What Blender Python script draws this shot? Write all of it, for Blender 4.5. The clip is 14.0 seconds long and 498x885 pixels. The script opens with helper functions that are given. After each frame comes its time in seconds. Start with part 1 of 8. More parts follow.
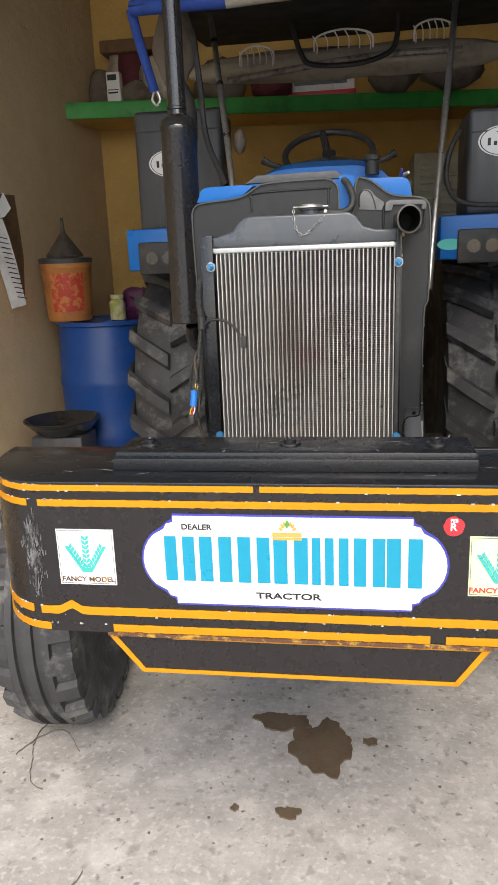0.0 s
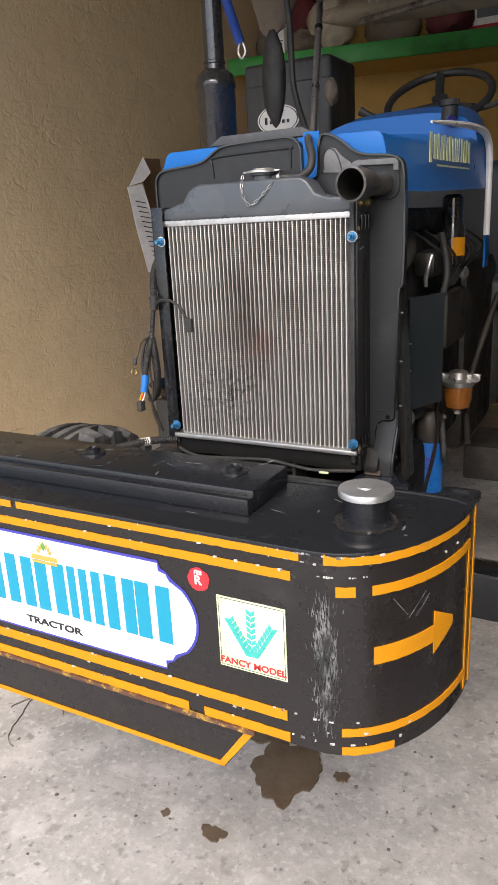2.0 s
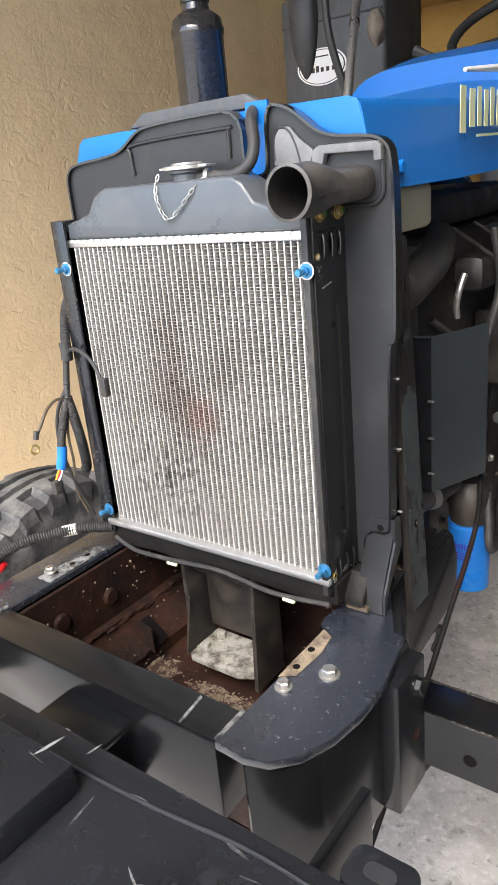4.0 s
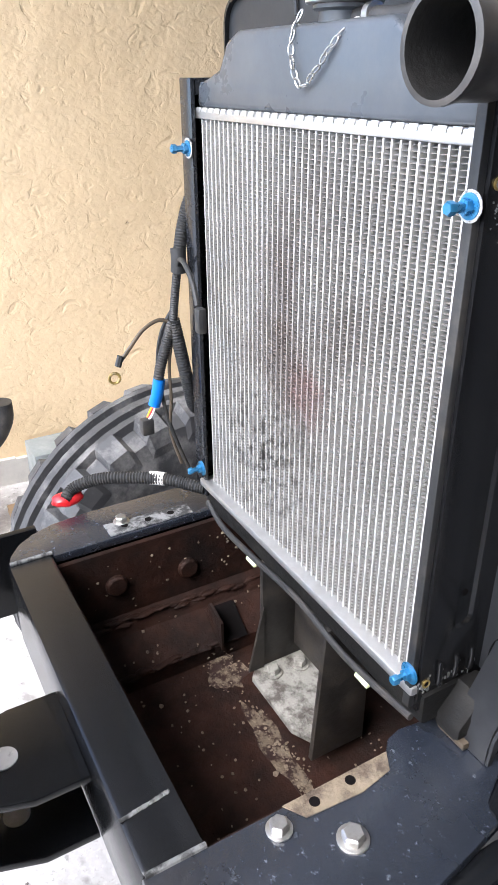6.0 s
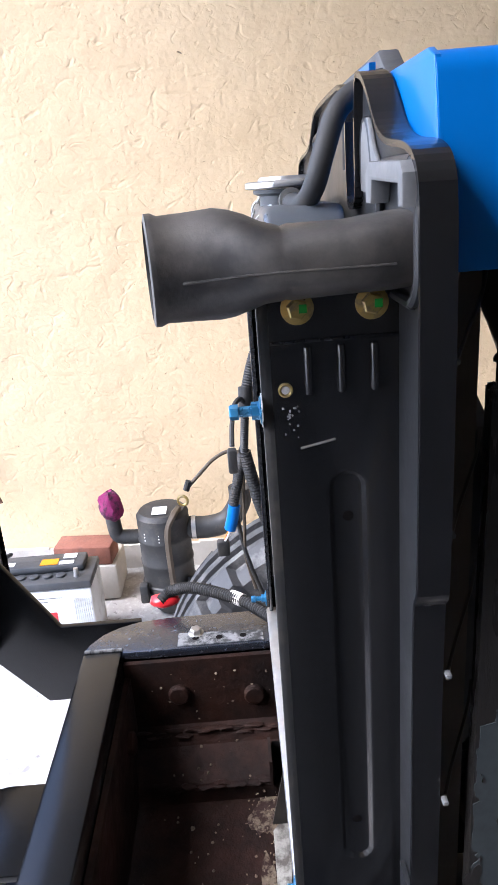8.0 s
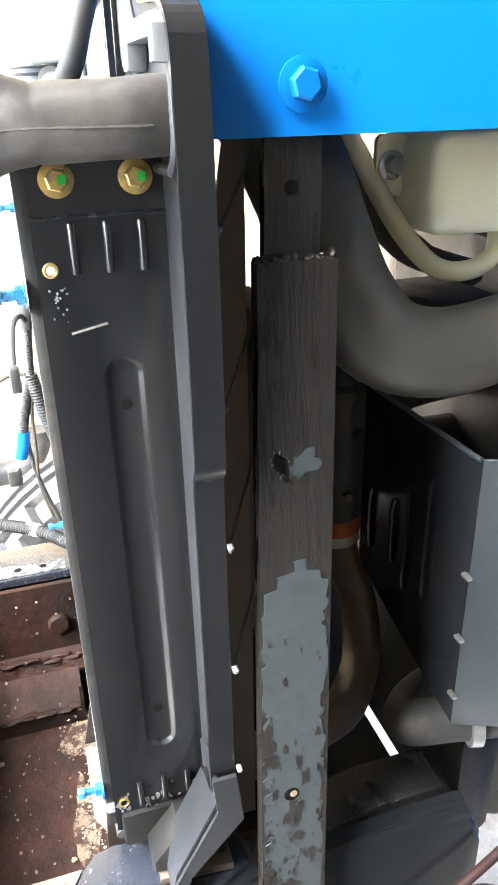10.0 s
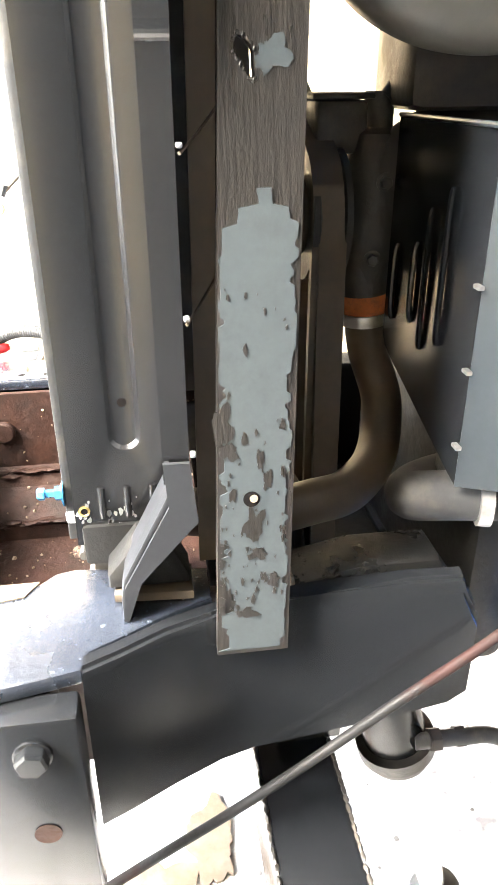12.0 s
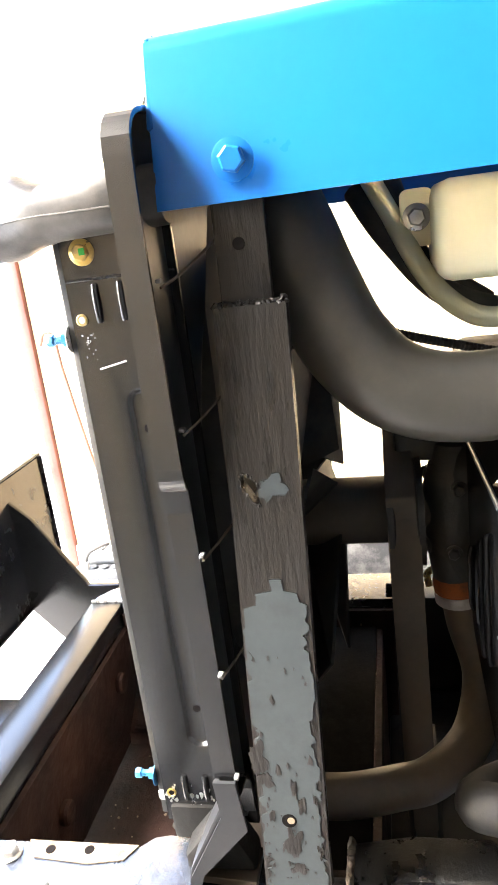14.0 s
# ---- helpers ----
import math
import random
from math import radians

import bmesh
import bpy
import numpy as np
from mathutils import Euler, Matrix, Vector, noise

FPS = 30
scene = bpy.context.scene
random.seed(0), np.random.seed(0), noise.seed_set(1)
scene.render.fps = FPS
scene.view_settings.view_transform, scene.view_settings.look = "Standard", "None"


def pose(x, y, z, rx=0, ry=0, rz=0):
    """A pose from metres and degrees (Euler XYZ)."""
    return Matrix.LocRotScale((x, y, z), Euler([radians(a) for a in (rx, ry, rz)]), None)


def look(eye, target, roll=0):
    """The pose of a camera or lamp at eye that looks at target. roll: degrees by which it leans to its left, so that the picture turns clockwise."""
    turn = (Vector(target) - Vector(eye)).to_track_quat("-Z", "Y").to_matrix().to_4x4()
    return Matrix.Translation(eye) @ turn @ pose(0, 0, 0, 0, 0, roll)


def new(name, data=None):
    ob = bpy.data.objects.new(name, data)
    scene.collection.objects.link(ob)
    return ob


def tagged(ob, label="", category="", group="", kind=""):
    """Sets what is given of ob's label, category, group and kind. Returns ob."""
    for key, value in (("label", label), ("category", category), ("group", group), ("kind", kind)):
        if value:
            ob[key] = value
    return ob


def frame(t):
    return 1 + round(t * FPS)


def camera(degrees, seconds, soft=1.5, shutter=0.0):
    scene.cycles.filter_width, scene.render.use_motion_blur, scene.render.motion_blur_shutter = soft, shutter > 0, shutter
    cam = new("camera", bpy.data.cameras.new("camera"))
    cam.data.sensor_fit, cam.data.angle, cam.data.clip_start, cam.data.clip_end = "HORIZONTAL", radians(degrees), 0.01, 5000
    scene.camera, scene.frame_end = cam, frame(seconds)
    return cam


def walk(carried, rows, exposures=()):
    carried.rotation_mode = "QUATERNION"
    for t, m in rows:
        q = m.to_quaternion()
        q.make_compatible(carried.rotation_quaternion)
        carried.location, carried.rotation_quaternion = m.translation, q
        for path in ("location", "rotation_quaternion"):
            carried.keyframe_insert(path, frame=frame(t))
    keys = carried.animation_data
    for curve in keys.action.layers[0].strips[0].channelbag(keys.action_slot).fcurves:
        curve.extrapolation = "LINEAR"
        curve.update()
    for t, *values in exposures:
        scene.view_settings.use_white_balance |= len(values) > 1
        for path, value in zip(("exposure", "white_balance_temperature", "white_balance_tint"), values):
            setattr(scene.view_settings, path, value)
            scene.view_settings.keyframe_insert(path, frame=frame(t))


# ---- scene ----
cam = camera(38.4, 14.0)
PATH = [
    (0, (0.0, 0.006, 1.341), (-0.292, 1.92, 0.839), -2.2),
    (0.5, (0.147, 0.065, 1.333), (-0.343, 1.936, 0.825), -5.3),
    (1, (0.275, 0.16, 1.349), (-0.409, 1.964, 0.822), -3.5),
    (1.5, (0.416, 0.263, 1.347), (-0.473, 1.975, 0.818), -4.7),
    (2, (0.587, 0.387, 1.351), (-0.33, 2.065, 0.765), -2.9),
    (2.5, (0.624, 0.548, 1.358), (-0.335, 2.187, 0.732), -4.7),
    (3, (0.581, 0.749, 1.414), (-0.44, 2.331, 0.74), -1.5),
    (3.2, (0.575, 0.799, 1.428), (-0.452, 2.367, 0.731), -2.4),
    (5.3, (0.533, 1.264, 1.407), (-0.886, 2.421, 0.601), -4.3),
    (5.5, (0.513, 1.3, 1.397), (-0.922, 2.375, 0.512), -3.0),
    (6, (0.455, 1.363, 1.395), (-1.099, 2.227, 0.479), -0.4),
    (6.5, (0.443, 1.427, 1.385), (-1.172, 2.142, 0.447), -0.9),
    (7, (0.462, 1.494, 1.409), (-1.247, 2.059, 0.538), -3.7),
    (7.5, (0.5, 1.645, 1.436), (-1.355, 1.85, 0.719), -3.8),
    (8, (0.527, 1.715, 1.45), (-1.355, 1.728, 0.773), -4.5),
    (8.5, (0.517, 1.747, 1.436), (-1.346, 1.916, 0.729), -3.1),
    (8.7, (0.515, 1.754, 1.436), (-1.33, 2.049, 0.724), -2.4),
    (10.8, (0.556, 1.718, 1.333), (-1.175, 2.253, 0.487), -1.4),
    (11, (0.559, 1.725, 1.302), (-1.184, 2.225, 0.458), -1.2),
    (11.5, (0.59, 1.771, 1.234), (-1.161, 2.134, 0.339), 0.5),
    (12, (0.602, 1.805, 1.193), (-1.166, 2.053, 0.292), -0.3),
    (12.5, (0.613, 1.863, 1.205), (-1.219, 1.996, 0.413), -2.3),
    (13, (0.61, 1.914, 1.261), (-1.247, 1.827, 0.522), -5.5),
    (13.5, (0.614, 1.942, 1.333), (-1.238, 1.575, 0.673), -6.0),
    (14, (0.621, 1.971, 1.382), (-1.252, 1.561, 0.811), -7.4),
]
EXPO = [(0, 1.22, 6800, 10), (0.5, 1.12, 6800, 11), (1.5, 1.18, 6700, 12), (2, 1.27, 6700, 12), (2.5, 1.8, 6600, 11), (3, 2.18, 6600, 9), (5.5, 2.33, 6000, 11), (7, 2.15, 5700, 12), (8.0, 2.25, 5600, 15), (8.4, 2.55, 5450, 9), (8.7, 2.7, 5400, 7), (10.8, 5.45, 6500, 6), (11.5, 5.65, 6550, 6), (12, 5.5, 6600, 6), (13, 5.4, 6500, 8), (13.5, 5.3, 6500, 9), (14, 4.85, 6700, 9)]
walk(cam, [(t, look(eye, target, roll)) for t, eye, target, roll in PATH], EXPO)

# ---- world and light: an open garage front under a bright hazy sky ----
world = bpy.data.worlds.new("sky")
scene.world = world
world.use_nodes = True
sky = world.node_tree.nodes.new("ShaderNodeTexSky")
sky.sky_type, sky.sun_disc = "NISHITA", False
sky.sun_elevation, sky.sun_rotation = radians(48), radians(165)
sky.air_density, sky.dust_density = 1.0, 2.2
world.node_tree.links.new(sky.outputs[0], world.node_tree.nodes["Background"].inputs[0])
world.node_tree.nodes["Background"].inputs[1].default_value = 0.15
sun = new("sun", bpy.data.lights.new("sun", "SUN"))
sun.data.energy, sun.data.angle, sun.data.color = 1.2, radians(40), (1.0, 0.95, 0.87)
sun.matrix_world = look((0.8, -3.0, 3.5), (0, 0, 0))


# ---- materials ----
def mat(name, base, rough=0.5, metal=0.0, dirt=None, dirt_scale=6.0, dirt_at=(0.5, 0.7), amount=1.0, grain=120.0, vary=0.15,
        bump=0.1, bump_scale=None, spec=0.5, stretch=(1, 1, 1), coat=0.0, trans=0.0, rough_vary=0.12):
    m = bpy.data.materials.new(name)
    m.use_nodes = True
    n, l = m.node_tree.nodes, m.node_tree.links
    b = n["Principled BSDF"]
    tc, mp = n.new("ShaderNodeTexCoord"), n.new("ShaderNodeMapping")
    mp.inputs["Scale"].default_value = stretch
    l.new(tc.outputs["Object"], mp.inputs[0])

    def noise_tex(scale, detail=6, rough_=0.6):
        t = n.new("ShaderNodeTexNoise")
        t.inputs["Scale"].default_value, t.inputs["Detail"].default_value, t.inputs["Roughness"].default_value = scale, detail, rough_
        l.new(mp.outputs[0], t.inputs["Vector"])
        return t

    def mix(fac, a, c, blend="MIX"):
        x = n.new("ShaderNodeMix")
        x.data_type, x.blend_type = "RGBA", blend
        for sock, v in ((x.inputs[0], fac), (x.inputs[6], a), (x.inputs[7], c)):
            if isinstance(v, (int, float)):
                sock.default_value = v
            elif isinstance(v, tuple):
                sock.default_value = (*v, 1)
            else:
                l.new(v, sock)
        return x.outputs[2]

    def ramp(sock, lo, hi, a=0.0, c=1.0):
        r = n.new("ShaderNodeMapRange")
        r.inputs[1].default_value, r.inputs[2].default_value, r.inputs[3].default_value, r.inputs[4].default_value = lo, hi, a, c
        l.new(sock, r.inputs[0])
        return r.outputs[0]

    fine, mid = noise_tex(grain), noise_tex(grain / 9, 5)
    col = mix(ramp(fine.outputs[0], 0.3, 0.7, 0, vary), base, tuple(min(1, v * 1.6 + 0.01) for v in base))
    col = mix(ramp(mid.outputs[0], 0.35, 0.7, 0, vary * 1.6), col, tuple(v * 0.6 for v in base))
    if dirt:
        big = noise_tex(dirt_scale, 9, 0.68)
        fac = ramp(big.outputs[0], dirt_at[0], dirt_at[1], 0, amount)
        col = mix(fac, col, dirt)
        rr = n.new("ShaderNodeMath")
        rr.operation, rr.use_clamp = "MULTIPLY_ADD", True
        l.new(fac, rr.inputs[0])
        rr.inputs[1].default_value, rr.inputs[2].default_value = max(0, 0.85 - rough) * 0.7, rough
        base_rough = rr.outputs[0]
    else:
        base_rough = None
    add = n.new("ShaderNodeMath")
    add.operation, add.use_clamp = "ADD", True
    l.new(ramp(mid.outputs[0], 0.3, 0.7, -rough_vary, rough_vary), add.inputs[0])
    if base_rough is not None:
        l.new(base_rough, add.inputs[1])
    else:
        add.inputs[1].default_value = rough
    l.new(add.outputs[0], b.inputs["Roughness"])
    l.new(col, b.inputs["Base Color"])
    b.inputs["Metallic"].default_value = metal
    b.inputs["Specular IOR Level"].default_value = spec
    b.inputs["Coat Weight"].default_value, b.inputs["Coat Roughness"].default_value = coat, 0.22
    b.inputs["Transmission Weight"].default_value = trans
    if bump:
        bp = n.new("ShaderNodeBump")
        bp.inputs["Strength"].default_value, bp.inputs["Distance"].default_value = bump, 0.004
        l.new((noise_tex(bump_scale, 8, 0.65) if bump_scale else mid).outputs[0], bp.inputs["Height"])
        l.new(bp.outputs[0], b.inputs["Normal"])
    return m


def concrete_floor():
    m = mat("concrete_floor", (0.42, 0.405, 0.385), 0.82, dirt=(0.25, 0.235, 0.22), dirt_scale=2.2, dirt_at=(0.48, 0.75), amount=0.75, grain=70, vary=0.35, bump=0.6, bump_scale=22)
    n, l = m.node_tree.nodes, m.node_tree.links
    b = n["Principled BSDF"]
    old = b.inputs["Base Color"].links[0].from_socket
    tc = n.new("ShaderNodeTexCoord")
    out = old
    for scale, lo, hi, colour, amt in ((1.3, 0.50, 0.62, (0.30, 0.275, 0.25), 0.35), (5.5, 0.52, 0.68, (0.58, 0.565, 0.54), 0.4), (11, 0.54, 0.66, (0.57, 0.56, 0.54), 0.4), (60, 0.55, 0.66, (0.62, 0.61, 0.59), 0.45), (23, 0.60, 0.68, (0.22, 0.21, 0.19), 0.55), (46, 0.64, 0.70, (0.13, 0.12, 0.11), 0.6), (13, 0.64, 0.72, (0.17, 0.16, 0.145), 0.7), (150, 0.62, 0.70, (0.20, 0.19, 0.18), 0.5)):
        t = n.new("ShaderNodeTexNoise")
        t.inputs["Scale"].default_value, t.inputs["Detail"].default_value = scale, 7
        l.new(tc.outputs["Object"], t.inputs["Vector"])
        r = n.new("ShaderNodeMapRange")
        r.inputs[1].default_value, r.inputs[2].default_value, r.inputs[4].default_value = lo, hi, amt
        l.new(t.outputs[0], r.inputs[0])
        x = n.new("ShaderNodeMix")
        x.data_type = "RGBA"
        l.new(r.outputs[0], x.inputs[0])
        l.new(out, x.inputs[6])
        x.inputs[7].default_value = (*colour, 1)
        out = x.outputs[2]
    l.new(out, b.inputs["Base Color"])
    return m


def plaster(name, base, dirt):
    """Hand-trowelled lime plaster: lumps, short gouges and a few dark pits."""
    m = mat(name, base, 0.8, dirt=dirt, dirt_scale=1.6, dirt_at=(0.45, 0.8), amount=0.5, grain=60, vary=0.12, bump=0)
    n, l = m.node_tree.nodes, m.node_tree.links
    b = n["Principled BSDF"]
    tc, mp = n.new("ShaderNodeTexCoord"), n.new("ShaderNodeMapping")
    mp.inputs["Rotation"].default_value = (0.35, 0, 0)
    mp.inputs["Scale"].default_value = (1, 0.8, 1.0)
    l.new(tc.outputs["Object"], mp.inputs[0])
    def tex(scale, detail, warp):
        t = n.new("ShaderNodeTexNoise")
        t.inputs["Scale"].default_value, t.inputs["Detail"].default_value, t.inputs["Distortion"].default_value = scale, detail, warp
        l.new(mp.outputs[0], t.inputs["Vector"])
        return t.outputs[0]

    def span(sock, lo, hi, a=0.0, c=1.0):
        r = n.new("ShaderNodeMapRange")
        r.inputs[1].default_value, r.inputs[2].default_value, r.inputs[3].default_value, r.inputs[4].default_value = lo, hi, a, c
        l.new(sock, r.inputs[0])
        return r.outputs[0]

    def plus(a, c, k):
        x = n.new("ShaderNodeMath")
        x.operation = "MULTIPLY_ADD"
        l.new(a, x.inputs[0])
        x.inputs[1].default_value = k
        l.new(c, x.inputs[2])
        return x.outputs[0]
    sep, com = n.new("ShaderNodeSeparateXYZ"), n.new("ShaderNodeCombineXYZ")
    wob = tex(7, 3, 0.2)
    l.new(tc.outputs["Object"], sep.inputs[0])
    l.new(plus(wob, sep.outputs["Y"], 0.05), com.inputs[0])
    l.new(plus(wob, sep.outputs["Z"], 0.035), com.inputs[1])
    courses = n.new("ShaderNodeTexBrick")
    for sock, v in (("Scale", 1.0), ("Mortar Size", 0.011), ("Mortar Smooth", 1.0), ("Brick Width", 0.235), ("Row Height", 0.093)):
        courses.inputs[sock].default_value = v
    l.new(com.outputs[0], courses.inputs["Vector"])
    lumps = tex(9, 3, 0.2)
    ledge = span(tex(7.5, 3, 0.6), 0.52, 0.64)
    gouge = span(tex(19, 2, 0.9), 0.60, 0.80)
    scar = span(tex(27, 3, 1.2), 0.60, 0.78)
    pit = span(tex(34, 3, 0.6), 0.745, 0.80)
    h = plus(ledge, plus(lumps, plus(gouge, span(tex(70, 3, 0.3), 0.3, 0.7, 0, 0.12), -0.36), 1.0), 0.08)
    h = plus(courses.outputs["Fac"], h, -0.07)
    h = plus(scar, h, -0.20)
    h = plus(pit, h, -0.6)
    bp = n.new("ShaderNodeBump")
    bp.inputs["Strength"].default_value, bp.inputs["Distance"].default_value = 0.8, 0.009
    l.new(h, bp.inputs["Height"])
    l.new(bp.outputs[0], b.inputs["Normal"])
    x = n.new("ShaderNodeMix")
    x.data_type = "RGBA"
    l.new(pit, x.inputs[0])
    l.new(b.inputs["Base Color"].links[0].from_socket, x.inputs[6])
    x.inputs[7].default_value = (0.20, 0.14, 0.09, 1)
    l.new(x.outputs[2], b.inputs["Base Color"])
    return m


def soot(m, centre, reach, colour, amount, scale, lo, hi):
    """A stain of its own place: noise that fades out with the distance from a centre."""
    n, l = m.node_tree.nodes, m.node_tree.links
    b = n["Principled BSDF"]
    g, d, t, a, f = n.new("ShaderNodeNewGeometry"), n.new("ShaderNodeVectorMath"), n.new("ShaderNodeTexNoise"), n.new("ShaderNodeMapRange"), n.new("ShaderNodeMapRange")
    d.operation = "DISTANCE"
    l.new(g.outputs["Position"], d.inputs[0])
    d.inputs[1].default_value = centre
    a.inputs[1].default_value, a.inputs[2].default_value, a.inputs[3].default_value, a.inputs[4].default_value = 0.0, reach, amount, 0.0
    l.new(d.outputs["Value"], a.inputs[0])
    t.inputs["Scale"].default_value, t.inputs["Detail"].default_value = scale, 6
    l.new(g.outputs["Position"], t.inputs["Vector"])
    f.inputs[1].default_value, f.inputs[2].default_value = lo, hi
    l.new(t.outputs[0], f.inputs[0])
    p = n.new("ShaderNodeMath")
    p.operation = "MULTIPLY"
    l.new(a.outputs[0], p.inputs[0])
    l.new(f.outputs[0], p.inputs[1])
    x = n.new("ShaderNodeMix")
    x.data_type = "RGBA"
    l.new(p.outputs[0], x.inputs[0])
    l.new(b.inputs["Base Color"].links[0].from_socket, x.inputs[6])
    x.inputs[7].default_value = (*colour, 1)
    l.new(x.outputs[2], b.inputs["Base Color"])


BLACK = mat("black_paint", (0.0115, 0.0125, 0.015), 0.22, dirt=(0.09, 0.088, 0.085), dirt_scale=11, dirt_at=(0.60, 0.80), amount=0.4, grain=160, vary=0.2, bump=0.12, bump_scale=35)
FACE = mat("black_sheet_paint", (0.0170, 0.0142, 0.0135), 0.28, dirt=(0.07, 0.068, 0.066), dirt_scale=9, dirt_at=(0.6, 0.8), amount=0.4, grain=200, vary=0.12, bump=0.05, bump_scale=12)
CHASSIS = mat("chassis_paint", (0.0078, 0.0085, 0.0098), 0.24, dirt=(0.10, 0.10, 0.10), dirt_scale=45, dirt_at=(0.70, 0.85), amount=0.15, grain=90, vary=0.08, bump=0.05, bump_scale=9, spec=0.36, rough_vary=0.02)
FLANGE = mat("scratched_flange_paint", (0.017, 0.021, 0.030), 0.24, dirt=(0.34, 0.38, 0.44), dirt_scale=120, dirt_at=(0.60, 0.74), amount=0.4, grain=110, vary=0.3, bump=0.45, bump_scale=55, spec=0.8, coat=0.5)
RUST = mat("rusty_dusty_iron", (0.030, 0.0105, 0.0055), 0.6, spec=0.2, dirt=(0.0105, 0.0062, 0.005), dirt_scale=9, dirt_at=(0.40, 0.62), grain=55, vary=0.6, bump=1.0, bump_scale=42)
DUST = mat("caked_dust", (0.22, 0.175, 0.12), 0.95, dirt=(0.08, 0.058, 0.042), dirt_scale=40, dirt_at=(0.45, 0.62), grain=200, vary=0.35, bump=0.6, bump_scale=90)
DUSTPLATE = mat("grey_dust_on_steel", (0.25, 0.24, 0.21), 0.9, dirt=(0.07, 0.06, 0.05), dirt_scale=38, dirt_at=(0.47, 0.62), grain=200, vary=0.3, bump=0.5, bump_scale=80)
DUSTFILM = mat("thin_tan_dust", (0.17, 0.13, 0.088), 0.95, dirt=(0.030, 0.013, 0.009), dirt_scale=55, dirt_at=(0.44, 0.54), grain=200, vary=0.4, bump=0.5, bump_scale=90)
GREY = mat("dark_grey_plastic", (0.019, 0.020, 0.022), 0.36, spec=0.35, dirt=(0.10, 0.10, 0.10), dirt_scale=9, dirt_at=(0.5, 0.8), amount=0.25, grain=180, vary=0.15, bump=0.08, bump_scale=50, rough_vary=0.05)
DUCT = mat("dusty_duct_rubber", (0.026, 0.025, 0.025), 0.40, dirt=(0.15, 0.135, 0.115), dirt_scale=13, dirt_at=(0.42, 0.70), amount=0.65, grain=150, vary=0.3, bump=0.3, bump_scale=24)
# pale grey of the clips; on the shroud mouldings it paints in light
PALEGREY = mat("pale_lit_grey", (0.12, 0.123, 0.126), 0.6, dirt=(0.20, 0.20, 0.195), dirt_scale=22, dirt_at=(0.45, 0.7), grain=160, vary=0.2, bump=0.2)
TANK = mat("radiator_tank_plastic", (0.060, 0.068, 0.078), 0.33, dirt=(0.18, 0.18, 0.18), dirt_scale=9, dirt_at=(0.5, 0.8), amount=0.3, grain=160, vary=0.12, bump=0.08, bump_scale=40)
RUBBER = mat("black_rubber", (0.022, 0.022, 0.022), 0.6, dirt=(0.15, 0.125, 0.095), dirt_scale=16, dirt_at=(0.5, 0.8), amount=0.5, grain=120, vary=0.2, bump=0.15, bump_scale=50)
BROWNHOSE = mat("dusty_hose", (0.062, 0.047, 0.032), 0.5, dirt=(0.13, 0.096, 0.062), dirt_scale=12, dirt_at=(0.4, 0.75), amount=0.7, grain=120, vary=0.2, bump=0.15)
TYRE = mat("tyre_rubber", (0.045, 0.045, 0.047), 0.6, dirt=(0.30, 0.29, 0.275), dirt_scale=9, dirt_at=(0.5, 0.72), amount=0.8, grain=90, vary=0.3, bump=0.25, bump_scale=60)
ALU = mat("aluminium", (0.62, 0.62, 0.61), 0.38, 0.85, dirt=(0.30, 0.28, 0.26), dirt_scale=25, dirt_at=(0.5, 0.75), amount=0.4, grain=200, vary=0.2, bump=0.08)
STEEL = mat("zinc_steel", (0.52, 0.51, 0.49), 0.35, 0.9, dirt=(0.24, 0.20, 0.15), dirt_scale=60, dirt_at=(0.5, 0.75), amount=0.5, grain=300, vary=0.2)
CHROME = mat("bright_steel", (0.70, 0.70, 0.69), 0.18, 1.0, grain=300, vary=0.1, bump=0.02)
BRASS = mat("yellow_zinc", (0.55, 0.40, 0.14), 0.35, 0.85, dirt=(0.22, 0.20, 0.16), dirt_scale=90, grain=300)
BLUEBOLT = mat("blue_zinc", (0.045, 0.22, 0.42), 0.32, 0.55, dirt=(0.25, 0.30, 0.36), dirt_scale=120, dirt_at=(0.5, 0.8), amount=0.5, grain=300)
BLUE = mat("blue_bonnet_paint", (0.007, 0.125, 0.43), 0.3, grain=120, vary=0.05, bump=0.02, bump_scale=3, coat=0.05, spec=0.25, rough_vary=0.03)
YELLOW = mat("yellow_tape", (0.60, 0.245, 0.006), 0.55, spec=0.25, dirt=(0.40, 0.22, 0.05), dirt_scale=30, dirt_at=(0.58, 0.78), amount=0.5, grain=160, vary=0.12, bump=0.05)
MAROON = mat("worn_maroon_edge", (0.10, 0.045, 0.025), 0.7, dirt=(0.45, 0.26, 0.04), dirt_scale=60, dirt_at=(0.5, 0.6), grain=200)
GLOSS = mat("gloss_black_side", (0.0062, 0.0062, 0.0068), 0.27, grain=90, vary=0.05, bump=0.02, bump_scale=4, spec=0.7, coat=0.35, rough_vary=0.0)
TOPHOSE = mat("dusty_top_hose", (0.042, 0.040, 0.034), 0.42, dirt=(0.11, 0.10, 0.078), dirt_scale=9, dirt_at=(0.45, 0.8), amount=0.6, grain=120, vary=0.2, bump=0.1)
DARKCAST = mat("oily_black_casting", (0.007, 0.0066, 0.006), 0.55, dirt=(0.016, 0.014, 0.011), dirt_scale=18, dirt_at=(0.5, 0.72), grain=120, vary=0.4, bump=0.5, bump_scale=35, spec=0.3)
CHIP = mat("bare_chipped_paint", (0.55, 0.54, 0.52), 0.8, dirt=(0.12, 0.12, 0.12), dirt_scale=150, dirt_at=(0.5, 0.58), grain=300, vary=0.3)
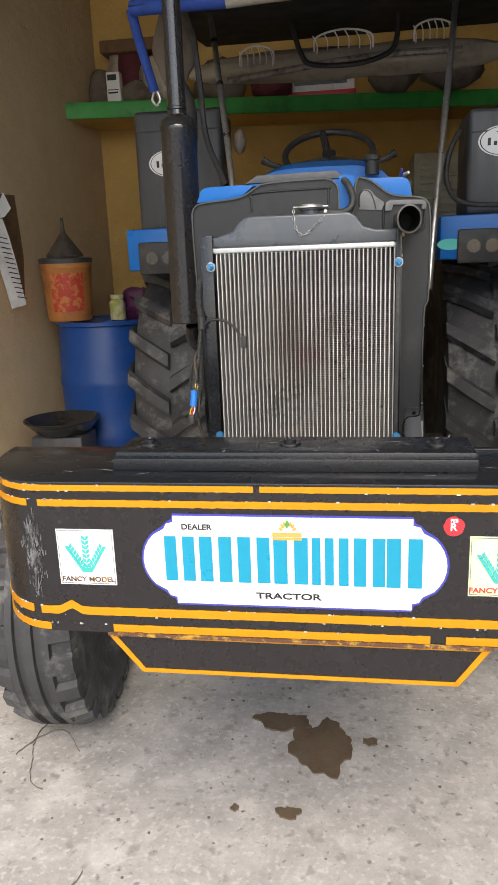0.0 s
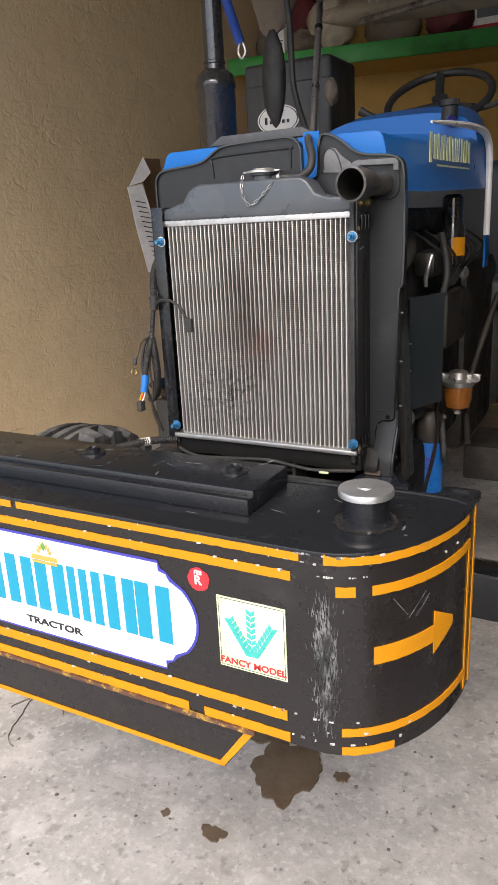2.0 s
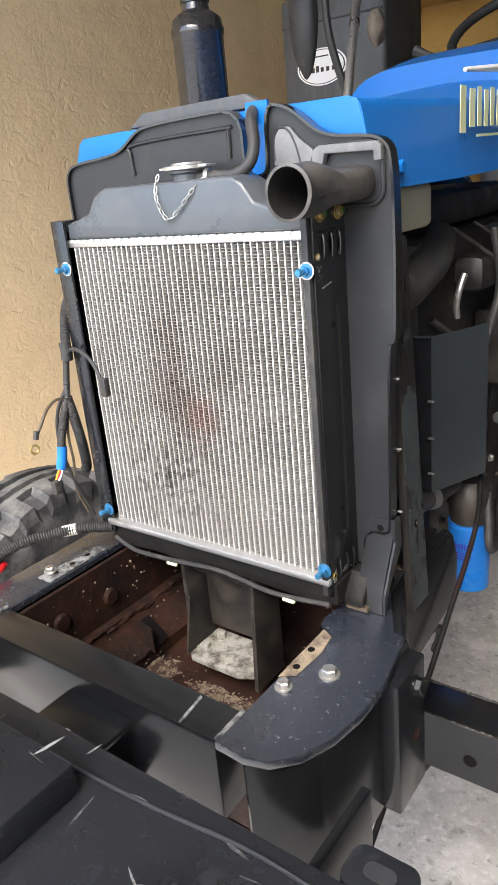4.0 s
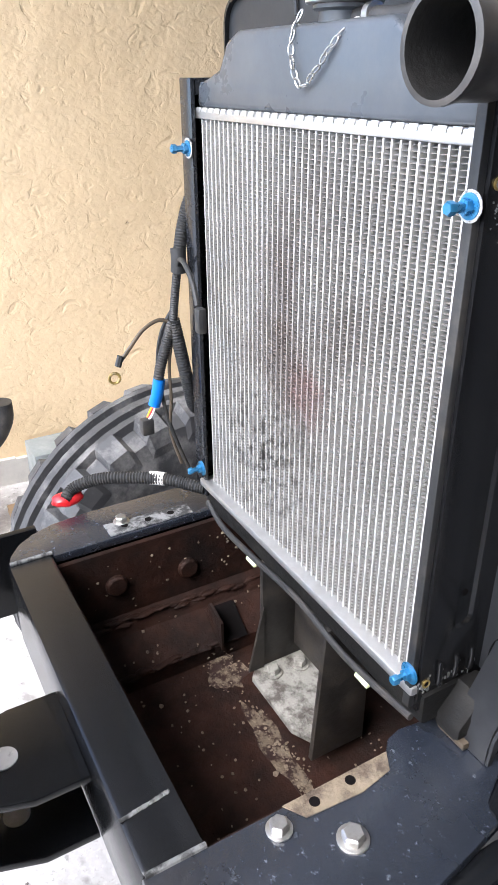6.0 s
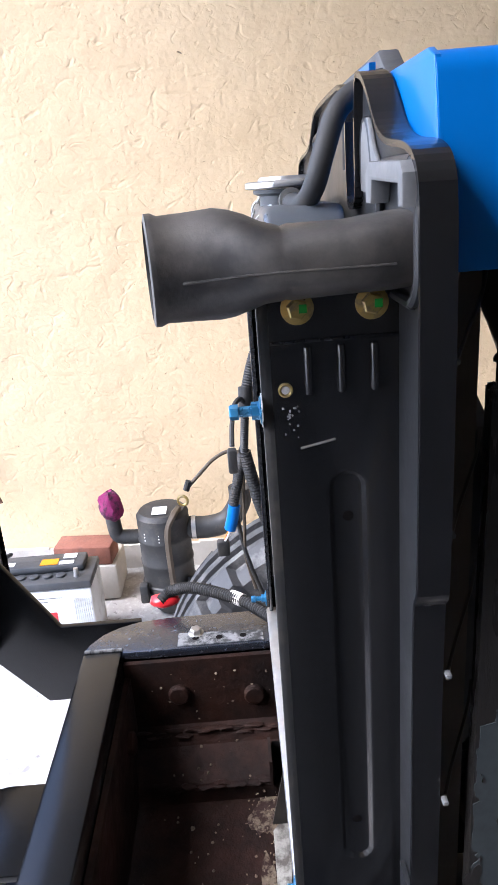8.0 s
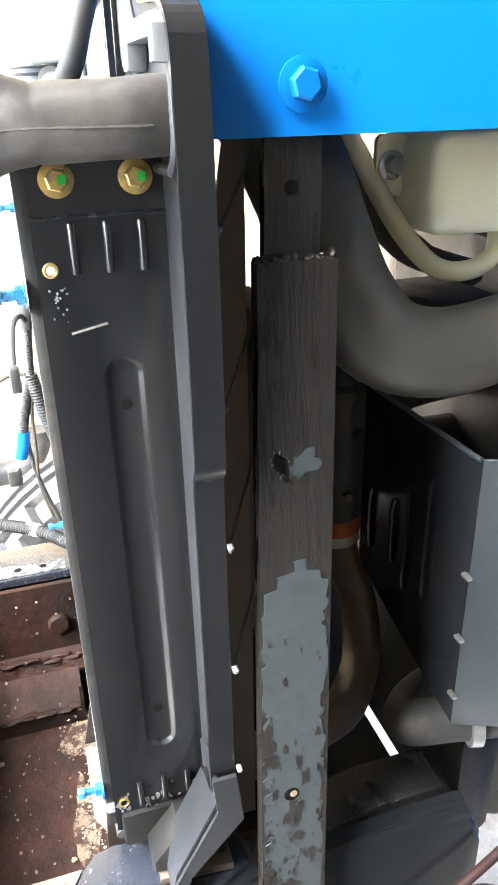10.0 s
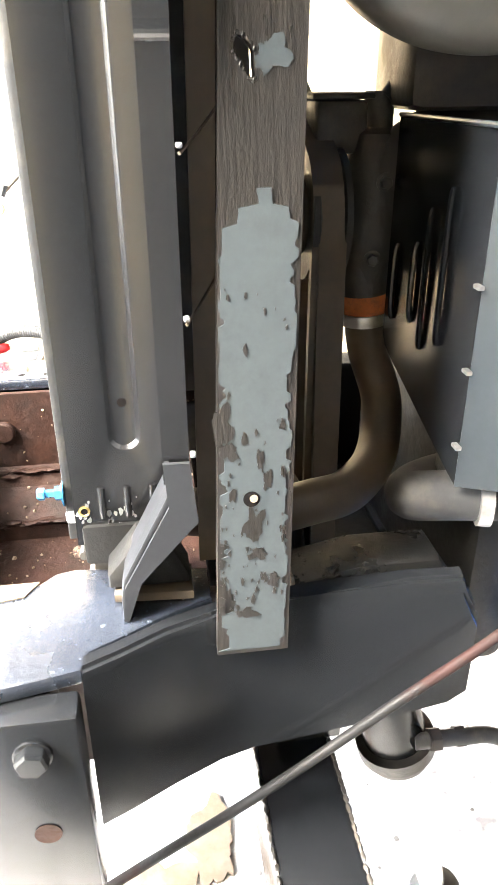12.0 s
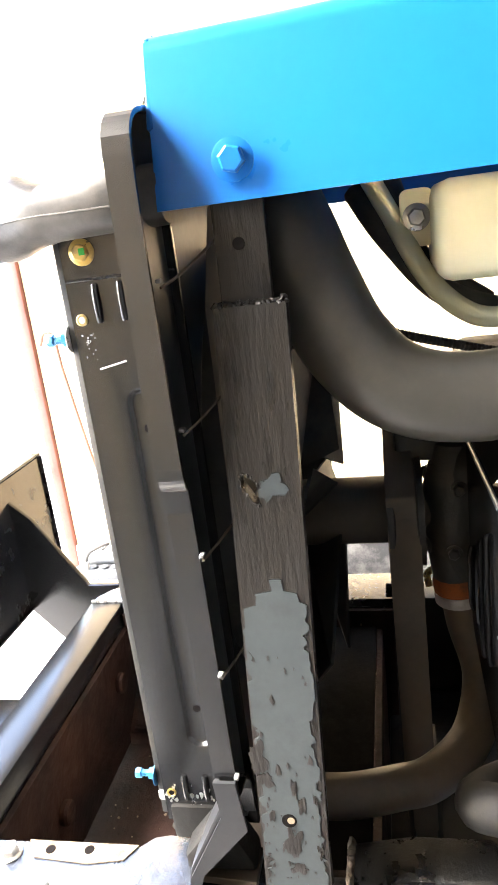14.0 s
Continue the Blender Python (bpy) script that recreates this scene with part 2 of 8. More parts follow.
SCUFF = mat("grey_scuff", (0.20, 0.20, 0.20), 0.75, dirt=(0.03, 0.03, 0.03), dirt_scale=55, dirt_at=(0.44, 0.56), grain=300, vary=0.3, stretch=(1, 1, 0.35))
WHITE = mat("white_vinyl", (0.80, 0.80, 0.79), 0.35, dirt=(0.55, 0.52, 0.46), dirt_scale=22, dirt_at=(0.6, 0.8), amount=0.4, grain=200, vary=0.04, bump=0.02)
PALE = mat("pale_green_vinyl", (0.70, 0.77, 0.44), 0.35, dirt=(0.82, 0.83, 0.74), dirt_scale=9, dirt_at=(0.45, 0.75), amount=0.5, grain=200, vary=0.04, bump=0.02)
CYAN = mat("cyan_vinyl", (0.004, 0.28, 0.43), 0.35, grain=200, vary=0.06, bump=0.02)
TEAL = mat("teal_vinyl", (0.05, 0.46, 0.42), 0.4, grain=200, vary=0.06, bump=0)
NAVY = mat("navy_vinyl", (0.05, 0.05, 0.36), 0.4, grain=200, vary=0.06, bump=0)
RED = mat("red_vinyl", (0.62, 0.03, 0.04), 0.4, grain=200, vary=0.1, bump=0)
INK = mat("black_ink", (0.02, 0.02, 0.02), 0.5, grain=200, vary=0.1, bump=0)
GOLD = mat("gold_print", (0.55, 0.36, 0.07), 0.45, grain=200, vary=0.1, bump=0)
GREEN = mat("green_print", (0.10, 0.30, 0.06), 0.5, grain=200, vary=0.1, bump=0)
SHELFGREEN = mat("green_gloss_paint", (0.02, 0.30, 0.035), 0.45, dirt=(0.02, 0.16, 0.03), dirt_scale=6, grain=80)
WALL = plaster("cream_plaster", (0.67, 0.505, 0.305), (0.57, 0.405, 0.22))
BACKWALL = plaster("ochre_plaster", (0.62, 0.40, 0.12), (0.45, 0.27, 0.09))
# dark tone of the added, unseen walls that hold back bounced light
DIMWALL = mat("unseen_wall_dark", (0.10, 0.094, 0.085), 0.9, dirt=(0.06, 0.055, 0.05), dirt_scale=3, grain=40, bump=0.4, bump_scale=18)
CEIL = mat("grey_ceiling_plaster", (0.34, 0.32, 0.29), 0.9, dirt=(0.24, 0.22, 0.2), dirt_scale=2, grain=30, bump=0.2)
FLOOR = concrete_floor()
OIL = mat("oil_soaked_concrete", (0.12, 0.085, 0.055), 0.5, dirt=(0.15, 0.12, 0.09), dirt_scale=25, dirt_at=(0.45, 0.7), grain=90, vary=0.4, bump=0.2)
# matt near-black for the deck: missing shade put into the colour
DECKSHADE = mat("painted_deck_shade", (0.004, 0.0036, 0.0034), 0.95, dirt=(0.010, 0.009, 0.008), dirt_scale=30, grain=90, vary=0.4, bump=0.4, bump_scale=40, spec=0.05)
CRACK = mat("crack_shadow", (0.15, 0.135, 0.12), 0.95, grain=100)
OLDPAINT = mat("old_grey_paint", (0.036, 0.043, 0.0455), 0.55, spec=0.25, dirt=(0.031, 0.037, 0.039), dirt_scale=25, grain=160, vary=0.15, bump=0.12)
SCRAPED = mat("scraped_dark_bar", (0.0150, 0.0132, 0.0118), 0.33, 0.0, dirt=(0.030, 0.0155, 0.0145), dirt_scale=5, dirt_at=(0.48, 0.7), amount=0.5, grain=260, vary=0.2, bump=0.35, bump_scale=95, spec=0.36, stretch=(1, 1.3, 0.18))
CORE = mat("radiator_tubes", (0.51, 0.50, 0.48), 0.45, 0.25, dirt=(0.42, 0.40, 0.375), dirt_scale=7, dirt_at=(0.45, 0.70), amount=0.8, grain=240, vary=0.2, bump=0.05)
FIN = mat("radiator_fins", (0.21, 0.203, 0.19), 0.55, 0.3, dirt=(0.24, 0.22, 0.20), dirt_scale=7, dirt_at=(0.44, 0.68), amount=0.8, grain=240, vary=0.35, bump=0.05)
for m_ in (CORE, FIN):
    soot(m_, (-0.14, 1.74, 1.16), 0.22, (0.13, 0.10, 0.088), 0.85, 11, 0.27, 0.64)
    soot(m_, (-0.11, 1.74, 1.10), 0.05, (0.30, 0.08, 0.08), 0.35, 30, 0.35, 0.6)
    soot(m_, (-0.19, 1.74, 0.99), 0.15, (0.05, 0.047, 0.044), 0.95, 80, 0.52, 0.62)
    soot(m_, (-0.05, 1.74, 1.05), 0.26, (0.08, 0.075, 0.07), 0.9, 130, 0.64, 0.72)
# near-black that paints in the shade of the core's depth and of holes
DEPTHSHADE = mat("painted_depth_shade", (0.006, 0.005, 0.005), 0.95, grain=100, spec=0.05)
MUFFLER = mat("muffler_enamel", (0.026, 0.025, 0.025), 0.13, 0.2, dirt=(0.09, 0.075, 0.06), dirt_scale=10, dirt_at=(0.55, 0.85), amount=0.35, grain=150, vary=0.2, bump=0.03, spec=0.8)
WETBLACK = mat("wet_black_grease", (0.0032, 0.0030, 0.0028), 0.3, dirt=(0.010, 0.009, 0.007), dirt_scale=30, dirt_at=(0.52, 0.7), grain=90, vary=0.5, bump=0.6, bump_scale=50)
GREASE = mat("greasy_cast_iron", (0.021, 0.019, 0.017), 0.42, 0.2, dirt=(0.060, 0.049, 0.038), dirt_scale=18, dirt_at=(0.45, 0.7), grain=120, vary=0.3, bump=0.35, bump_scale=45)
SHEET = mat("grey_blue_sheet_guard", (0.028, 0.035, 0.040), 0.32, 0.2, dirt=(0.09, 0.10, 0.10), dirt_scale=14, dirt_at=(0.55, 0.95), amount=0.3, grain=150, vary=0.15, bump=0.05, bump_scale=14, spec=0.7, rough_vary=0.04)
MILKY = mat("yellowed_plastic_tank", (0.88, 0.87, 0.64), 0.5, dirt=(0.70, 0.62, 0.38), dirt_scale=6, dirt_at=(0.5, 0.75), amount=0.5, grain=80, vary=0.06, bump=0.05, trans=0.45)
AMBER = mat("amber_fuel_bowl", (0.36, 0.13, 0.025), 0.15, trans=0.35, grain=60, vary=0.1, bump=0.02)
DRUM = mat("blue_drum_plastic", (0.008, 0.062, 0.27), 0.42, dirt=(0.08, 0.12, 0.26), dirt_scale=5, dirt_at=(0.5, 0.75), amount=0.6, grain=80, vary=0.15, bump=0.1)
ORANGE = mat("orange_bucket_plastic", (0.50, 0.20, 0.055), 0.5, dirt=(0.30, 0.14, 0.06), dirt_scale=9, grain=80, vary=0.1)
REDLABEL = mat("red_bucket_label", (0.48, 0.045, 0.025), 0.5, dirt=(0.55, 0.20, 0.06), dirt_scale=25, dirt_at=(0.5, 0.56), grain=80)
TIN = mat("dull_tin", (0.12, 0.105, 0.085), 0.5, 0.5, dirt=(0.05, 0.04, 0.03), dirt_scale=14, grain=120)
PAPER = mat("newsprint", (0.82, 0.80, 0.77), 0.9, dirt=(0.62, 0.58, 0.52), dirt_scale=12, grain=200, vary=0.1, bump=0.1)
CARD = mat("brown_cardboard", (0.20, 0.115, 0.06), 0.9, dirt=(0.12, 0.07, 0.04), dirt_scale=12, grain=120)
BAG1 = mat("grey_brown_bundle", (0.16, 0.13, 0.10), 0.8, dirt=(0.08, 0.06, 0.05), dirt_scale=10, grain=60, bump=0.5, bump_scale=20)
BAG2 = mat("maroon_bundle", (0.13, 0.025, 0.03), 0.7, dirt=(0.05, 0.015, 0.02), dirt_scale=10, grain=60, bump=0.5, bump_scale=20)
BAG3 = mat("purple_carrier_bag", (0.075, 0.012, 0.055), 0.45, dirt=(0.03, 0.01, 0.03), dirt_scale=20, grain=60, bump=0.6, bump_scale=26)
BAG4 = mat("yellow_carrier_bag", (0.42, 0.30, 0.03), 0.5, dirt=(0.22, 0.16, 0.03), dirt_scale=16, grain=60, bump=0.6, bump_scale=26)
PINK = mat("magenta_cloth", (0.20, 0.010, 0.085), 0.85, dirt=(0.03, 0.006, 0.02), dirt_scale=34, dirt_at=(0.45, 0.6), grain=120, bump=0.9, bump_scale=40)
CREAM = mat("cream_upholstery", (0.42, 0.37, 0.28), 0.5, dirt=(0.22, 0.19, 0.15), dirt_scale=6, grain=60, bump=0.4, bump_scale=14)
CANVAS = mat("black_canopy_lining", (0.02, 0.018, 0.017), 0.8, dirt=(0.05, 0.04, 0.035), dirt_scale=12, grain=60)
BLUECLOTH = mat("blue_canopy_cloth", (0.016, 0.06, 0.30), 0.75, dirt=(0.01, 0.03, 0.14), dirt_scale=9, grain=150)
BOXBLACK = mat("black_vinyl_box", (0.050, 0.053, 0.057), 0.42, dirt=(0.09, 0.09, 0.09), dirt_scale=8, grain=120, bump=0.25, bump_scale=25, stretch=(2.5, 1, 0.5))
BATTERY = mat("white_battery_case", (0.74, 0.75, 0.74), 0.4, dirt=(0.5, 0.47, 0.42), dirt_scale=14, dirt_at=(0.5, 0.75), grain=120)
BRICK = mat("red_brick", (0.22, 0.085, 0.055), 0.9, dirt=(0.15, 0.07, 0.05), dirt_scale=20, grain=100, vary=0.3, bump=0.5, bump_scale=60)
FILTERBLUE = mat("blue_filter_can", (0.012, 0.14, 0.48), 0.35, grain=100, vary=0.05, bump=0)
WIREBLUE = mat("blue_insulating_tape", (0.01, 0.17, 0.60), 0.4, grain=200)
WIRERED = mat("red_rubber_boot", (0.60, 0.015, 0.02), 0.4, grain=200)
WIREYEL = mat("yellow_wire", (0.6, 0.42, 0.02), 0.4, grain=200)
JAMB = mat("brown_painted_jamb", (0.16, 0.05, 0.035), 0.6, dirt=(0.10, 0.04, 0.03), dirt_scale=8, grain=60)
SKIRT = mat("cement_skirting", (0.50, 0.47, 0.42), 0.9, dirt=(0.36, 0.33, 0.29), dirt_scale=5, grain=60, bump=0.4, bump_scale=30)
KHAKI = mat("pale_metal_cabinet", (0.42, 0.40, 0.30), 0.6, dirt=(0.30, 0.28, 0.2), dirt_scale=7, grain=80)


# ---- builders ----
def add(bm, pts, faces):
    vs = [bm.verts.new(p) for p in pts]
    for f in faces:
        try:
            bm.faces.new([vs[i] for i in f])
        except ValueError:
            pass
    return vs


def box(bm, x0, x1, y0, y1, z0, z1, bevel=0.0, seg=2):
    b = bmesh.new()
    add(b, [(x, y, z) for z in (z0, z1) for y in (y0, y1) for x in (x0, x1)], [(0, 2, 3, 1), (4, 5, 7, 6), (0, 1, 5, 4), (2, 6, 7, 3), (0, 4, 6, 2), (1, 3, 7, 5)])
    if bevel:
        bmesh.ops.bevel(b, geom=list(b.edges), offset=bevel, segments=seg, affect="EDGES", profile=0.5)
    join(bm, b)
    return bm


def join(bm, b, m=None):
    if m is not None:
        b.transform(m)
    idx = {}
    for v in b.verts:
        idx[v] = bm.verts.new(v.co)
    for f in b.faces:
        try:
            bm.faces.new([idx[v] for v in f.verts])
        except ValueError:
            pass
    b.free()


def frame_of(d):
    d = Vector(d).normalized()
    u = d.orthogonal().normalized()
    return u, d.cross(u)


def lathe(bm, p, axis, prof, seg=24, turn=0.0):
    """Turns a profile of (along, radius) about an axis through p."""
    p, d = Vector(p), Vector(axis).normalized()
    u, w = frame_of(d)
    rings = []
    for a, r in prof:
        rings.append([bm.verts.new(p + d * a + (u * math.cos(turn + 2 * math.pi * k / seg) + w * math.sin(turn + 2 * math.pi * k / seg)) * max(r, 1e-5)) for k in range(seg)])
    for a, b in zip(rings, rings[1:]):
        for k in range(seg):
            bm.faces.new((a[k], a[(k + 1) % seg], b[(k + 1) % seg], b[k]))
    bm.faces.new(rings[0][::-1])
    bm.faces.new(rings[-1])
    return bm


def cyl(bm, p0, p1, r0, r1=None, seg=20):
    d = Vector(p1) - Vector(p0)
    return lathe(bm, p0, d, [(0, r0), (d.length, r0 if r1 is None else r1)], seg)


def smooth_path(pts, n=8):
    P = [Vector(p) for p in pts]
    out = []
    for i in range(len(P) - 1):
        a, b, c, d = P[max(i - 1, 0)], P[i], P[i + 1], P[min(i + 2, len(P) - 1)]
        for k in range(n):
            t = k / n
            out.append(0.5 * (2 * b + (c - a) * t + (2 * a - 5 * b + 4 * c - d) * t * t + (3 * b - a - 3 * c + d) * t ** 3))
    return out + [P[-1]]


def tube(bm, pts, r, seg=12, n=8, ridges=0, depth=0.0, radii=None):
    """A hose along a smooth path; ridges: rings to the metre, for corrugated conduit."""
    P = smooth_path(pts, n)
    if ridges:
        Q, step = [P[0]], 1.0 / (2 * ridges)
        for a, b in zip(P, P[1:]):
            m = max(1, round((b - a).length / step))
            Q += [a.lerp(b, k / m) for k in range(1, m + 1)]
        P = Q
    u = None
    rings = []
    for i, p in enumerate(P):
        d = (P[min(i + 1, len(P) - 1)] - P[max(i - 1, 0)]).normalized()
        u = d.orthogonal().normalized() if u is None else (u - d * u.dot(d)).normalized()
        w = d.cross(u)
        rr = r if radii is None else r * np.interp(i / (len(P) - 1), np.linspace(0, 1, len(radii)), radii)
        rr -= depth * (i % 2) if ridges else 0
        rings.append([bm.verts.new(p + (u * math.cos(2 * math.pi * k / seg) + w * math.sin(2 * math.pi * k / seg)) * rr) for k in range(seg)])
    for a, b in zip(rings, rings[1:]):
        for k in range(seg):
            bm.faces.new((a[k], a[(k + 1) % seg], b[(k + 1) % seg], b[k]))
    bm.faces.new(rings[0][::-1])
    bm.faces.new(rings[-1])
    return bm


def prism(bm, outline, axis, d0, d1, bevel=0.0, seg=2):
    """An outline of pairs, pushed from d0 to d1 along x, y or z; pairs are the other two axes in order."""
    b = bmesh.new()

    def at(a, c, d):
        return {"x": (d, a, c), "y": (a, d, c), "z": (a, c, d)}[axis]
    lo = [b.verts.new(at(a, c, d0)) for a, c in outline]
    hi = [b.verts.new(at(a, c, d1)) for a, c in outline]
    b.faces.new(lo)
    b.faces.new(hi[::-1])
    k = len(outline)
    for i in range(k):
        b.faces.new((lo[i], hi[i], hi[(i + 1) % k], lo[(i + 1) % k]))
    bmesh.ops.recalc_face_normals(b, faces=list(b.faces))
    if bevel:
        caps = [e for e in b.edges if abs({"x": e.verts[0].co.x - e.verts[1].co.x, "y": e.verts[0].co.y - e.verts[1].co.y, "z": e.verts[0].co.z - e.verts[1].co.z}[axis]) < 1e-7]
        bmesh.ops.bevel(b, geom=caps, offset=bevel, segments=seg, affect="EDGES", profile=0.5)
    join(bm, b)
    return bm


def round_rect(x0, x1, z0, z1, r, n=5):
    out = []
    for cx, cz, a0 in ((x1 - r, z1 - r, 0), (x0 + r, z1 - r, 90), (x0 + r, z0 + r, 180), (x1 - r, z0 + r, 270)):
        out += [(cx + r * math.cos(radians(a0 + 90 * k / n)), cz + r * math.sin(radians(a0 + 90 * k / n))) for k in range(n + 1)]
    return out


def hexbolt(bm, p, d, r=0.009, h=0.007, washer=1.7, shank=0.0):
    d = Vector(d).normalized()
    p = Vector(p)
    if washer:
        lathe(bm, p, d, [(0, r * washer), (r * 0.18, r * washer), (r * 0.22, r * washer * 0.94)], 20)
    lathe(bm, p + d * (r * 0.22 + shank), d, [(0, r), (h * 0.8, r), (h, r * 0.82)], 6)
    if shank:
        cyl(bm, p, p + d * (shank + r * 0.3), r * 0.55, seg=12)
    return bm


def blob(bm, c, size, seed, rough=0.25, sub=3):
    b = bmesh.new()
    bmesh.ops.create_icosphere(b, subdivisions=sub, radius=1)
    for v in b.verts:
        f = 1 + rough * noise.noise(v.co * 1.7 + Vector((seed, 0, 0))) + rough * 0.5 * noise.noise(v.co * 4.5 + Vector((0, seed, 0)))
        v.co = Vector(c) + Vector((v.co.x * size[0], v.co.y * size[1], v.co.z * size[2])) * f
    join(bm, b)
    return bm


def root_at(ob):
    p = Vector((0, 0, 0))
    while ob is not None:
        p += ob.location
        ob = ob.parent
    return p


def part(name, bm, material, parent, label="", smooth=True, angle=38):
    """Links a bmesh, built in world places, as one mesh under a thing or a part."""
    if parent is not None:
        bm.transform(Matrix.Translation(-root_at(parent)))
    bmesh.ops.recalc_face_normals(bm, faces=list(bm.faces))
    me = bpy.data.meshes.new(name)
    bm.to_mesh(me)
    bm.free()
    me.materials.append(material)
    if smooth and len(me.polygons):
        me.shade_smooth()
        me.set_sharp_from_angle(angle=radians(angle))
    ob = new(name, me)
    ob.parent = parent
    return tagged(ob, label)


def thing(name, at, label, category, group="", kind=""):
    ob = new(name)
    ob.location = at
    ob.empty_display_size = 0.1
    bpy.context.view_layer.update()
    return tagged(ob, label, category, group, kind)


def solid(name, bm, material, label, category, kind="", group="", smooth=True):
    return tagged(part(name, bm, material, None, label, smooth), "", category, group, kind)


def words(name, text, size, m, material, parent, label="", deep=0.0004):
    """Lettering in the built-in font, centred on m, which carries x along the text and y up it."""
    cu = bpy.data.curves.new(name, "FONT")
    cu.body, cu.size, cu.align_x, cu.align_y, cu.extrude, cu.offset = text, size, "CENTER", "CENTER", deep, size * 0.022
    tmp = bpy.data.objects.new(name, cu)
    scene.collection.objects.link(tmp)
    bpy.context.view_layer.update()
    me = bpy.data.meshes.new_from_object(tmp.evaluated_get(bpy.context.evaluated_depsgraph_get()))
    bpy.data.objects.remove(tmp)
    b = bmesh.new()
    b.from_mesh(me)
    b.transform(m)
    return part(name, b, material, parent, label, smooth=False)

# ---- setting ----
def wall_x(y):
    """The side wall stands a few degrees askew of the tractor."""
    return -2.10 + 0.0706 * (y - 1.5)


BACK, FRONT, RIGHT, TOP = 5.5, 0.5, 2.3, 3.5
b = bmesh.new()
n = 60
for i in range(n + 1):
    for j in range(n + 1):
        b.verts.new((-6 + 12 * i / n, -5 + 11 * j / n, 0.004 * noise.noise(Vector((i * 0.35, j * 0.35, 0))) - 0.004))
b.verts.ensure_lookup_table()
for i in range(n):
    for j in range(n):
        b.faces.new([b.verts[k] for k in (i * (n + 1) + j, (i + 1) * (n + 1) + j, (i + 1) * (n + 1) + j + 1, i * (n + 1) + j + 1)])
edge = {"x": (-6, 6), "y": (-5, 6)}
add(b, [(-900, -900, -0.006), (900, -900, -0.006), (900, -5, -0.006), (-900, -5, -0.006), (-900, 6, -0.006), (900, 6, -0.006), (900, 900, -0.006), (-900, 900, -0.006), (-6, -5, -0.006), (6, -5, -0.006), (6, 6, -0.006), (-6, 6, -0.006)],
    [(0, 1, 2, 9, 8, 3), (3, 8, 11, 4), (9, 2, 5, 10), (4, 11, 10, 5, 6, 7)])
solid("floor", b, FLOOR, "worn grey concrete floor with stains and chips", "floor", "structure")

b = bmesh.new()
x0, x1 = wall_x(FRONT), wall_x(BACK)


def back_y(x, off=0.0):
    """The back wall and its shelf run about ten degrees askew."""
    return 4.845 + 0.178 * (x + 1.85) + off


prism(b, [(x0, FRONT), (x1, BACK), (x1 - 0.25, BACK + 0.2), (x0 - 0.25, FRONT)], "z", -0.02, TOP)
solid("wall_left", b, WALL, "cream hand-trowelled plaster side wall", "wall", "structure", smooth=False)
b = bmesh.new()
prism(b, [(x1 - 0.002, back_y(x1, 0.53)), (RIGHT + 0.25, back_y(RIGHT + 0.25, 0.53)), (RIGHT + 0.25, back_y(RIGHT + 0.25, 0.73)), (x1 - 0.002, back_y(x1, 0.73))], "z", -0.02, TOP - 0.002)
solid("wall_back", b, BACKWALL, "ochre plaster back wall", "wall", "structure", smooth=False)
# unseen right wall, front part: cream, added for bright reflections in the side plates
b = bmesh.new()
box(b, RIGHT, RIGHT + 0.25, FRONT, 1.498, -0.02, TOP)
solid("unseen_wall_right", b, WALL, "unseen cream wall added to reflect in the tractor's side", "wall", "structure", smooth=False)
# unseen right wall, rear part: dark, added to keep right-facing parts dim
b = bmesh.new()
box(b, RIGHT, RIGHT + 0.25, 1.5, back_y(RIGHT, 0.525), -0.02, TOP)
solid("unseen_wall_right", b, DIMWALL, "unseen dark wall added to dim the tractor's side", "wall", "structure", smooth=False)
b = bmesh.new()
prism(b, [(x0 - 0.25, FRONT), (RIGHT + 0.25, FRONT), (RIGHT + 0.25, 6.5), (x1 - 0.25, 6.5)], "z", TOP, TOP + 0.15)
solid("ceiling", b, CEIL, "grey concrete slab ceiling", "ceiling", "structure", smooth=False)
# unseen front wall, added to cut daylight from the right
b = bmesh.new()
box(b, 1.35, RIGHT + 0.25, FRONT - 0.25, FRONT - 0.002, -0.02, TOP + 0.15)
solid("unseen_wall_front", b, DIMWALL, "unseen dark front wall added to narrow the light opening", "wall", "structure", smooth=False)
b = bmesh.new()
box(b, wall_x(FRONT) - 0.25, wall_x(FRONT) + 0.022, FRONT - 0.045, FRONT - 0.003, -0.01, TOP, 0.006)
solid("door_jamb", b, JAMB, "brown painted jamb at the garage opening", "jamb", "structure")
b = bmesh.new()
m = 40
for k in range(m):
    y0, y1 = FRONT + (BACK - FRONT) * k / m, FRONT + (BACK - FRONT) * (k + 1) / m
    z = 0.10 + 0.02 * noise.noise(Vector((k * 0.4, 3, 0)))
    prism(b, [(wall_x(y0) + 0.02, y0), (wall_x(y1) + 0.02, y1), (wall_x(y1) + 0.001, y1), (wall_x(y0) + 0.001, y0)], "z", -0.01, z)
solid("baseboard", b, SKIRT, "rough cement skirting along the wall", "skirting", "structure")
shelf = thing("wall_shelf", (0, BACK, 2.3), "concrete shelf with a bright green painted edge, crowded with goods", "shelf")
b = bmesh.new()
xl, xr = wall_x(4.85) + 0.003, RIGHT - 0.003
prism(b, [(xl, back_y(xl, 0.025)), (xr, back_y(xr, 0.025)), (xr, back_y(xr, 0.526)), (wall_x(5.36) + 0.003, back_y(xl, 0.526))], "z", 2.26, 2.345)
part("slab", b, BACKWALL, shelf, "ochre underside", smooth=False)
b = bmesh.new()
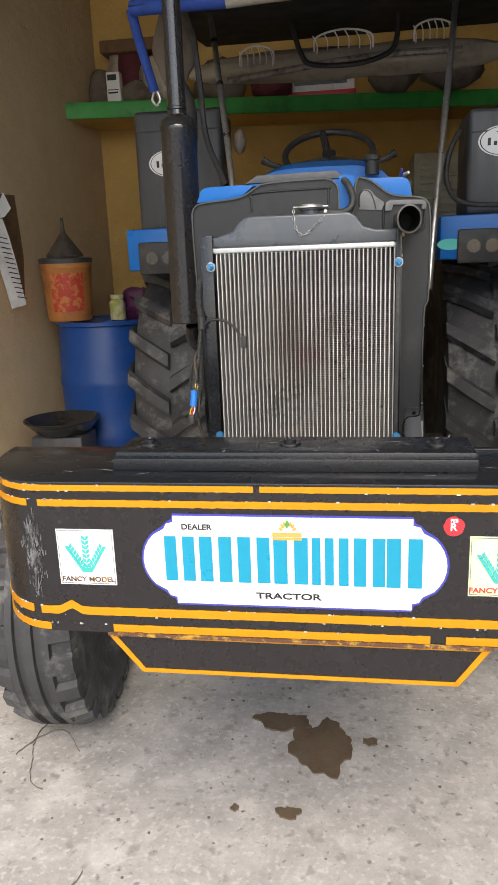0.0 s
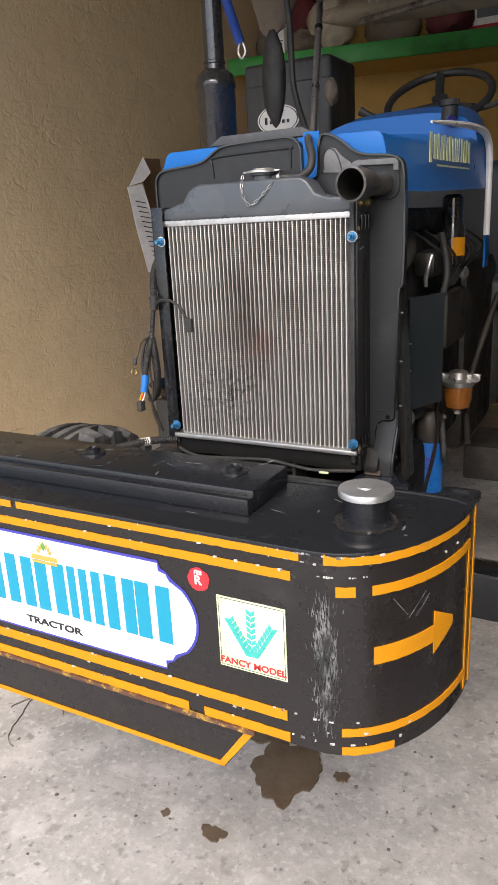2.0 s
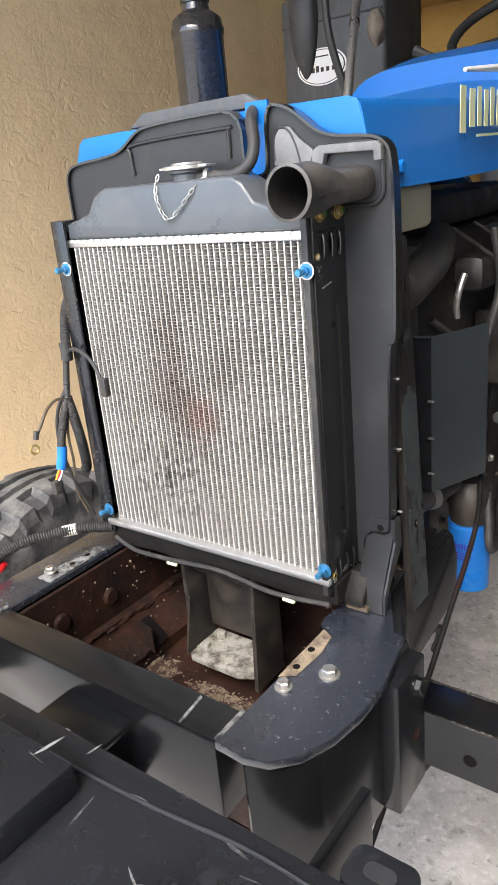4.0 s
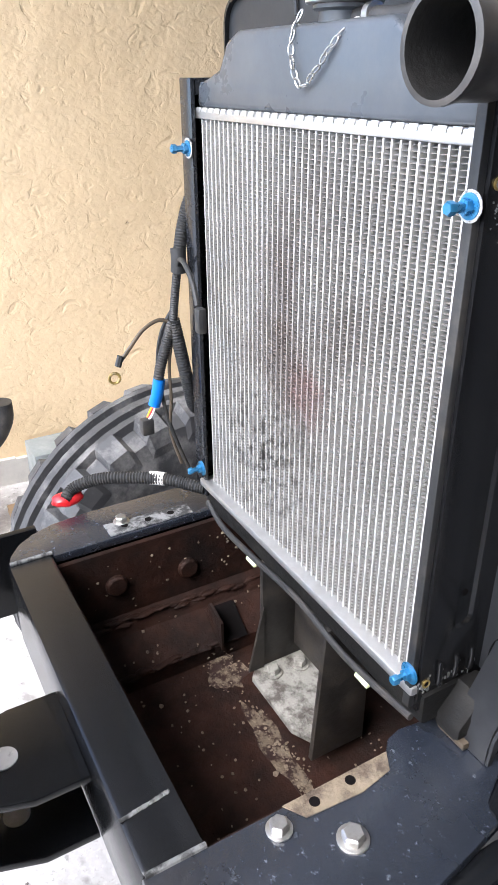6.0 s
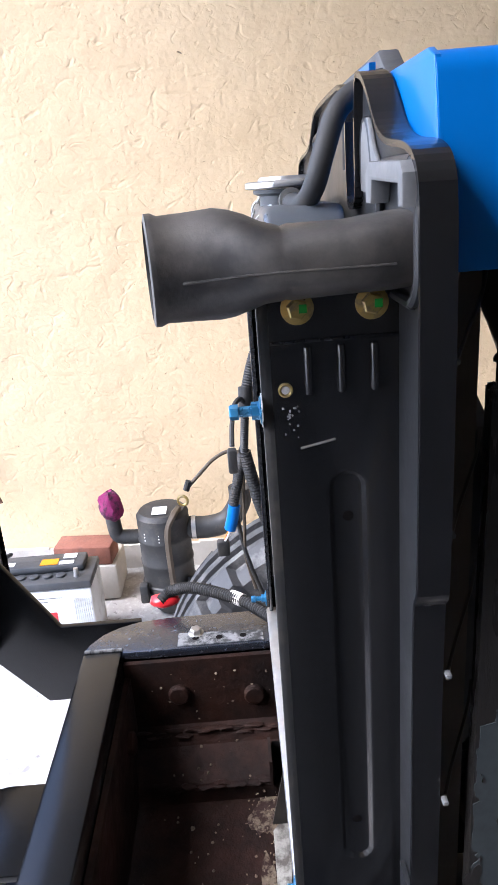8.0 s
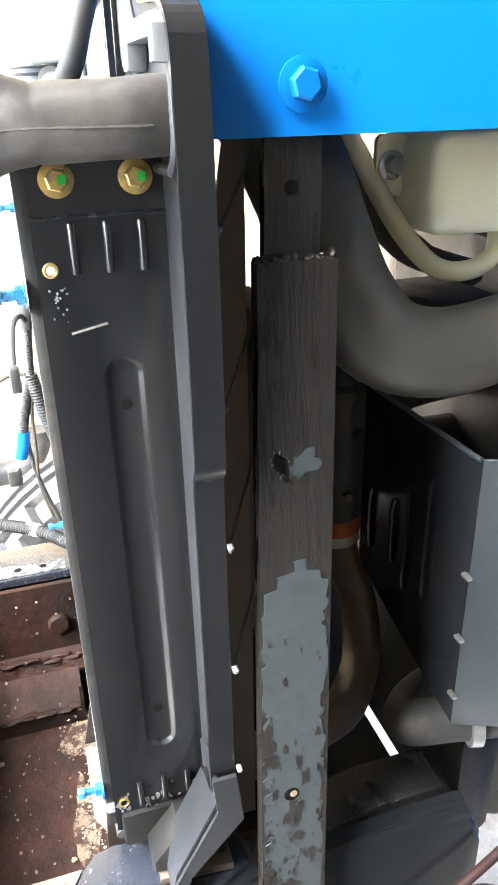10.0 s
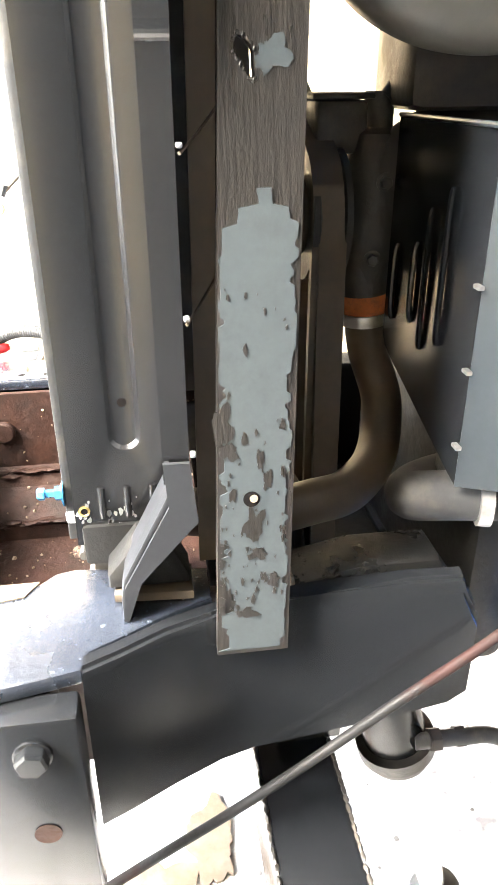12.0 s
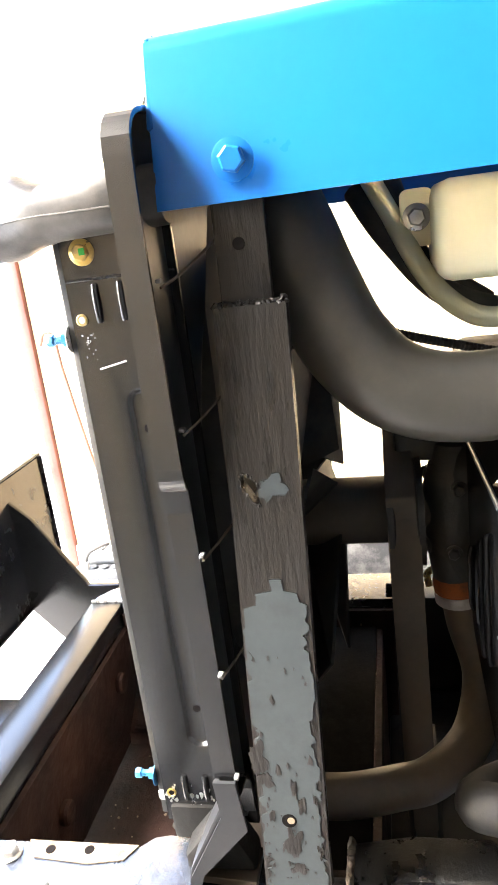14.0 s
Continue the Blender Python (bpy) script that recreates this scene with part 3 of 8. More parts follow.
prism(b, [(xl, back_y(xl)), (xr, back_y(xr)), (xr, back_y(xr, 0.024)), (xl, back_y(xl, 0.024))], "z", 2.255, 2.355, 0.004)
part("edge_band", b, SHELFGREEN, shelf, "green painted front edge")


def patch(cx, cy, r, seed, z, rough=0.5, sx=1.0, sy=1.0, n=48):
    pts = []
    for k in range(n):
        a = 2 * math.pi * k / n
        f = r * (1 + rough * noise.noise(Vector((math.cos(a) * 1.3, math.sin(a) * 1.3, seed))) + rough * 0.5 * noise.noise(Vector((math.cos(a) * 4, math.sin(a) * 4, seed + 5))))
        pts.append((cx + sx * f * math.cos(a), cy + sy * f * math.sin(a)))
    return pts


for cx, cy, r, sx, sy, seed in ((-0.095, 1.755, 0.100, 0.95, 1.05, 3.0), (-0.21, 1.85, 0.062, 1.25, 0.7, 7.0), (-0.165, 1.490, 0.027, 1.1, 0.8, 11.0), (0.046, 1.78, 0.018, 1.2, 0.9, 13.0), (-0.299, 1.494, 0.010, 1, 1, 15.0)):
    b = bmesh.new()
    prism(b, patch(cx, cy, r, seed, 0, sx=sx, sy=sy), "z", -0.012, 0.0012)
    solid("oil_stain", b, OIL, "dark brown oil stain soaked into concrete", "stain", "structure", "oil stains")
random.seed(4)
for x, y, d, length in ((-0.80, 1.50, 2.5, 0.45), (-0.62, 1.28, -0.9, 0.35), (-0.95, 1.62, 1.2, 0.3), (0.9, 1.9, 0.3, 0.6)):
    b = bmesh.new()
    left, right = [], []
    for k in range(24):
        d += random.choice((-1, 1)) * random.uniform(0.1, 0.5) * (1 if k % 2 else -1)
        x, y = x + math.cos(d) * length / 24, y + math.sin(d) * length / 24
        w = random.uniform(0.0001, 0.0007)
        left.append((x - math.sin(d) * w, y + math.cos(d) * w))
        right.append((x + math.sin(d) * w, y - math.cos(d) * w))
    for k in range(23):
        prism(b, [left[k], left[k + 1], right[k + 1], right[k]], "z", -0.012, 0.0010)
    solid("floor_crack", b, CRACK, "thin crack in the concrete floor", "crack", "structure", "floor cracks", smooth=False)
b = bmesh.new()
for k in range(150):
    x, y, r = random.uniform(-1.0, 1.2), random.uniform(0.9, 2.4), random.uniform(0.002, 0.006)
    blob(b, (x, y, 0.0005), (r, r, r * 0.4), k, 0.4, 1)
solid("grit", b, CRACK, "scattered dark grit on concrete", "grit", "stuff")

# ---- the tractor ----
XC = -0.117
tractor = thing("tractor", (XC, 2.9, 0), "blue and black farm tractor, bonnet nose off and radiator bare", "tractor")

# front bumper: a black welded sheet box with rounded ends
XL, XR, EA, EB, YF, YE, YB = -0.511, 0.297, 0.136, 0.205, 1.045, 1.25, 1.262
ZB, ZT = 0.738, 1.004


def bumper_path(n=14):
    pts = [(XL - EA, YB)]
    pts += [(XL - EA * math.cos(math.pi / 2 * k / n), YE - EB * math.sin(math.pi / 2 * k / n)) for k in range(n + 1)]
    pts += [(XL + (XR - XL) * k / 10, YF) for k in range(1, 10)]
    pts += [(XR + EA * math.sin(math.pi / 2 * k / n), YE - EB * math.cos(math.pi / 2 * k / n)) for k in range(n + 1)]
    pts += [(XR + EA, YB)]
    return [Vector(p) for p in pts]


RUN = bumper_path()
LEN = [0.0]
for a, c in zip(RUN, RUN[1:]):
    LEN.append(LEN[-1] + (c - a).length)


def on_bumper(s, out=0.0):
    s = min(max(s, 0), LEN[-1] - 1e-6)
    i = max(k for k in range(len(LEN) - 1) if LEN[k] <= s)
    d = (RUN[i + 1] - RUN[i]).normalized()
    p = RUN[i] + d * (s - LEN[i])
    return p.x + d.y * out, p.y - d.x * out


def s_of_x(x):
    """Arc length on the right half or the flat, by x."""
    best = min(range(2000), key=lambda k: abs(on_bumper(LEN[-1] * k / 2000)[0] - x) + (0 if on_bumper(LEN[-1] * k / 2000)[1] < YE + 0.001 else 1))
    return LEN[-1] * best / 2000


def band(bm, s0, s1, z0, z1, out=0.0015, ragged=0.0, seed=0):
    """A strip that follows the bumper's skin. z0, z1: numbers or functions of s."""
    n = max(2, int((s1 - s0) / 0.008))
    rows = []
    for k in range(n + 1):
        s = s0 + (s1 - s0) * k / n
        za, zb = (z0(s) if callable(z0) else z0), (z1(s) if callable(z1) else z1)
        j = ragged * noise.noise(Vector((s * 90, seed, 0)))
        q = ragged * noise.noise(Vector((s * 90, seed, 7)))
        xi, yi = on_bumper(s, 0.0002)
        xo, yo = on_bumper(s, out)
        rows.append([bm.verts.new((xi, yi, za + j)), bm.verts.new((xo, yo, za + j)), bm.verts.new((xo, yo, zb + q)), bm.verts.new((xi, yi, zb + q))])
    for a, c in zip(rows, rows[1:]):
        for i in range(4):
            bm.faces.new((a[i], c[i], c[(i + 1) % 4], a[(i + 1) % 4]))
    bm.faces.new(rows[0])
    bm.faces.new(rows[-1][::-1])


b = bmesh.new()
inner = [(x + (0.006 if x < XC else -0.006), y + 0.006) for x, y in RUN]
outer = [tuple(p) for p in RUN]
prism(b, outer + [(XR + EA, YB), (XL - EA, YB)][:0] + [(p[0], p[1]) for p in inner[::-1]], "z", ZB, ZT - 0.006)
bumper = part("front_bumper", b, FACE, tractor, "black sheet-steel front bumper with rounded ends and chipped yellow stripes")
b = bmesh.new()
rim = [(on_bumper(LEN[-1] * k / 70, 0.002)) for k in range(71)]
prism(b, rim, "z", ZT - 0.0058, ZT, 0.0018)
part("top_plate", b, BLACK, bumper, "scuffed black top plate")
b = bmesh.new()
prism(b, [(x, y) for x, y in inner], "z", ZB, ZB + 0.004)
part("bottom_plate", b, BLACK, bumper)
b = bmesh.new()
box(b, XL - EA + 0.01, XR + EA - 0.01, YB - 0.004, YB, ZB + 0.004, ZT - 0.007)
part("back_plate", b, BLACK, bumper)

SL, SR, SEND = s_of_x(-0.49), s_of_x(0.285), LEN[-1]
SX = lambda x: SL + (x + 0.49)
stripe_rows = ((0.9885, 1.0015, ((0.05, SL - 0.11), (SL - 0.1, SX(-0.155)), (SX(-0.145), SX(0.283)), (SX(0.312), SEND - 0.04)), 1),
               (0.962, 0.9735, ((0.05, SL - 0.04), (SL - 0.02, SX(0.272))), 2),
               (0.950, 0.962, ((SX(0.325), SX(0.347)), (SX(0.366), SEND - 0.030)), 3),
               (0.770, 0.7845, ((0.05, SL - 0.05), (SL - 0.035, SX(0.02)), (SX(0.02), SX(0.262))), 4),
               (0.7405, 0.7535, ((0.05, SL - 0.02), (SX(-0.40), SX(0.118)), (SX(0.142), SX(0.265))), 5),
               (0.765, 0.776, ((SX(0.33), SEND - 0.034),), 6),
               (0.739, 0.750, ((SX(0.33), SX(0.395)),), 7))
for z0, z1, runs, seed in stripe_rows:
    for s0, s1 in runs:
        b = bmesh.new()
        lift = (lambda s: z0 + 0.012 * max(0, 1 - abs(s - SL - 0.02) / 0.02)) if seed == 4 else z0
        lift2 = (lambda s: z1 + 0.012 * max(0, 1 - abs(s - SL - 0.02) / 0.02)) if seed == 4 else z1
        band(b, s0, s1, lift, lift2, 0.0014, 0.0012, seed)
        part("stripe", b, YELLOW, bumper, "chipped yellow tape stripe", smooth=False)
for s0, s1 in ((SEND - 0.036, SEND - 0.029), (SEND - 0.010, SEND - 0.002)):
    b = bmesh.new()
    band(b, s0, s1, 0.745 if s0 < SEND - 0.02 else 0.742, 0.953 if s0 < SEND - 0.02 else 0.998, 0.0014, 0.0005, 8)
    part("stripe", b, YELLOW, bumper, "upright yellow edge stripe", smooth=False)
# arrow on the rounded end
b = bmesh.new()
band(b, SX(0.368), SX(0.455), lambda s: 0.861 + 0.02 * (s - SX(0.368)), lambda s: 0.8835 + 0.02 * (s - SX(0.368)), 0.0014)
sh = SX(0.4555)
band(b, sh, sh + 0.042, lambda s: 0.846 + 0.55 * (s - sh), lambda s: 0.904 - 0.55 * (s - sh), 0.0014)
part("arrow", b, YELLOW, bumper, "orange-yellow arrow decal", smooth=False)
# maroon hinge edge, chips and scuffs
b = bmesh.new()
band(b, SX(-0.41), SX(0.215), 0.7335, 0.7395, 0.004, 0.001, 12)
part("hinge_edge", b, MAROON, bumper, "worn maroon hinge strip", smooth=False)
random.seed(9)
b = bmesh.new()
for k in range(150):
    s = random.choice((random.uniform(0.1, SEND - 0.06), random.uniform(0.1, SEND - 0.06), random.gauss(SL - 0.05, 0.06), random.gauss(SX(0.30), 0.04)))
    z = random.choice((0.9985, 0.9995, 0.974, 0.9885, 0.7535, 0.7845, 0.769))
    w, h = random.uniform(0.001, 0.006), random.uniform(0.0004, 0.0018)
    band(b, s, s + w, z - h, z + h * 0.6, 0.0019, 0.0012, k)
tagged(part("chipped_paint", b, CHIP, bumper, "flaked pale paint chips", smooth=False), "", "", "", "stuff")
random.seed(15)
for mid, wide, z0, z1, count in ((SX(0.312), 0.0065, 0.752, 0.95, 620), (SL - 0.038, 0.008, 0.79, 0.955, 380)):
    b = bmesh.new()
    for k in range(count):
        s = random.gauss(mid, wide)
        z = random.triangular(z0, z1, z0 + (z1 - z0) * 0.6)
        h, w = random.uniform(0.0015, 0.012), random.uniform(0.0002, 0.0008)
        d = (s - mid) * 0.05
        pts = [(s - w, z), (s + w, z), (s + w * 0.5 + d, min(z + h, z1 + 0.01)), (s - w * 0.5 + d, min(z + h, z1 + 0.01))]
        vs = [b.verts.new((*on_bumper(q, 0.0006 + 0.0002 * (k % 4)), zz)) for q, zz in pts]
        b.faces.new(vs)
        wall_ = [b.verts.new((*on_bumper(q, 0.0001), zz)) for q, zz in pts]
        for q in range(4):
            b.faces.new((vs[q], vs[(q + 1) % 4], wall_[(q + 1) % 4], wall_[q]))
    tagged(part("scuff", b, SCUFF, bumper, "grey scraped streaks", smooth=False), "", "", "", "stuff")
for s0, z0, s1, z1 in ((SX(0.392), 0.940, SX(0.412), 0.914), (SX(0.440), 0.936, SX(0.414), 0.910), (SX(0.446), 0.930, SX(0.425), 0.908)):
    b = bmesh.new()
    band(b, min(s0, s1), max(s0, s1), lambda s: z0 + (z1 - z0) * (s - s0) / (s1 - s0), lambda s: z0 + (z1 - z0) * (s - s0) / (s1 - s0) + 0.0011, 0.0005)
    part("scratch", b, SCUFF, bumper, "pale scratch", smooth=False)

# flap under the bumper
b = bmesh.new()
prism(b, [(-0.413, 0.735), (-0.356, 0.664), (0.165, 0.664), (0.215, 0.735)], "y", 1.048, 1.053)
flap = part("flap", b, FACE, bumper, "black trapezoid flap with a yellow border", smooth=False)
for q in (((-0.411, 0.733), (-0.399, 0.733), (-0.350, 0.671), (-0.356, 0.665)), ((-0.355, 0.665), (-0.350, 0.672), (0.160, 0.672), (0.165, 0.665)), ((0.164, 0.665), (0.158, 0.671), (0.201, 0.733), (0.213, 0.733)), ((-0.30, 0.7285), (-0.30, 0.7335), (0.20, 0.7335), (0.20, 0.7285))):
    b = bmesh.new()
    prism(b, list(q), "y", 1.0465, 1.0478)
    part("border_stripe", b, YELLOW, bumper, smooth=False)

# plaque
def plaque(hw, hh, grow=0.0):
    cx, cz = -0.099, 0.8735
    right = [(0.187, hh + grow), (0.187 + grow, hh * 0.86 + grow), (0.198, hh * 0.82 + grow), (0.203 + grow, hh * 0.70 + grow)]
    for k in range(1, 10):
        a = radians(52 - 104 * k / 10)
        right.append((0.166 + (0.073 + grow) * math.cos(a), (hh * 0.86 + grow) * math.sin(a)))
    right += [(x, -z) for x, z in right[3::-1]]
    full = right + [(-x, -z) for x, z in right]
    return [(cx + x, cz + z) for x, z in full]


b = bmesh.new()
prism(b, plaque(0.239, 0.0755, 0.0035), "y", YF - 0.0012, YF - 0.0004)
part("plaque", b, NAVY, bumper, "white dealer plaque with blue border and cyan shapes", smooth=False)
b = bmesh.new()
prism(b, plaque(0.239, 0.0755), "y", YF - 0.0020, YF - 0.0013)
part("plaque_face", b, WHITE, bumper, "white plaque vinyl", smooth=False)


def front_text(name, text, x, z, size, material, y=YF - 0.0026, label="", sx=1.0):
    return words(name, text, size, pose(x, y, z, 90, 0, 0) @ Matrix.Diagonal((sx, 1, 1, 1)), material, bumper, label)


# eight plain cyan shapes stand for the maker's name
gx = -0.302
for k, (w, gap) in enumerate(((0.049, 0.008), (0.052, 0.010), (0.051, 0.006), (0.054, 0.006), (0.034, 0.008), (0.015, 0.008), (0.048, 0.002), (0.054, 0))):
    z0, z1, t = 0.838 - 0.0003 * k, 0.9145 + 0.0004 * k, 0.0135
    shapes = [[(0, 0), (0.40, 0), (0.40, 1), (0, 1)], [(0.60, 0), (1, 0), (1, 1), (0.60, 1)]] if k != 5 else [[(0, 0), (1, 0), (1, 1), (0, 1)]]
    b = bmesh.new()
    for q in shapes:
        prism(b, [(gx + w * u, z0 + (z1 - z0) * v) for u, v in q], "y", YF - 0.0026, YF - 0.0021)
    part("cyan_mark", b, CYAN, bumper, "plain cyan mark", smooth=False)
    gx += w + gap
front_text("lettering", "DEALER", -0.248, 0.9305, 0.0125, INK, label="small black word DEALER", sx=1.12)
front_text("lettering", "TRACTOR", -0.104, 0.8150, 0.0145, INK, label="small black word TRACTOR", sx=1.55)
b = bmesh.new()
for k in range(7):
    a = radians(20 + 140 * k / 6)
    c, z = -0.103 + 0.011 * math.cos(a), 0.925 + 0.013 * math.sin(a)
    prism(b, [(c + 0.0045 * math.cos(a), z + 0.0075 * math.sin(a)), (c - 0.003 * math.sin(a), z + 0.003 * math.cos(a)), (c - 0.004 * math.cos(a), z - 0.004 * math.sin(a)), (c + 0.003 * math.sin(a), z - 0.003 * math.cos(a))], "y", YF - 0.0026, YF - 0.0021)
part("emblem", b, GOLD, bumper, "gold leaf emblem", smooth=False)
b = bmesh.new()
prism(b, [(-0.1035, 0.931), (-0.099, 0.938), (-0.1035, 0.9455), (-0.108, 0.938)], "y", YF - 0.0031, YF - 0.0027)
part("emblem_leaf", b, GREEN, bumper, smooth=False)
b = bmesh.new()
for z, h in ((0.9205, 0.0035), (0.9135, 0.002)):
    box(b, -0.127, -0.081, YF - 0.0031, YF - 0.0027, z - h, z + h)
part("emblem_bar", b, GOLD, bumper, smooth=False)

# wheat-ear stickers
for x0, x1 in ((-0.484, -0.387), (0.172, 0.264)):
    z0, z1 = 0.8255, 0.923
    b = bmesh.new()
    box(b, x0, x1, YF - 0.0012, YF - 0.0003, z0, z1)
    st = part("sticker", b, WHITE if x0 < 0 else PALE, bumper, "pale sticker with teal wheat ears", smooth=False)
    b = bmesh.new()
    for u0, u1, v0, v1 in ((x0 + .002, x1 - .002, z0 + .002, z0 + .0027), (x0 + .002, x1 - .002, z1 - .0027, z1 - .002), (x0 + .002, x0 + .0027, z0 + .0028, z1 - .0028), (x1 - .0027, x1 - .002, z0 + .0028, z1 - .0028)):
        box(b, u0, u1, YF - 0.0016, YF - 0.0013, v0, v1)
    part("sticker_rule", b, INK, bumper, smooth=False)
    b = bmesh.new()
    cx = (x0 + x1) / 2
    for lean, h in ((0, 0.064), (-0.42, 0.052), (0.42, 0.052)):
        for k in range(8):
            r = 0.004 + (h - 0.004) * k / 7
            for side in (-1, 1):
                px, pz = cx + math.sin(lean) * r * 1.25, z0 + 0.019 + math.cos(lean) * r * 0.93
                a = lean + side * 0.62
                L, W = 0.0108, 0.0028
                dx, dz = math.sin(a), math.cos(a)
                prism(b, [(px, pz), (px + dx * L * .5 - dz * W, pz + dz * L * .5 + dx * W), (px + dx * L, pz + dz * L), (px + dx * L * .5 + dz * W, pz + dz * L * .5 - dx * W)], "y", YF - 0.0019 - 0.00012 * (side + 1) - 0.0003 * (lean > 0) - 0.0006 * (lean < 0) - 0.00004 * k, YF - 0.0014)
    part("wheat_print", b, TEAL, bumper, "teal wheat-ear print", smooth=False)
    front_text("lettering", "FANCY MODEL", cx, z0 + 0.0095, 0.0118, RED if x0 > 0 else MAROON, YF - 0.0018, "small red words FANCY MODEL", 1.12)
b = bmesh.new()
prism(b, patch(0.148, 0.938, 0.0155, 2, 0, 0.12), "y", YF - 0.0012, YF - 0.0004)
part("round_sticker", b, RED, bumper, "torn round red sticker", smooth=False)
front_text("lettering", "R", 0.147, 0.937, 0.017, WHITE, YF - 0.0016, "white letter R")
front_text("lettering", "FEB", 0.148, 0.9475, 0.0075, WHITE, YF - 0.0016)

# raised channel on the bumper's top, with bolts, and the filler cap
b = bmesh.new()
box(b, -0.398, 0.190, 1.118, 1.222, ZT + 0.0005, 1.033, 0.004)
box(b, -0.398, 0.190, 1.102, 1.1175, ZT + 0.0005, 1.026, 0.002)
part("top_channel", b, BLACK, bumper, "raised black steel channel with bolts")
for x in (-0.352, -0.108, 0.134):
    b = bmesh.new()
    lathe(b, (x, 1.172, 1.0331), (0, 0, 1), [(0, 0.019), (0.003, 0.0185), (0.0035, 0.011), (0.009, 0.011), (0.010, 0.006), (0.0075, 0.005)], 20)
    part("stud", b, BLACK, bumper, "greasy black nut and washer")
b = bmesh.new()
lathe(b, (0.328, 1.142, ZT), (0, 0, 1), [(0, 0.036), (0.003, 0.033), (0.006, 0.028), (0.034, 0.0275)], 32)
part("filler_neck", b, BLACK, bumper, "black welded filler neck")
b = bmesh.new()
lathe(b, (0.328, 1.142, ZT + 0.0345), (0, 0, 1), [(0, 0.031), (0.001, 0.033), (0.0065, 0.033), (0.0085, 0.032), (0.0095, 0.029), (0.0098, 0.011), (0.0110, 0.010), (0.0112, 0.002)], 48)
part("filler_cap", b, ALU, bumper, "spun aluminium filler cap")
b = bmesh.new()
prism(b, round_rect(0.386, 0.434, 1.262, 1.296, 0.010), "z", ZT - 0.010, ZT - 0.001, 0.001)
lug_ = part("lug", b, BLACK, bumper, "black slotted lug plate")
b = bmesh.new()
prism(b, round_rect(0.399, 0.421, 1.273, 1.286, 0.006), "z", ZT - 0.0008, ZT - 0.0003)
part("lug_slot", b, GREY, lug_, "worn slot")
b = bmesh.new()
for k in range(110):
    a = 2 * math.pi * k / 110
    r = 0.0335 + random.uniform(-0.002, 0.004)
    blob(b, (0.328 + r * math.cos(a), 1.142 + r * math.sin(a), ZT + 0.001), (0.0035, 0.0035, random.uniform(0.0008, 0.0022)), k, 0.4, 1)
tagged(part("weld_ring", b, GREASE, bumper, "rough weld bead round the neck"), "", "", "", "stuff")
random.seed(77)
b = bmesh.new()
for k in range(60):
    x, y, a = random.uniform(-0.5, 0.38), random.uniform(1.08, 1.25), random.uniform(-0.5, 0.5) + random.choice((0, 1.4))
    on = -0.398 < x < 0.19 and 1.118 < y < 1.222
    if not on and (-0.40 < x < 0.20 and 1.09 < y < 1.23) or (x - 0.328) ** 2 + (y - 1.142) ** 2 < 0.002:
        continue
    z, w, length = (1.0331 if on else ZT + 0.0001), random.uniform(0.0004, 0.0018), random.uniform(0.004, 0.03)
    pts = [(x + u * length * math.cos(a) - v * w * math.sin(a), y + u * length * math.sin(a) + v * w * math.cos(a)) for u, v in ((0, 0.2), (0.3, -1), (0.7, -0.6), (1, 0.1), (0.6, 0.9), (0.25, 0.7))]
    prism(b, pts, "z", z, z + 0.0003)
tagged(part("scratch", b, SCUFF, bumper, "pale scratches and scuffs", smooth=False), "", "", "", "stuff")
b = bmesh.new()
tube(b, [(0.165, 1.235, ZT + 0.001), (0.25, 1.240, ZT + 0.001), (0.33, 1.248, ZT + 0.001), (0.40, 1.245, ZT + 0.001), (0.425, 1.235, ZT + 0.001)], 0.0016, 8)
part("weld_seam", b, GREY, bumper, "rough weld seam")

# plates that carry the bumper
for x in (-0.506, 0.262):
    b = bmesh.new()
    prism(b, [(YB + 0.001, 0.735), (YB + 0.001, 0.955), (1.30, 0.92), (1.387, 0.784), (1.52, 0.784), (1.52, 0.64), (1.345, 0.64)], "x", x, x + 0.012, 0.0015)
    part("carrier_plate", b, CHASSIS, tractor, "black gusset plate carrying the bumper")
for z in (0.700, 0.785):
    b = bmesh.new()
    prism(b, [(-0.150, 1.4545), (-0.028, 1.4545), (-0.028, 1.40), (-0.045, 1.345), (-0.065, 1.335), (-0.115, 1.335), (-0.133, 1.345), (-0.150, 1.40)], "z", z, z + 0.010, 0.0015)
    lug = part("tow_lug", b, CHASSIS, tractor, "black steel tow lug with a pin hole")
    b = bmesh.new()
    lathe(b, (-0.088, 1.385, z + 0.0101), (0, 0, 1), [(0, 0.014), (0.0015, 0.014)], 24)
    part("pin_hole", b, FLOOR, lug, "pale pin hole")

# front support frame: an open steel box
b = bmesh.new()
box(b, -0.36, 0.108, 1.455, 1.513, 0.70, 0.826, 0.006)
frame_ = part("front_frame", b, CHASSIS, tractor, "open black steel box frame, rusty inside")
b = bmesh.new()
prism(b, [(-0.3605, 1.4552), (-0.380, 1.462), (-0.402, 1.478), (-0.418, 1.500), (-0.430, 1.530), (-0.436, 1.58), (-0.434, 1.95), (-0.352, 1.95), (-0.352, 1.5135), (-0.3605, 1.513)], "z", 0.812, 0.826, 0.003)
part("top_flange", b, FLANGE, frame_)
b = bmesh.new()
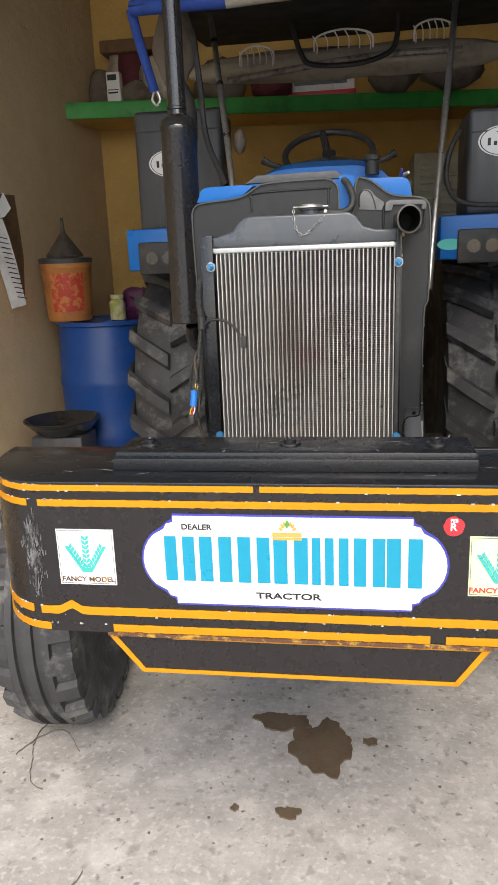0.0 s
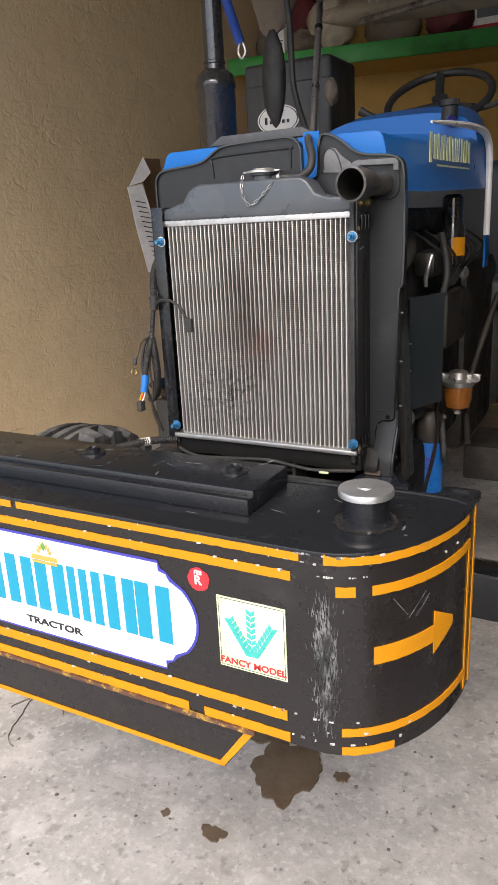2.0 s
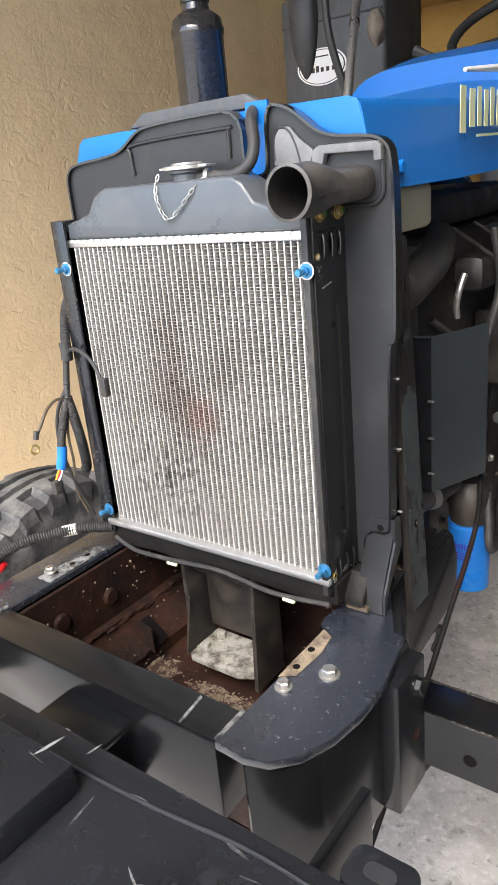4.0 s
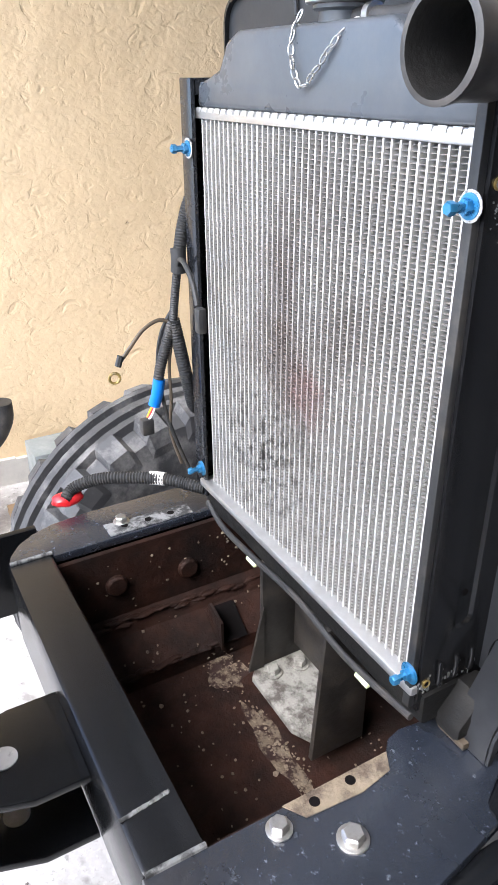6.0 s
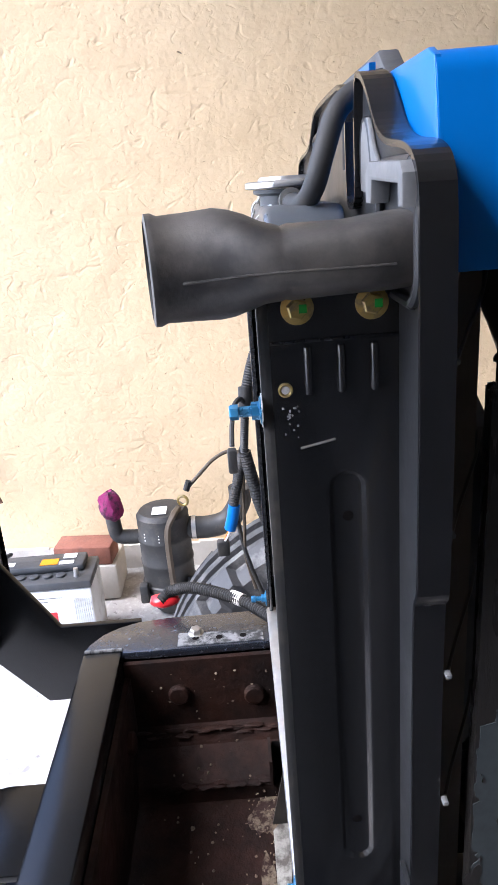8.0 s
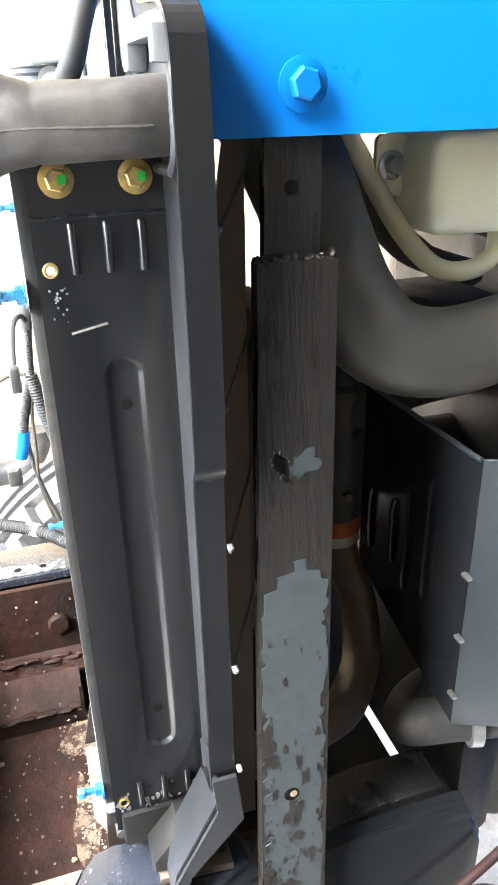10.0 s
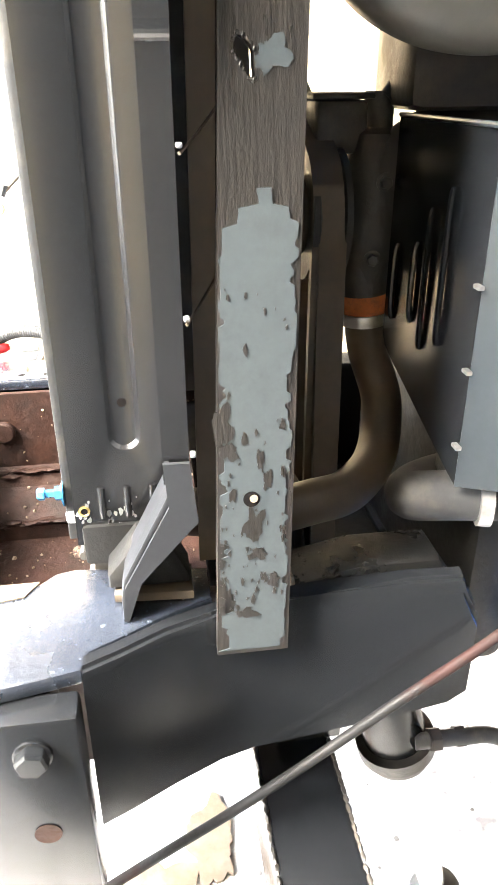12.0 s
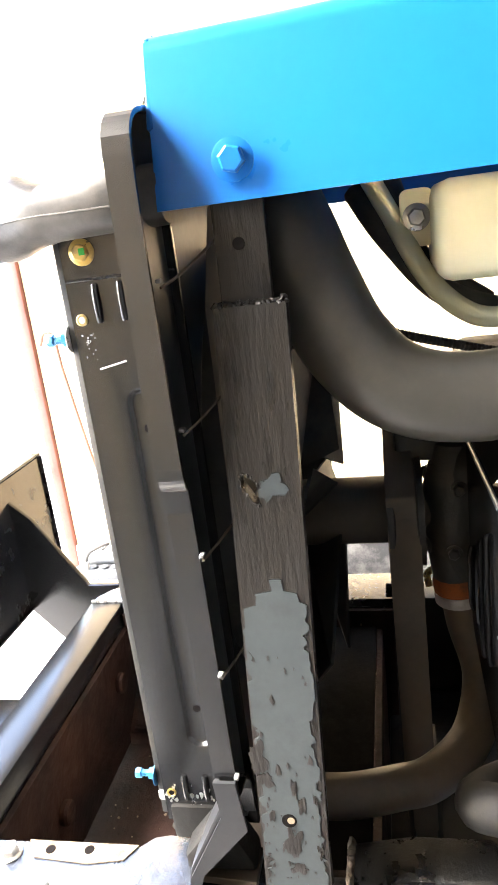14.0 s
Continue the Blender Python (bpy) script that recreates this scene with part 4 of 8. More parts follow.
prism(b, [(0.1085, 1.4552), (0.150, 1.453), (0.180, 1.462), (0.206, 1.488), (0.224, 1.530), (0.233, 1.580), (0.233, 1.640), (0.222, 1.700), (0.214, 1.7395), (0.196, 1.745), (0.180, 1.775), (0.164, 1.802), (0.148, 1.838), (0.108, 1.838), (0.097, 1.752), (0.094, 1.728), (0.098, 1.712), (0.11, 1.700), (0.11, 1.5135), (0.1085, 1.513)], "z", 0.812, 0.826, 0.003)
part("top_flange", b, FLANGE, frame_, "scratched blue-black top flange")
for q in ([(-0.428, 1.532), (-0.400, 1.482), (-0.390, 1.488), (-0.416, 1.536), (-0.422, 1.95), (-0.432, 1.95)], [(0.222, 1.532), (0.205, 1.492), (0.150, 1.456), (0.142, 1.462), (0.196, 1.50), (0.208, 1.535), (0.206, 1.715), (0.216, 1.715)]):
    b = bmesh.new()
    prism(b, q, "z", 0.60, 0.8115, 0.001)
    part("side_web", b, CHASSIS, frame_)
b = bmesh.new()
prism(b, [(-0.351, 0.811), (-0.351, 0.62), (-0.270, 0.62), (-0.272, 0.640), (-0.322, 0.676), (-0.330, 0.690), (-0.341, 0.700), (-0.343, 0.811)], "y", 1.5145, 1.945)
box(b, 0.101, 0.109, 1.515, 1.70, 0.62, 0.811)
box(b, 0.101, 0.109, 1.7005, 1.92, 0.62, 0.80)
box(b, -0.342, 0.100, 1.505 + 0.009, 1.522, 0.625, 0.79)
box(b, -0.342, 0.100, 1.92, 1.928, 0.62, 0.78)
box(b, -0.351, 0.109, 1.515, 1.93, 0.612, 0.6195)
inner_box = part("inner_box", b, RUST, frame_, "rusty brown inside of the frame box", smooth=False)
random.seed(17)
b = bmesh.new()
for k in range(26):
    u = k / 25
    blob(b, (-0.334 + 0.006 * random.random(), 1.53 + 0.38 * u, 0.692 + random.uniform(-0.005, 0.005)), (0.005, 0.014, random.uniform(0.0015, 0.004)), k, 0.35, 2)
    blob(b, (-0.282 + 0.01 * random.random(), 1.54 + 0.20 * u, 0.644 + random.uniform(-0.004, 0.004)), (0.006, 0.012, random.uniform(0.0015, 0.004)), k + 40, 0.35, 2)
tagged(part("rust_scale", b, RUST, inner_box, "lumpy seam of rust scale"), "", "", "", "stuff")
b = bmesh.new()
for k in range(60):
    u = random.random()
    blob(b, (-0.266 + 0.055 * u + random.gauss(0, 0.004), random.gauss(1.708, 0.016), 0.6203 + 0.012 * (1 - u)), (random.uniform(0.0006, 0.0024), random.uniform(0.0006, 0.0024), random.uniform(0.0003, 0.0010)), k, 0.5, 1)
tagged(part("caked_dirt", b, DUST, inner_box, "tan dirt caked round the cut opening"), "", "", "", "stuff")
b = bmesh.new()
for k in range(240):
    r = random.uniform(0.0006, 0.0026) * (1.6 if random.random() < 0.08 else 1)
    w = random.random()
    y = random.uniform(1.53, 1.90)
    z = random.uniform(0.645, 0.79)
    at = (random.uniform(-0.335, 0.095), 1.9195, random.uniform(0.63, 0.775)) if w < 0.2 else ((-0.3425 if z > 0.70 else -0.272 - 0.055 * (z - 0.64) / 0.04, y, z) if w < 0.65 else (random.uniform(-0.26, 0.09), y, 0.6200))
    blob(b, at, (r, r, r), k, 0.5, 1)
tagged(part("fleck", b, DUST, inner_box, "pale flecks on rust"), "", "", "", "stuff")
b = bmesh.new()
prism(b, [(-0.318, 0.676), (-0.262, 0.640), (-0.262, 0.690), (-0.300, 0.700)], "y", 1.7135, 1.7175)
part("opening_tab", b, RUST, inner_box, "upright rusty tab beside the opening", smooth=False)
# the opening is a flat near-black piece, shade put into its colour
b = bmesh.new()
prism(b, [(-0.316, 0.674), (-0.270, 0.642), (-0.268, 0.645), (-0.314, 0.679)], "y", 1.720, 1.760)
part("cut_opening", b, DEPTHSHADE, inner_box, "square opening, its shaded depth painted flat", smooth=False)
for p, d in (((-0.343, 1.59, 0.755), (1, 0, 0)), ((-0.343, 1.70, 0.745), (1, 0, 0)), ((-0.27, 1.5225, 0.735), (0, 1, 0)), ((-0.05, 1.5225, 0.70), (0, 1, 0)), ((0.06, 1.5225, 0.735), (0, 1, 0))):
    b = bmesh.new()
    lathe(b, p, d, [(0, 0.016), (0.006, 0.016), (0.009, 0.013), (0.0095, 0.006)], 20)
    part("rivet_head", b, RUST, inner_box, "rusted bolt head")
b = bmesh.new()
for k in range(60):
    for _ in range(2):
        blob(b, (random.gauss(-0.085, 0.045), random.gauss(1.706, 0.008), 0.6203), (random.uniform(0.0008, 0.003), random.uniform(0.0008, 0.0026), random.uniform(0.0004, 0.0012)), k, 0.5, 1)
    blob(b, (random.uniform(-0.26, 0.09), random.uniform(1.54, 1.91), 0.6205), (random.uniform(0.0006, 0.0024), random.uniform(0.0006, 0.0024), 0.001), k, 0.5, 1)
tagged(part("crumbled_dust", b, DUST, frame_, "pale crumbled dust"), "", "", "", "stuff")
for cx_, cy_, r, sx, sy, seed in ((-0.090, 1.704, 0.05, 1.8, 0.30, 21.0), (-0.240, 1.709, 0.030, 1.2, 0.8, 23.0)):
    b = bmesh.new()
    prism(b, patch(cx_, cy_, r, seed, 0, 0.6, sx, sy), "z", 0.6180, 0.6201)
    part("dust_smear", b, DUSTFILM, inner_box, "thin tan dust smear", smooth=False)
for x, y in ((-0.385, 1.62), (0.127, 1.572), (0.165, 1.621)):
    b = bmesh.new()
    hexbolt(b, (x, y, 0.8262), (0, 0, 1), 0.0088 if x < 0.15 else 0.0105, 0.008, 1.35)
    part("frame_bolt", b, STEEL, frame_, "zinc hex bolt")
for q, holes in (([(-0.388, 1.594), (-0.356, 1.594), (-0.356, 1.72), (-0.380, 1.72)], ((-0.372, 1.62), (-0.370, 1.655), (-0.370, 1.69))), ([(0.1105, 1.585), (0.130, 1.598), (0.134, 1.655), (0.128, 1.69), (0.1105, 1.70)], ((0.121, 1.612), (0.119, 1.652)))):
    b = bmesh.new()
    prism(b, q, "z", 0.8262, 0.8275)
    part("bare_patch", b, SCUFF if q[0][0] < 0 else DUST, frame_, "scraped dusty patch round bolt holes", smooth=False)
    for hx, hy in holes:
        b = bmesh.new()
        lathe(b, (hx, hy, 0.8276), (0, 0, 1), [(0, 0.0050), (0.0004, 0.0050)], 16)
        part("bolt_hole", b, DEPTHSHADE, frame_)
for p0, p1 in (((-0.3605, 1.458, 0.826), (-0.3605, 1.513, 0.826)), ((0.1085, 1.458, 0.826), (0.1085, 1.512, 0.826))):
    b = bmesh.new()
    tube(b, [p0, Vector(p0).lerp(Vector(p1), 0.5), p1], 0.003, 8)
    part("weld_seam", b, SCUFF, frame_, "weld bead")
random.seed(61)
b = bmesh.new()
for k in range(22):
    blob(b, (0.054 - 0.0003 * k, 1.458 + 0.0022 * k, 0.8270), (0.0026, 0.0022, random.uniform(0.0008, 0.0016)), k, 0.5, 1)
tagged(part("weld_seam", b, SCUFF, frame_, "pale worn weld across the frame arm"), "", "", "", "stuff")
b = bmesh.new()
box(b, 0.2165, 0.244, 1.655, 1.738, 0.60, 0.812, 0.004)
blk = part("corner_block", b, CHASSIS, frame_, "black bolted corner block")
b = bmesh.new()
hexbolt(b, (0.2445, 1.705, 0.783), (1, 0, 0), 0.0118, 0.009, 1.15)
part("block_bolt", b, CHASSIS, blk, "large zinc hex bolt")
b = bmesh.new()
lathe(b, (0.2445, 1.705, 0.70), (1, 0, 0), [(0, 0.010), (0.0006, 0.010)], 18)
part("block_hole", b, RUST, blk, "rusty threaded hole")

# right chassis beam behind the frame
b = bmesh.new()
cols = ((1.7405, 0.220, 0.665, 0.8275), (1.765, 0.208, 0.664, 0.8272), (1.80, 0.188, 0.662, 0.8265), (1.84, 0.170, 0.662, 0.824), (1.87, 0.166, 0.668, 0.825), (1.92, 0.165, 0.676, 0.828), (2.00, 0.165, 0.688, 0.834), (2.045, 0.165, 0.694, 0.832), (2.06, 0.165, 0.705, 0.80))
rows_ = [[b.verts.new(p) for p in ((x, y, z0), (x, y, z1 - 0.013), (x - 0.007, y, z1 - 0.002), (x - 0.022, y, z1), (x - 0.022, y, z0))] for y, x, z0, z1 in cols]
for A, B in zip(rows_, rows_[1:]):
    for i in range(5):
        b.faces.new((A[i], B[i], B[(i + 1) % 5], A[(i + 1) % 5]))
b.faces.new(rows_[0])
b.faces.new(rows_[-1][::-1])
bmesh.ops.bevel(b, geom=[e for e in b.edges if abs(e.verts[0].co.y - e.verts[1].co.y) > 0.005], offset=0.003, segments=2, affect="EDGES")
beam = part("chassis_beam", b, CHASSIS, tractor, "glossy black pressed chassis beam")
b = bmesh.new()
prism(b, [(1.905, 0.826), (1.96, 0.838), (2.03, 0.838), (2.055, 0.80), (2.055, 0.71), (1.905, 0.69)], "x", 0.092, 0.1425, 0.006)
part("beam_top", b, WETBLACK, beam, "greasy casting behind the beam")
b = bmesh.new()
for k in range(8):
    blob(b, (0.094 + 0.0062 * k, 1.904, 0.825), (0.006, 0.004, 0.0045), k, 0.4, 2)
part("weld_seam", b, DUST, beam, "dusty weld bead")

b = bmesh.new()
box(b, -0.402, -0.352, 1.932, 2.75, 0.66, 0.826, 0.004)
part("chassis_beam", b, DARKCAST, tractor, "black chassis beam with a dusty top")
b = bmesh.new()
box(b, -0.402, 0.100, 1.930, 2.0855, 0.622, 0.6595, 0.006)
box(b, -0.402, -0.165, 2.0860, 2.45, 0.622, 0.6595, 0.006)
part("cross_member", b, DARKCAST, tractor, "oily black cross member")
# deck kept near-black to paint in the shade behind the radiator
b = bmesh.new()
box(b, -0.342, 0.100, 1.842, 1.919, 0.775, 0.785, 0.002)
part("rear_deck", b, DECKSHADE, tractor, "deck plate behind the radiator, painted near-black for shade")

# radiator supports
b = bmesh.new()
prism(b, [(-0.180, 1.722), (-0.168, 1.712), (-0.070, 1.712), (-0.046, 1.725), (-0.046, 1.80), (-0.180, 1.80)], "z", 0.6605, 0.671, 0.002)
part("radiator_support", b, DUSTPLATE, frame_, "pale dusty steel base plate")
for x in (-0.188, -0.045):
    b = bmesh.new()
    prism(b, [(1.735 if x < -0.1 else 1.722, 0.640), (1.735, 0.842), (1.80, 0.842), (1.80, 0.640)], "x", x, x + 0.008, 0.001)
    if x < -0.1:
        prism(b, [(1.712, 0.672), (1.7345, 0.775), (1.7345, 0.672)], "x", x + 0.0085, x + 0.0125)
    part("support_leg", b, GREASE, frame_, "black support bracket with gusset")
b = bmesh.new()
box(b, -0.179, -0.046, 1.785, 1.793, 0.69, 0.80)
box(b, -0.179, -0.046, 1.755, 1.784, 0.815, 0.823)
part("support_cross", b, GREASE, frame_)
for x, y in ((-0.160, 1.740), (-0.155, 1.780), (-0.066, 1.741)):
    b = bmesh.new()
    hexbolt(b, (x, y, 0.6712), (0, 0, 1), 0.009, 0.009, 1.4)
    part("support_bolt", b, DUSTPLATE, frame_)

# ---- radiator ----
b = bmesh.new()
prism(b, [(-0.338, 1.3627), (-0.338, 1.387), (-0.315, 1.391), (-0.285, 1.400), (-0.268, 1.424), (-0.245, 1.433), (-0.012, 1.433), (0.004, 1.424), (0.020, 1.401), (0.045, 1.393), (0.1035, 1.391), (0.1035, 1.3627)], "y", 1.741, 1.800, 0.006, 3)
rad = part("radiator", b, TANK, tractor, "bare radiator with black top tank and bent dirty fins")
b = bmesh.new()
box(b, -0.342, 0.1035, 1.7385, 1.80, 1.3515, 1.3625, 0.0015)
part("top_header", b, ALU, rad, "silver crimped header strip")
random.seed(3)
for k in range(30):
    b = bmesh.new()
    x = -0.333 + 0.0147 * k
    prism(b, [(x, 1.3585), (x + 0.010, 1.3585), (x + 0.011, 1.3632), (x + 0.002, 1.3632)], "y", 1.7374, 1.7384)
    part("crimp_tab", b, ALU, rad, smooth=False)
b = bmesh.new()
box(b, -0.345, 0.106, 1.727, 1.80, 0.8775, 0.8885, 0.003)
part("bottom_header", b, ALU, rad, "silver bottom strip")
b = bmesh.new()
prism(b, [(-0.35, 0.842), (-0.33, 0.835), (-0.25, 0.84), (-0.16, 0.836), (-0.05, 0.842), (0.06, 0.836), (0.112, 0.842), (0.112, 0.877), (-0.35, 0.877)], "y", 1.739, 1.80, 0.004)
part("bottom_tank", b, DARKCAST, rad, "grimy black bottom tank")
b = bmesh.new()
tube(b, [(-0.34, 1.737, 0.848), (-0.29, 1.735, 0.834), (-0.2, 1.734, 0.838), (-0.1, 1.735, 0.844), (0.0, 1.735, 0.834), (0.1, 1.737, 0.842)], 0.004, 8)
part("drain_cable", b, RUBBER, rad, "thin black cable along the bottom tank")
for x in (-0.215, 0.02):
    b = bmesh.new()
    box(b, x, x + 0.022, 1.729, 1.735, 0.829, 0.8345, 0.002)
    part("cable_clip", b, PALE, rad, "pale clip")
CX0, CX1, CZ0, CZ1 = -0.326, 0.092, 0.8885, 1.3512
# sheet behind tubes and fins: the core's inner shade as plain near-black
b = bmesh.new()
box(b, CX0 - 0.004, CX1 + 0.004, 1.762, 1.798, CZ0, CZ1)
part("core_shade_sheet", b, DEPTHSHADE, rad, smooth=False)
NT = 42
tube_me = None
for k in range(NT):
    x = CX0 + (CX1 - CX0) * k / (NT - 1)
    b = bmesh.new()
    box(b, -0.0011, 0.0011, 1.7405, 1.7615, CZ0, CZ1)
    if tube_me is None:
        ob = part("tube", b, CORE, rad, smooth=False)
        tube_me = ob.data
    else:
        b.free()
        ob = new("tube", tube_me)
        ob.parent = rad
    ob.location.x = x
b = bmesh.new()
pitch = 0.0042
rows_n = int((CZ1 - CZ0) / pitch)
random.seed(12)
for k in range(NT - 1):
    xa = CX0 + (CX1 - CX0) * k / (NT - 1) + 0.0011
    xb = CX0 + (CX1 - CX0) * (k + 1) / (NT - 1) - 0.0011
    for i in range(rows_n):
        z = CZ0 + pitch * (i + 0.4)
        y0 = 1.7422
        t0 = t1 = 0.0
        if noise.noise(Vector((xa * 20, z * 20, 4))) > 0.22 and z < 1.16 and random.random() < 0.6:
            y0 += random.uniform(0.0, 0.005)
            t0, t1 = random.uniform(-0.0018, 0.0018), random.uniform(-0.0018, 0.0018)
        add(b, [(xa, y0, z + t0), (xb, y0, z + 0.0005 + t1), (xb, 1.7615, z + 0.0005), (xa, 1.7615, z), (xa, y0, z + 0.0007 + t0), (xb, y0, z + 0.0012 + t1), (xb, 1.7615, z + 0.0012), (xa, 1.7615, z + 0.0007)],
            [(0, 1, 5, 4), (4, 5, 6, 7), (3, 2, 1, 0)])
tagged(part("fin_pack", b, FIN, rad, "fine slanted fins, dented and sooty", smooth=False), "", "", "", "stuff")
# side plates
b = bmesh.new()
box(b, -0.362, -0.333, 1.731, 1.7365, 0.862, 1.392, 0.0015)
box(b, -0.362, -0.358, 1.737, 1.800, 0.862, 1.392, 0.001)
box(b, -0.3575, -0.333, 1.737, 1.80, 1.375, 1.392, 0.002)
part("side_plate", b, BLACK, rad, "black left side channel")
b = bmesh.new()
SLOT = (1.7650, 1.7925, 0.940, 1.276)
levels = ((0.0, 0.1075), (0.0018, 0.1069), (0.0046, 0.1042), (0.0062, 0.1038))
loops = []
for inset, x in levels:
    r = 0.0135 - inset
    loops.append([b.verts.new((x, y, z)) for y, z in round_rect(SLOT[0] + inset, SLOT[1] - inset, SLOT[2] + inset, SLOT[3] - inset, r, 8)])
for A, B in zip(loops, loops[1:]):
    for k in range(len(A)):
        b.faces.new((A[k], A[(k + 1) % len(A)], B[(k + 1) % len(A)], B[k]))
b.faces.new(loops[-1])
E4 = [b.verts.new((0.1075, y, z)) for y, z in ((1.822, 1.398), (1.7345, 1.398), (1.7345, 0.858), (1.822, 0.858))]
q = len(loops[0]) // 4
for c in range(4):
    L = loops[0][c * q:(c + 1) * q]
    for k in range(q - 1):
        b.faces.new((L[k], L[k + 1], E4[c]))
    b.faces.new((L[-1], loops[0][((c + 1) * q) % len(loops[0])], E4[(c + 1) % 4], E4[c]))
inner4 = [b.verts.new((0.1030, v.co.y, v.co.z)) for v in E4]
for c in range(4):
    b.faces.new((E4[c], E4[(c + 1) % 4], inner4[(c + 1) % 4], inner4[c]))
b.faces.new(inner4)
part("side_plate", b, GLOSS, rad, "glossy black side plate with a sunk slot", angle=25)
b = bmesh.new()
box(b, 0.0945, 0.1035, 1.7278, 1.7355, 0.862, 1.392, 0.001)
part("edge_flange", b, RUBBER, rad, "worn grey front flange")
for y in (1.757, 1.777, 1.797):
    b = bmesh.new()
    tube(b, [(0.1078, y, 1.328), (0.1092, y, 1.336), (0.1092, y, 1.348), (0.1078, y, 1.356)], 0.0026, 10)
    part("pressed_rib", b, GLOSS, rad)
    b = bmesh.new()
    tube(b, [(0.1078, y, 0.884), (0.1092, y, 0.890), (0.1092, y, 0.902), (0.1078, y, 0.910)], 0.0028, 10)
    part("pressed_rib", b, GLOSS, rad)
random.seed(41)
b = bmesh.new()
for k in range(46):
    y, z, f = random.gauss(1.772, 0.016), random.triangular(0.862, 0.905, 0.872), random.uniform(0.0006, 0.0030)
    prism(b, [(y + f * random.uniform(0.3, 1) * math.cos(a), z + 1.6 * f * random.uniform(0.3, 1) * math.sin(a)) for a in (0.3, 1.3, 2.4, 3.4, 4.5, 5.6)], "x", 0.1076, 0.1080)
tagged(part("bare_chips", b, STEEL, rad, "bright scraped chips at the dented foot", smooth=False), "", "", "", "stuff")
b = bmesh.new()
tube(b, [(0.1077, 1.735, 1.360), (0.1077, 1.78, 1.3605), (0.1077, 1.82, 1.360)], 0.0012, 6)
part("fold_line", b, BLACK, rad)
for y, z in ((1.779, 1.2415), (1.779, 0.980)):
    b = bmesh.new()
    lathe(b, (0.1039, y, z), (1, 0, 0), [(0, 0.0036), (0.0005, 0.0034)], 16)
    part("side_hole", b, DEPTHSHADE, rad)
b = bmesh.new()
tube(b, [(0.1077, 1.750, 1.2925), (0.1077, 1.760, 1.2945), (0.1077, 1.772, 1.297)], 0.0008, 6)
part("scratch", b, STEEL, rad, "bright scratch")
for y, z in ((1.752, 1.380), (1.796, 1.380)):
    b = bmesh.new()
    hexbolt(b, (0.1076, y, z), (1, 0, 0), 0.0066, 0.005, 1.5)
    part("side_bolt", b, BRASS, rad, "yellow zinc flange bolt")
    b = bmesh.new()
    box(b, 0.1143, 0.1148, y + 0.0005, y + 0.005, z - 0.002, z + 0.003)
    part("paint_mark", b, SHELFGREEN, rad, "green inspection mark")
for y, z in ((1.7425, 1.331), (1.7425, 0.890)):
    b = bmesh.new()
    lathe(b, (0.1076, y, z), (1, 0, 0), [(0, 0.0046), (0.0012, 0.0046), (0.0016, 0.0036), (0.0004, 0.0026)], 16)
    rivet = part("rivet_nut", b, BRASS, rad, "yellow zinc rivet nut with an open hole")
    b = bmesh.new()
    lathe(b, (0.1082, y, z), (1, 0, 0), [(0, 0.0027), (0.0004, 0.0026)], 12)
    part("hole", b, CHIP if z > 1 else DEPTHSHADE, rivet)
random.seed(53)
b = bmesh.new()
for k in range(16):
    y, z, f = random.gauss(1.7465, 0.0035), random.gauss(1.313, 0.0075), random.uniform(0.0005, 0.0016)
    prism(b, [(y + f * random.uniform(0.4, 1) * math.cos(a), z + f * random.uniform(0.4, 1) * math.sin(a)) for a in (0.3, 1.3, 2.4, 3.4, 4.5, 5.6)], "x", 0.1076, 0.1079)
tagged(part("worn_speck", b, SCUFF, rad, "dull scraped specks under the hole", smooth=False), "", "", "", "stuff")
for x, z in ((-0.338, 1.321), (0.100, 1.317), (-0.336, 0.908), (0.100, 0.904)):
    b = bmesh.new()
    lathe(b, (x, 1.7275, z), (0, -1, 0), [(0, 0.0088), (0.0012, 0.0088), (0.0016, 0.006)], 24)
    lathe(b, (x, 1.7260, z), (0, -1, 0), [(0, 0.0058), (0.005, 0.0058), (0.0052, 0.0035)], 6)
    lathe(b, (x, 1.7210, z), (0, -1, 0), [(0, 0.0034), (0.008, 0.0034), (0.0082, 0.0050), (0.0128, 0.0050), (0.0140, 0.004)], 6)
    bb = part("blue_bolt", b, BLUEBOLT, rad, "blue zinc bolt")
    b = bmesh.new()
    lathe(b, (x, 1.7280, z), (0, -1, 0), [(0, 0.0108), (0.0008, 0.0108)], 24)
    part("washer", b, CHIP if z > 1 else BLUEBOLT, bb, "pale washer")
# cap, chain, overflow hose
b = bmesh.new()
lathe(b, (-0.102, 1.765, 1.430), (0, 0, 1), [(0, 0.021), (0.010, 0.021), (0.012, 0.026), (0.015, 0.026)], 28)
part("filler_neck", b, TANK, rad)
b = bmesh.new()
lathe(b, (-0.102, 1.765, 1.4455), (0, 0, 1), [(0, 0.030), (0.001, 0.0325), (0.005, 0.0325), (0.006, 0.030), (0.0062, 0.022), (0.009, 0.020), (0.0092, 0.004)], 32)
box(b, -0.142, -0.060, 1.753, 1.777, 1.4470, 1.4505, 0.0012)
part("pressure_cap", b, ALU, rad, "silver pressure cap with ears")
P = smooth_path([(-0.140, 1.750, 1.447), (-0.139, 1.7375, 1.420), (-0.131, 1.7360, 1.395), (-0.118, 1.7360, 1.3855), (-0.098, 1.7360, 1.398), (-0.074, 1.739, 1.420), (-0.062, 1.752, 1.434)], 8)
acc, links = 0.0, []
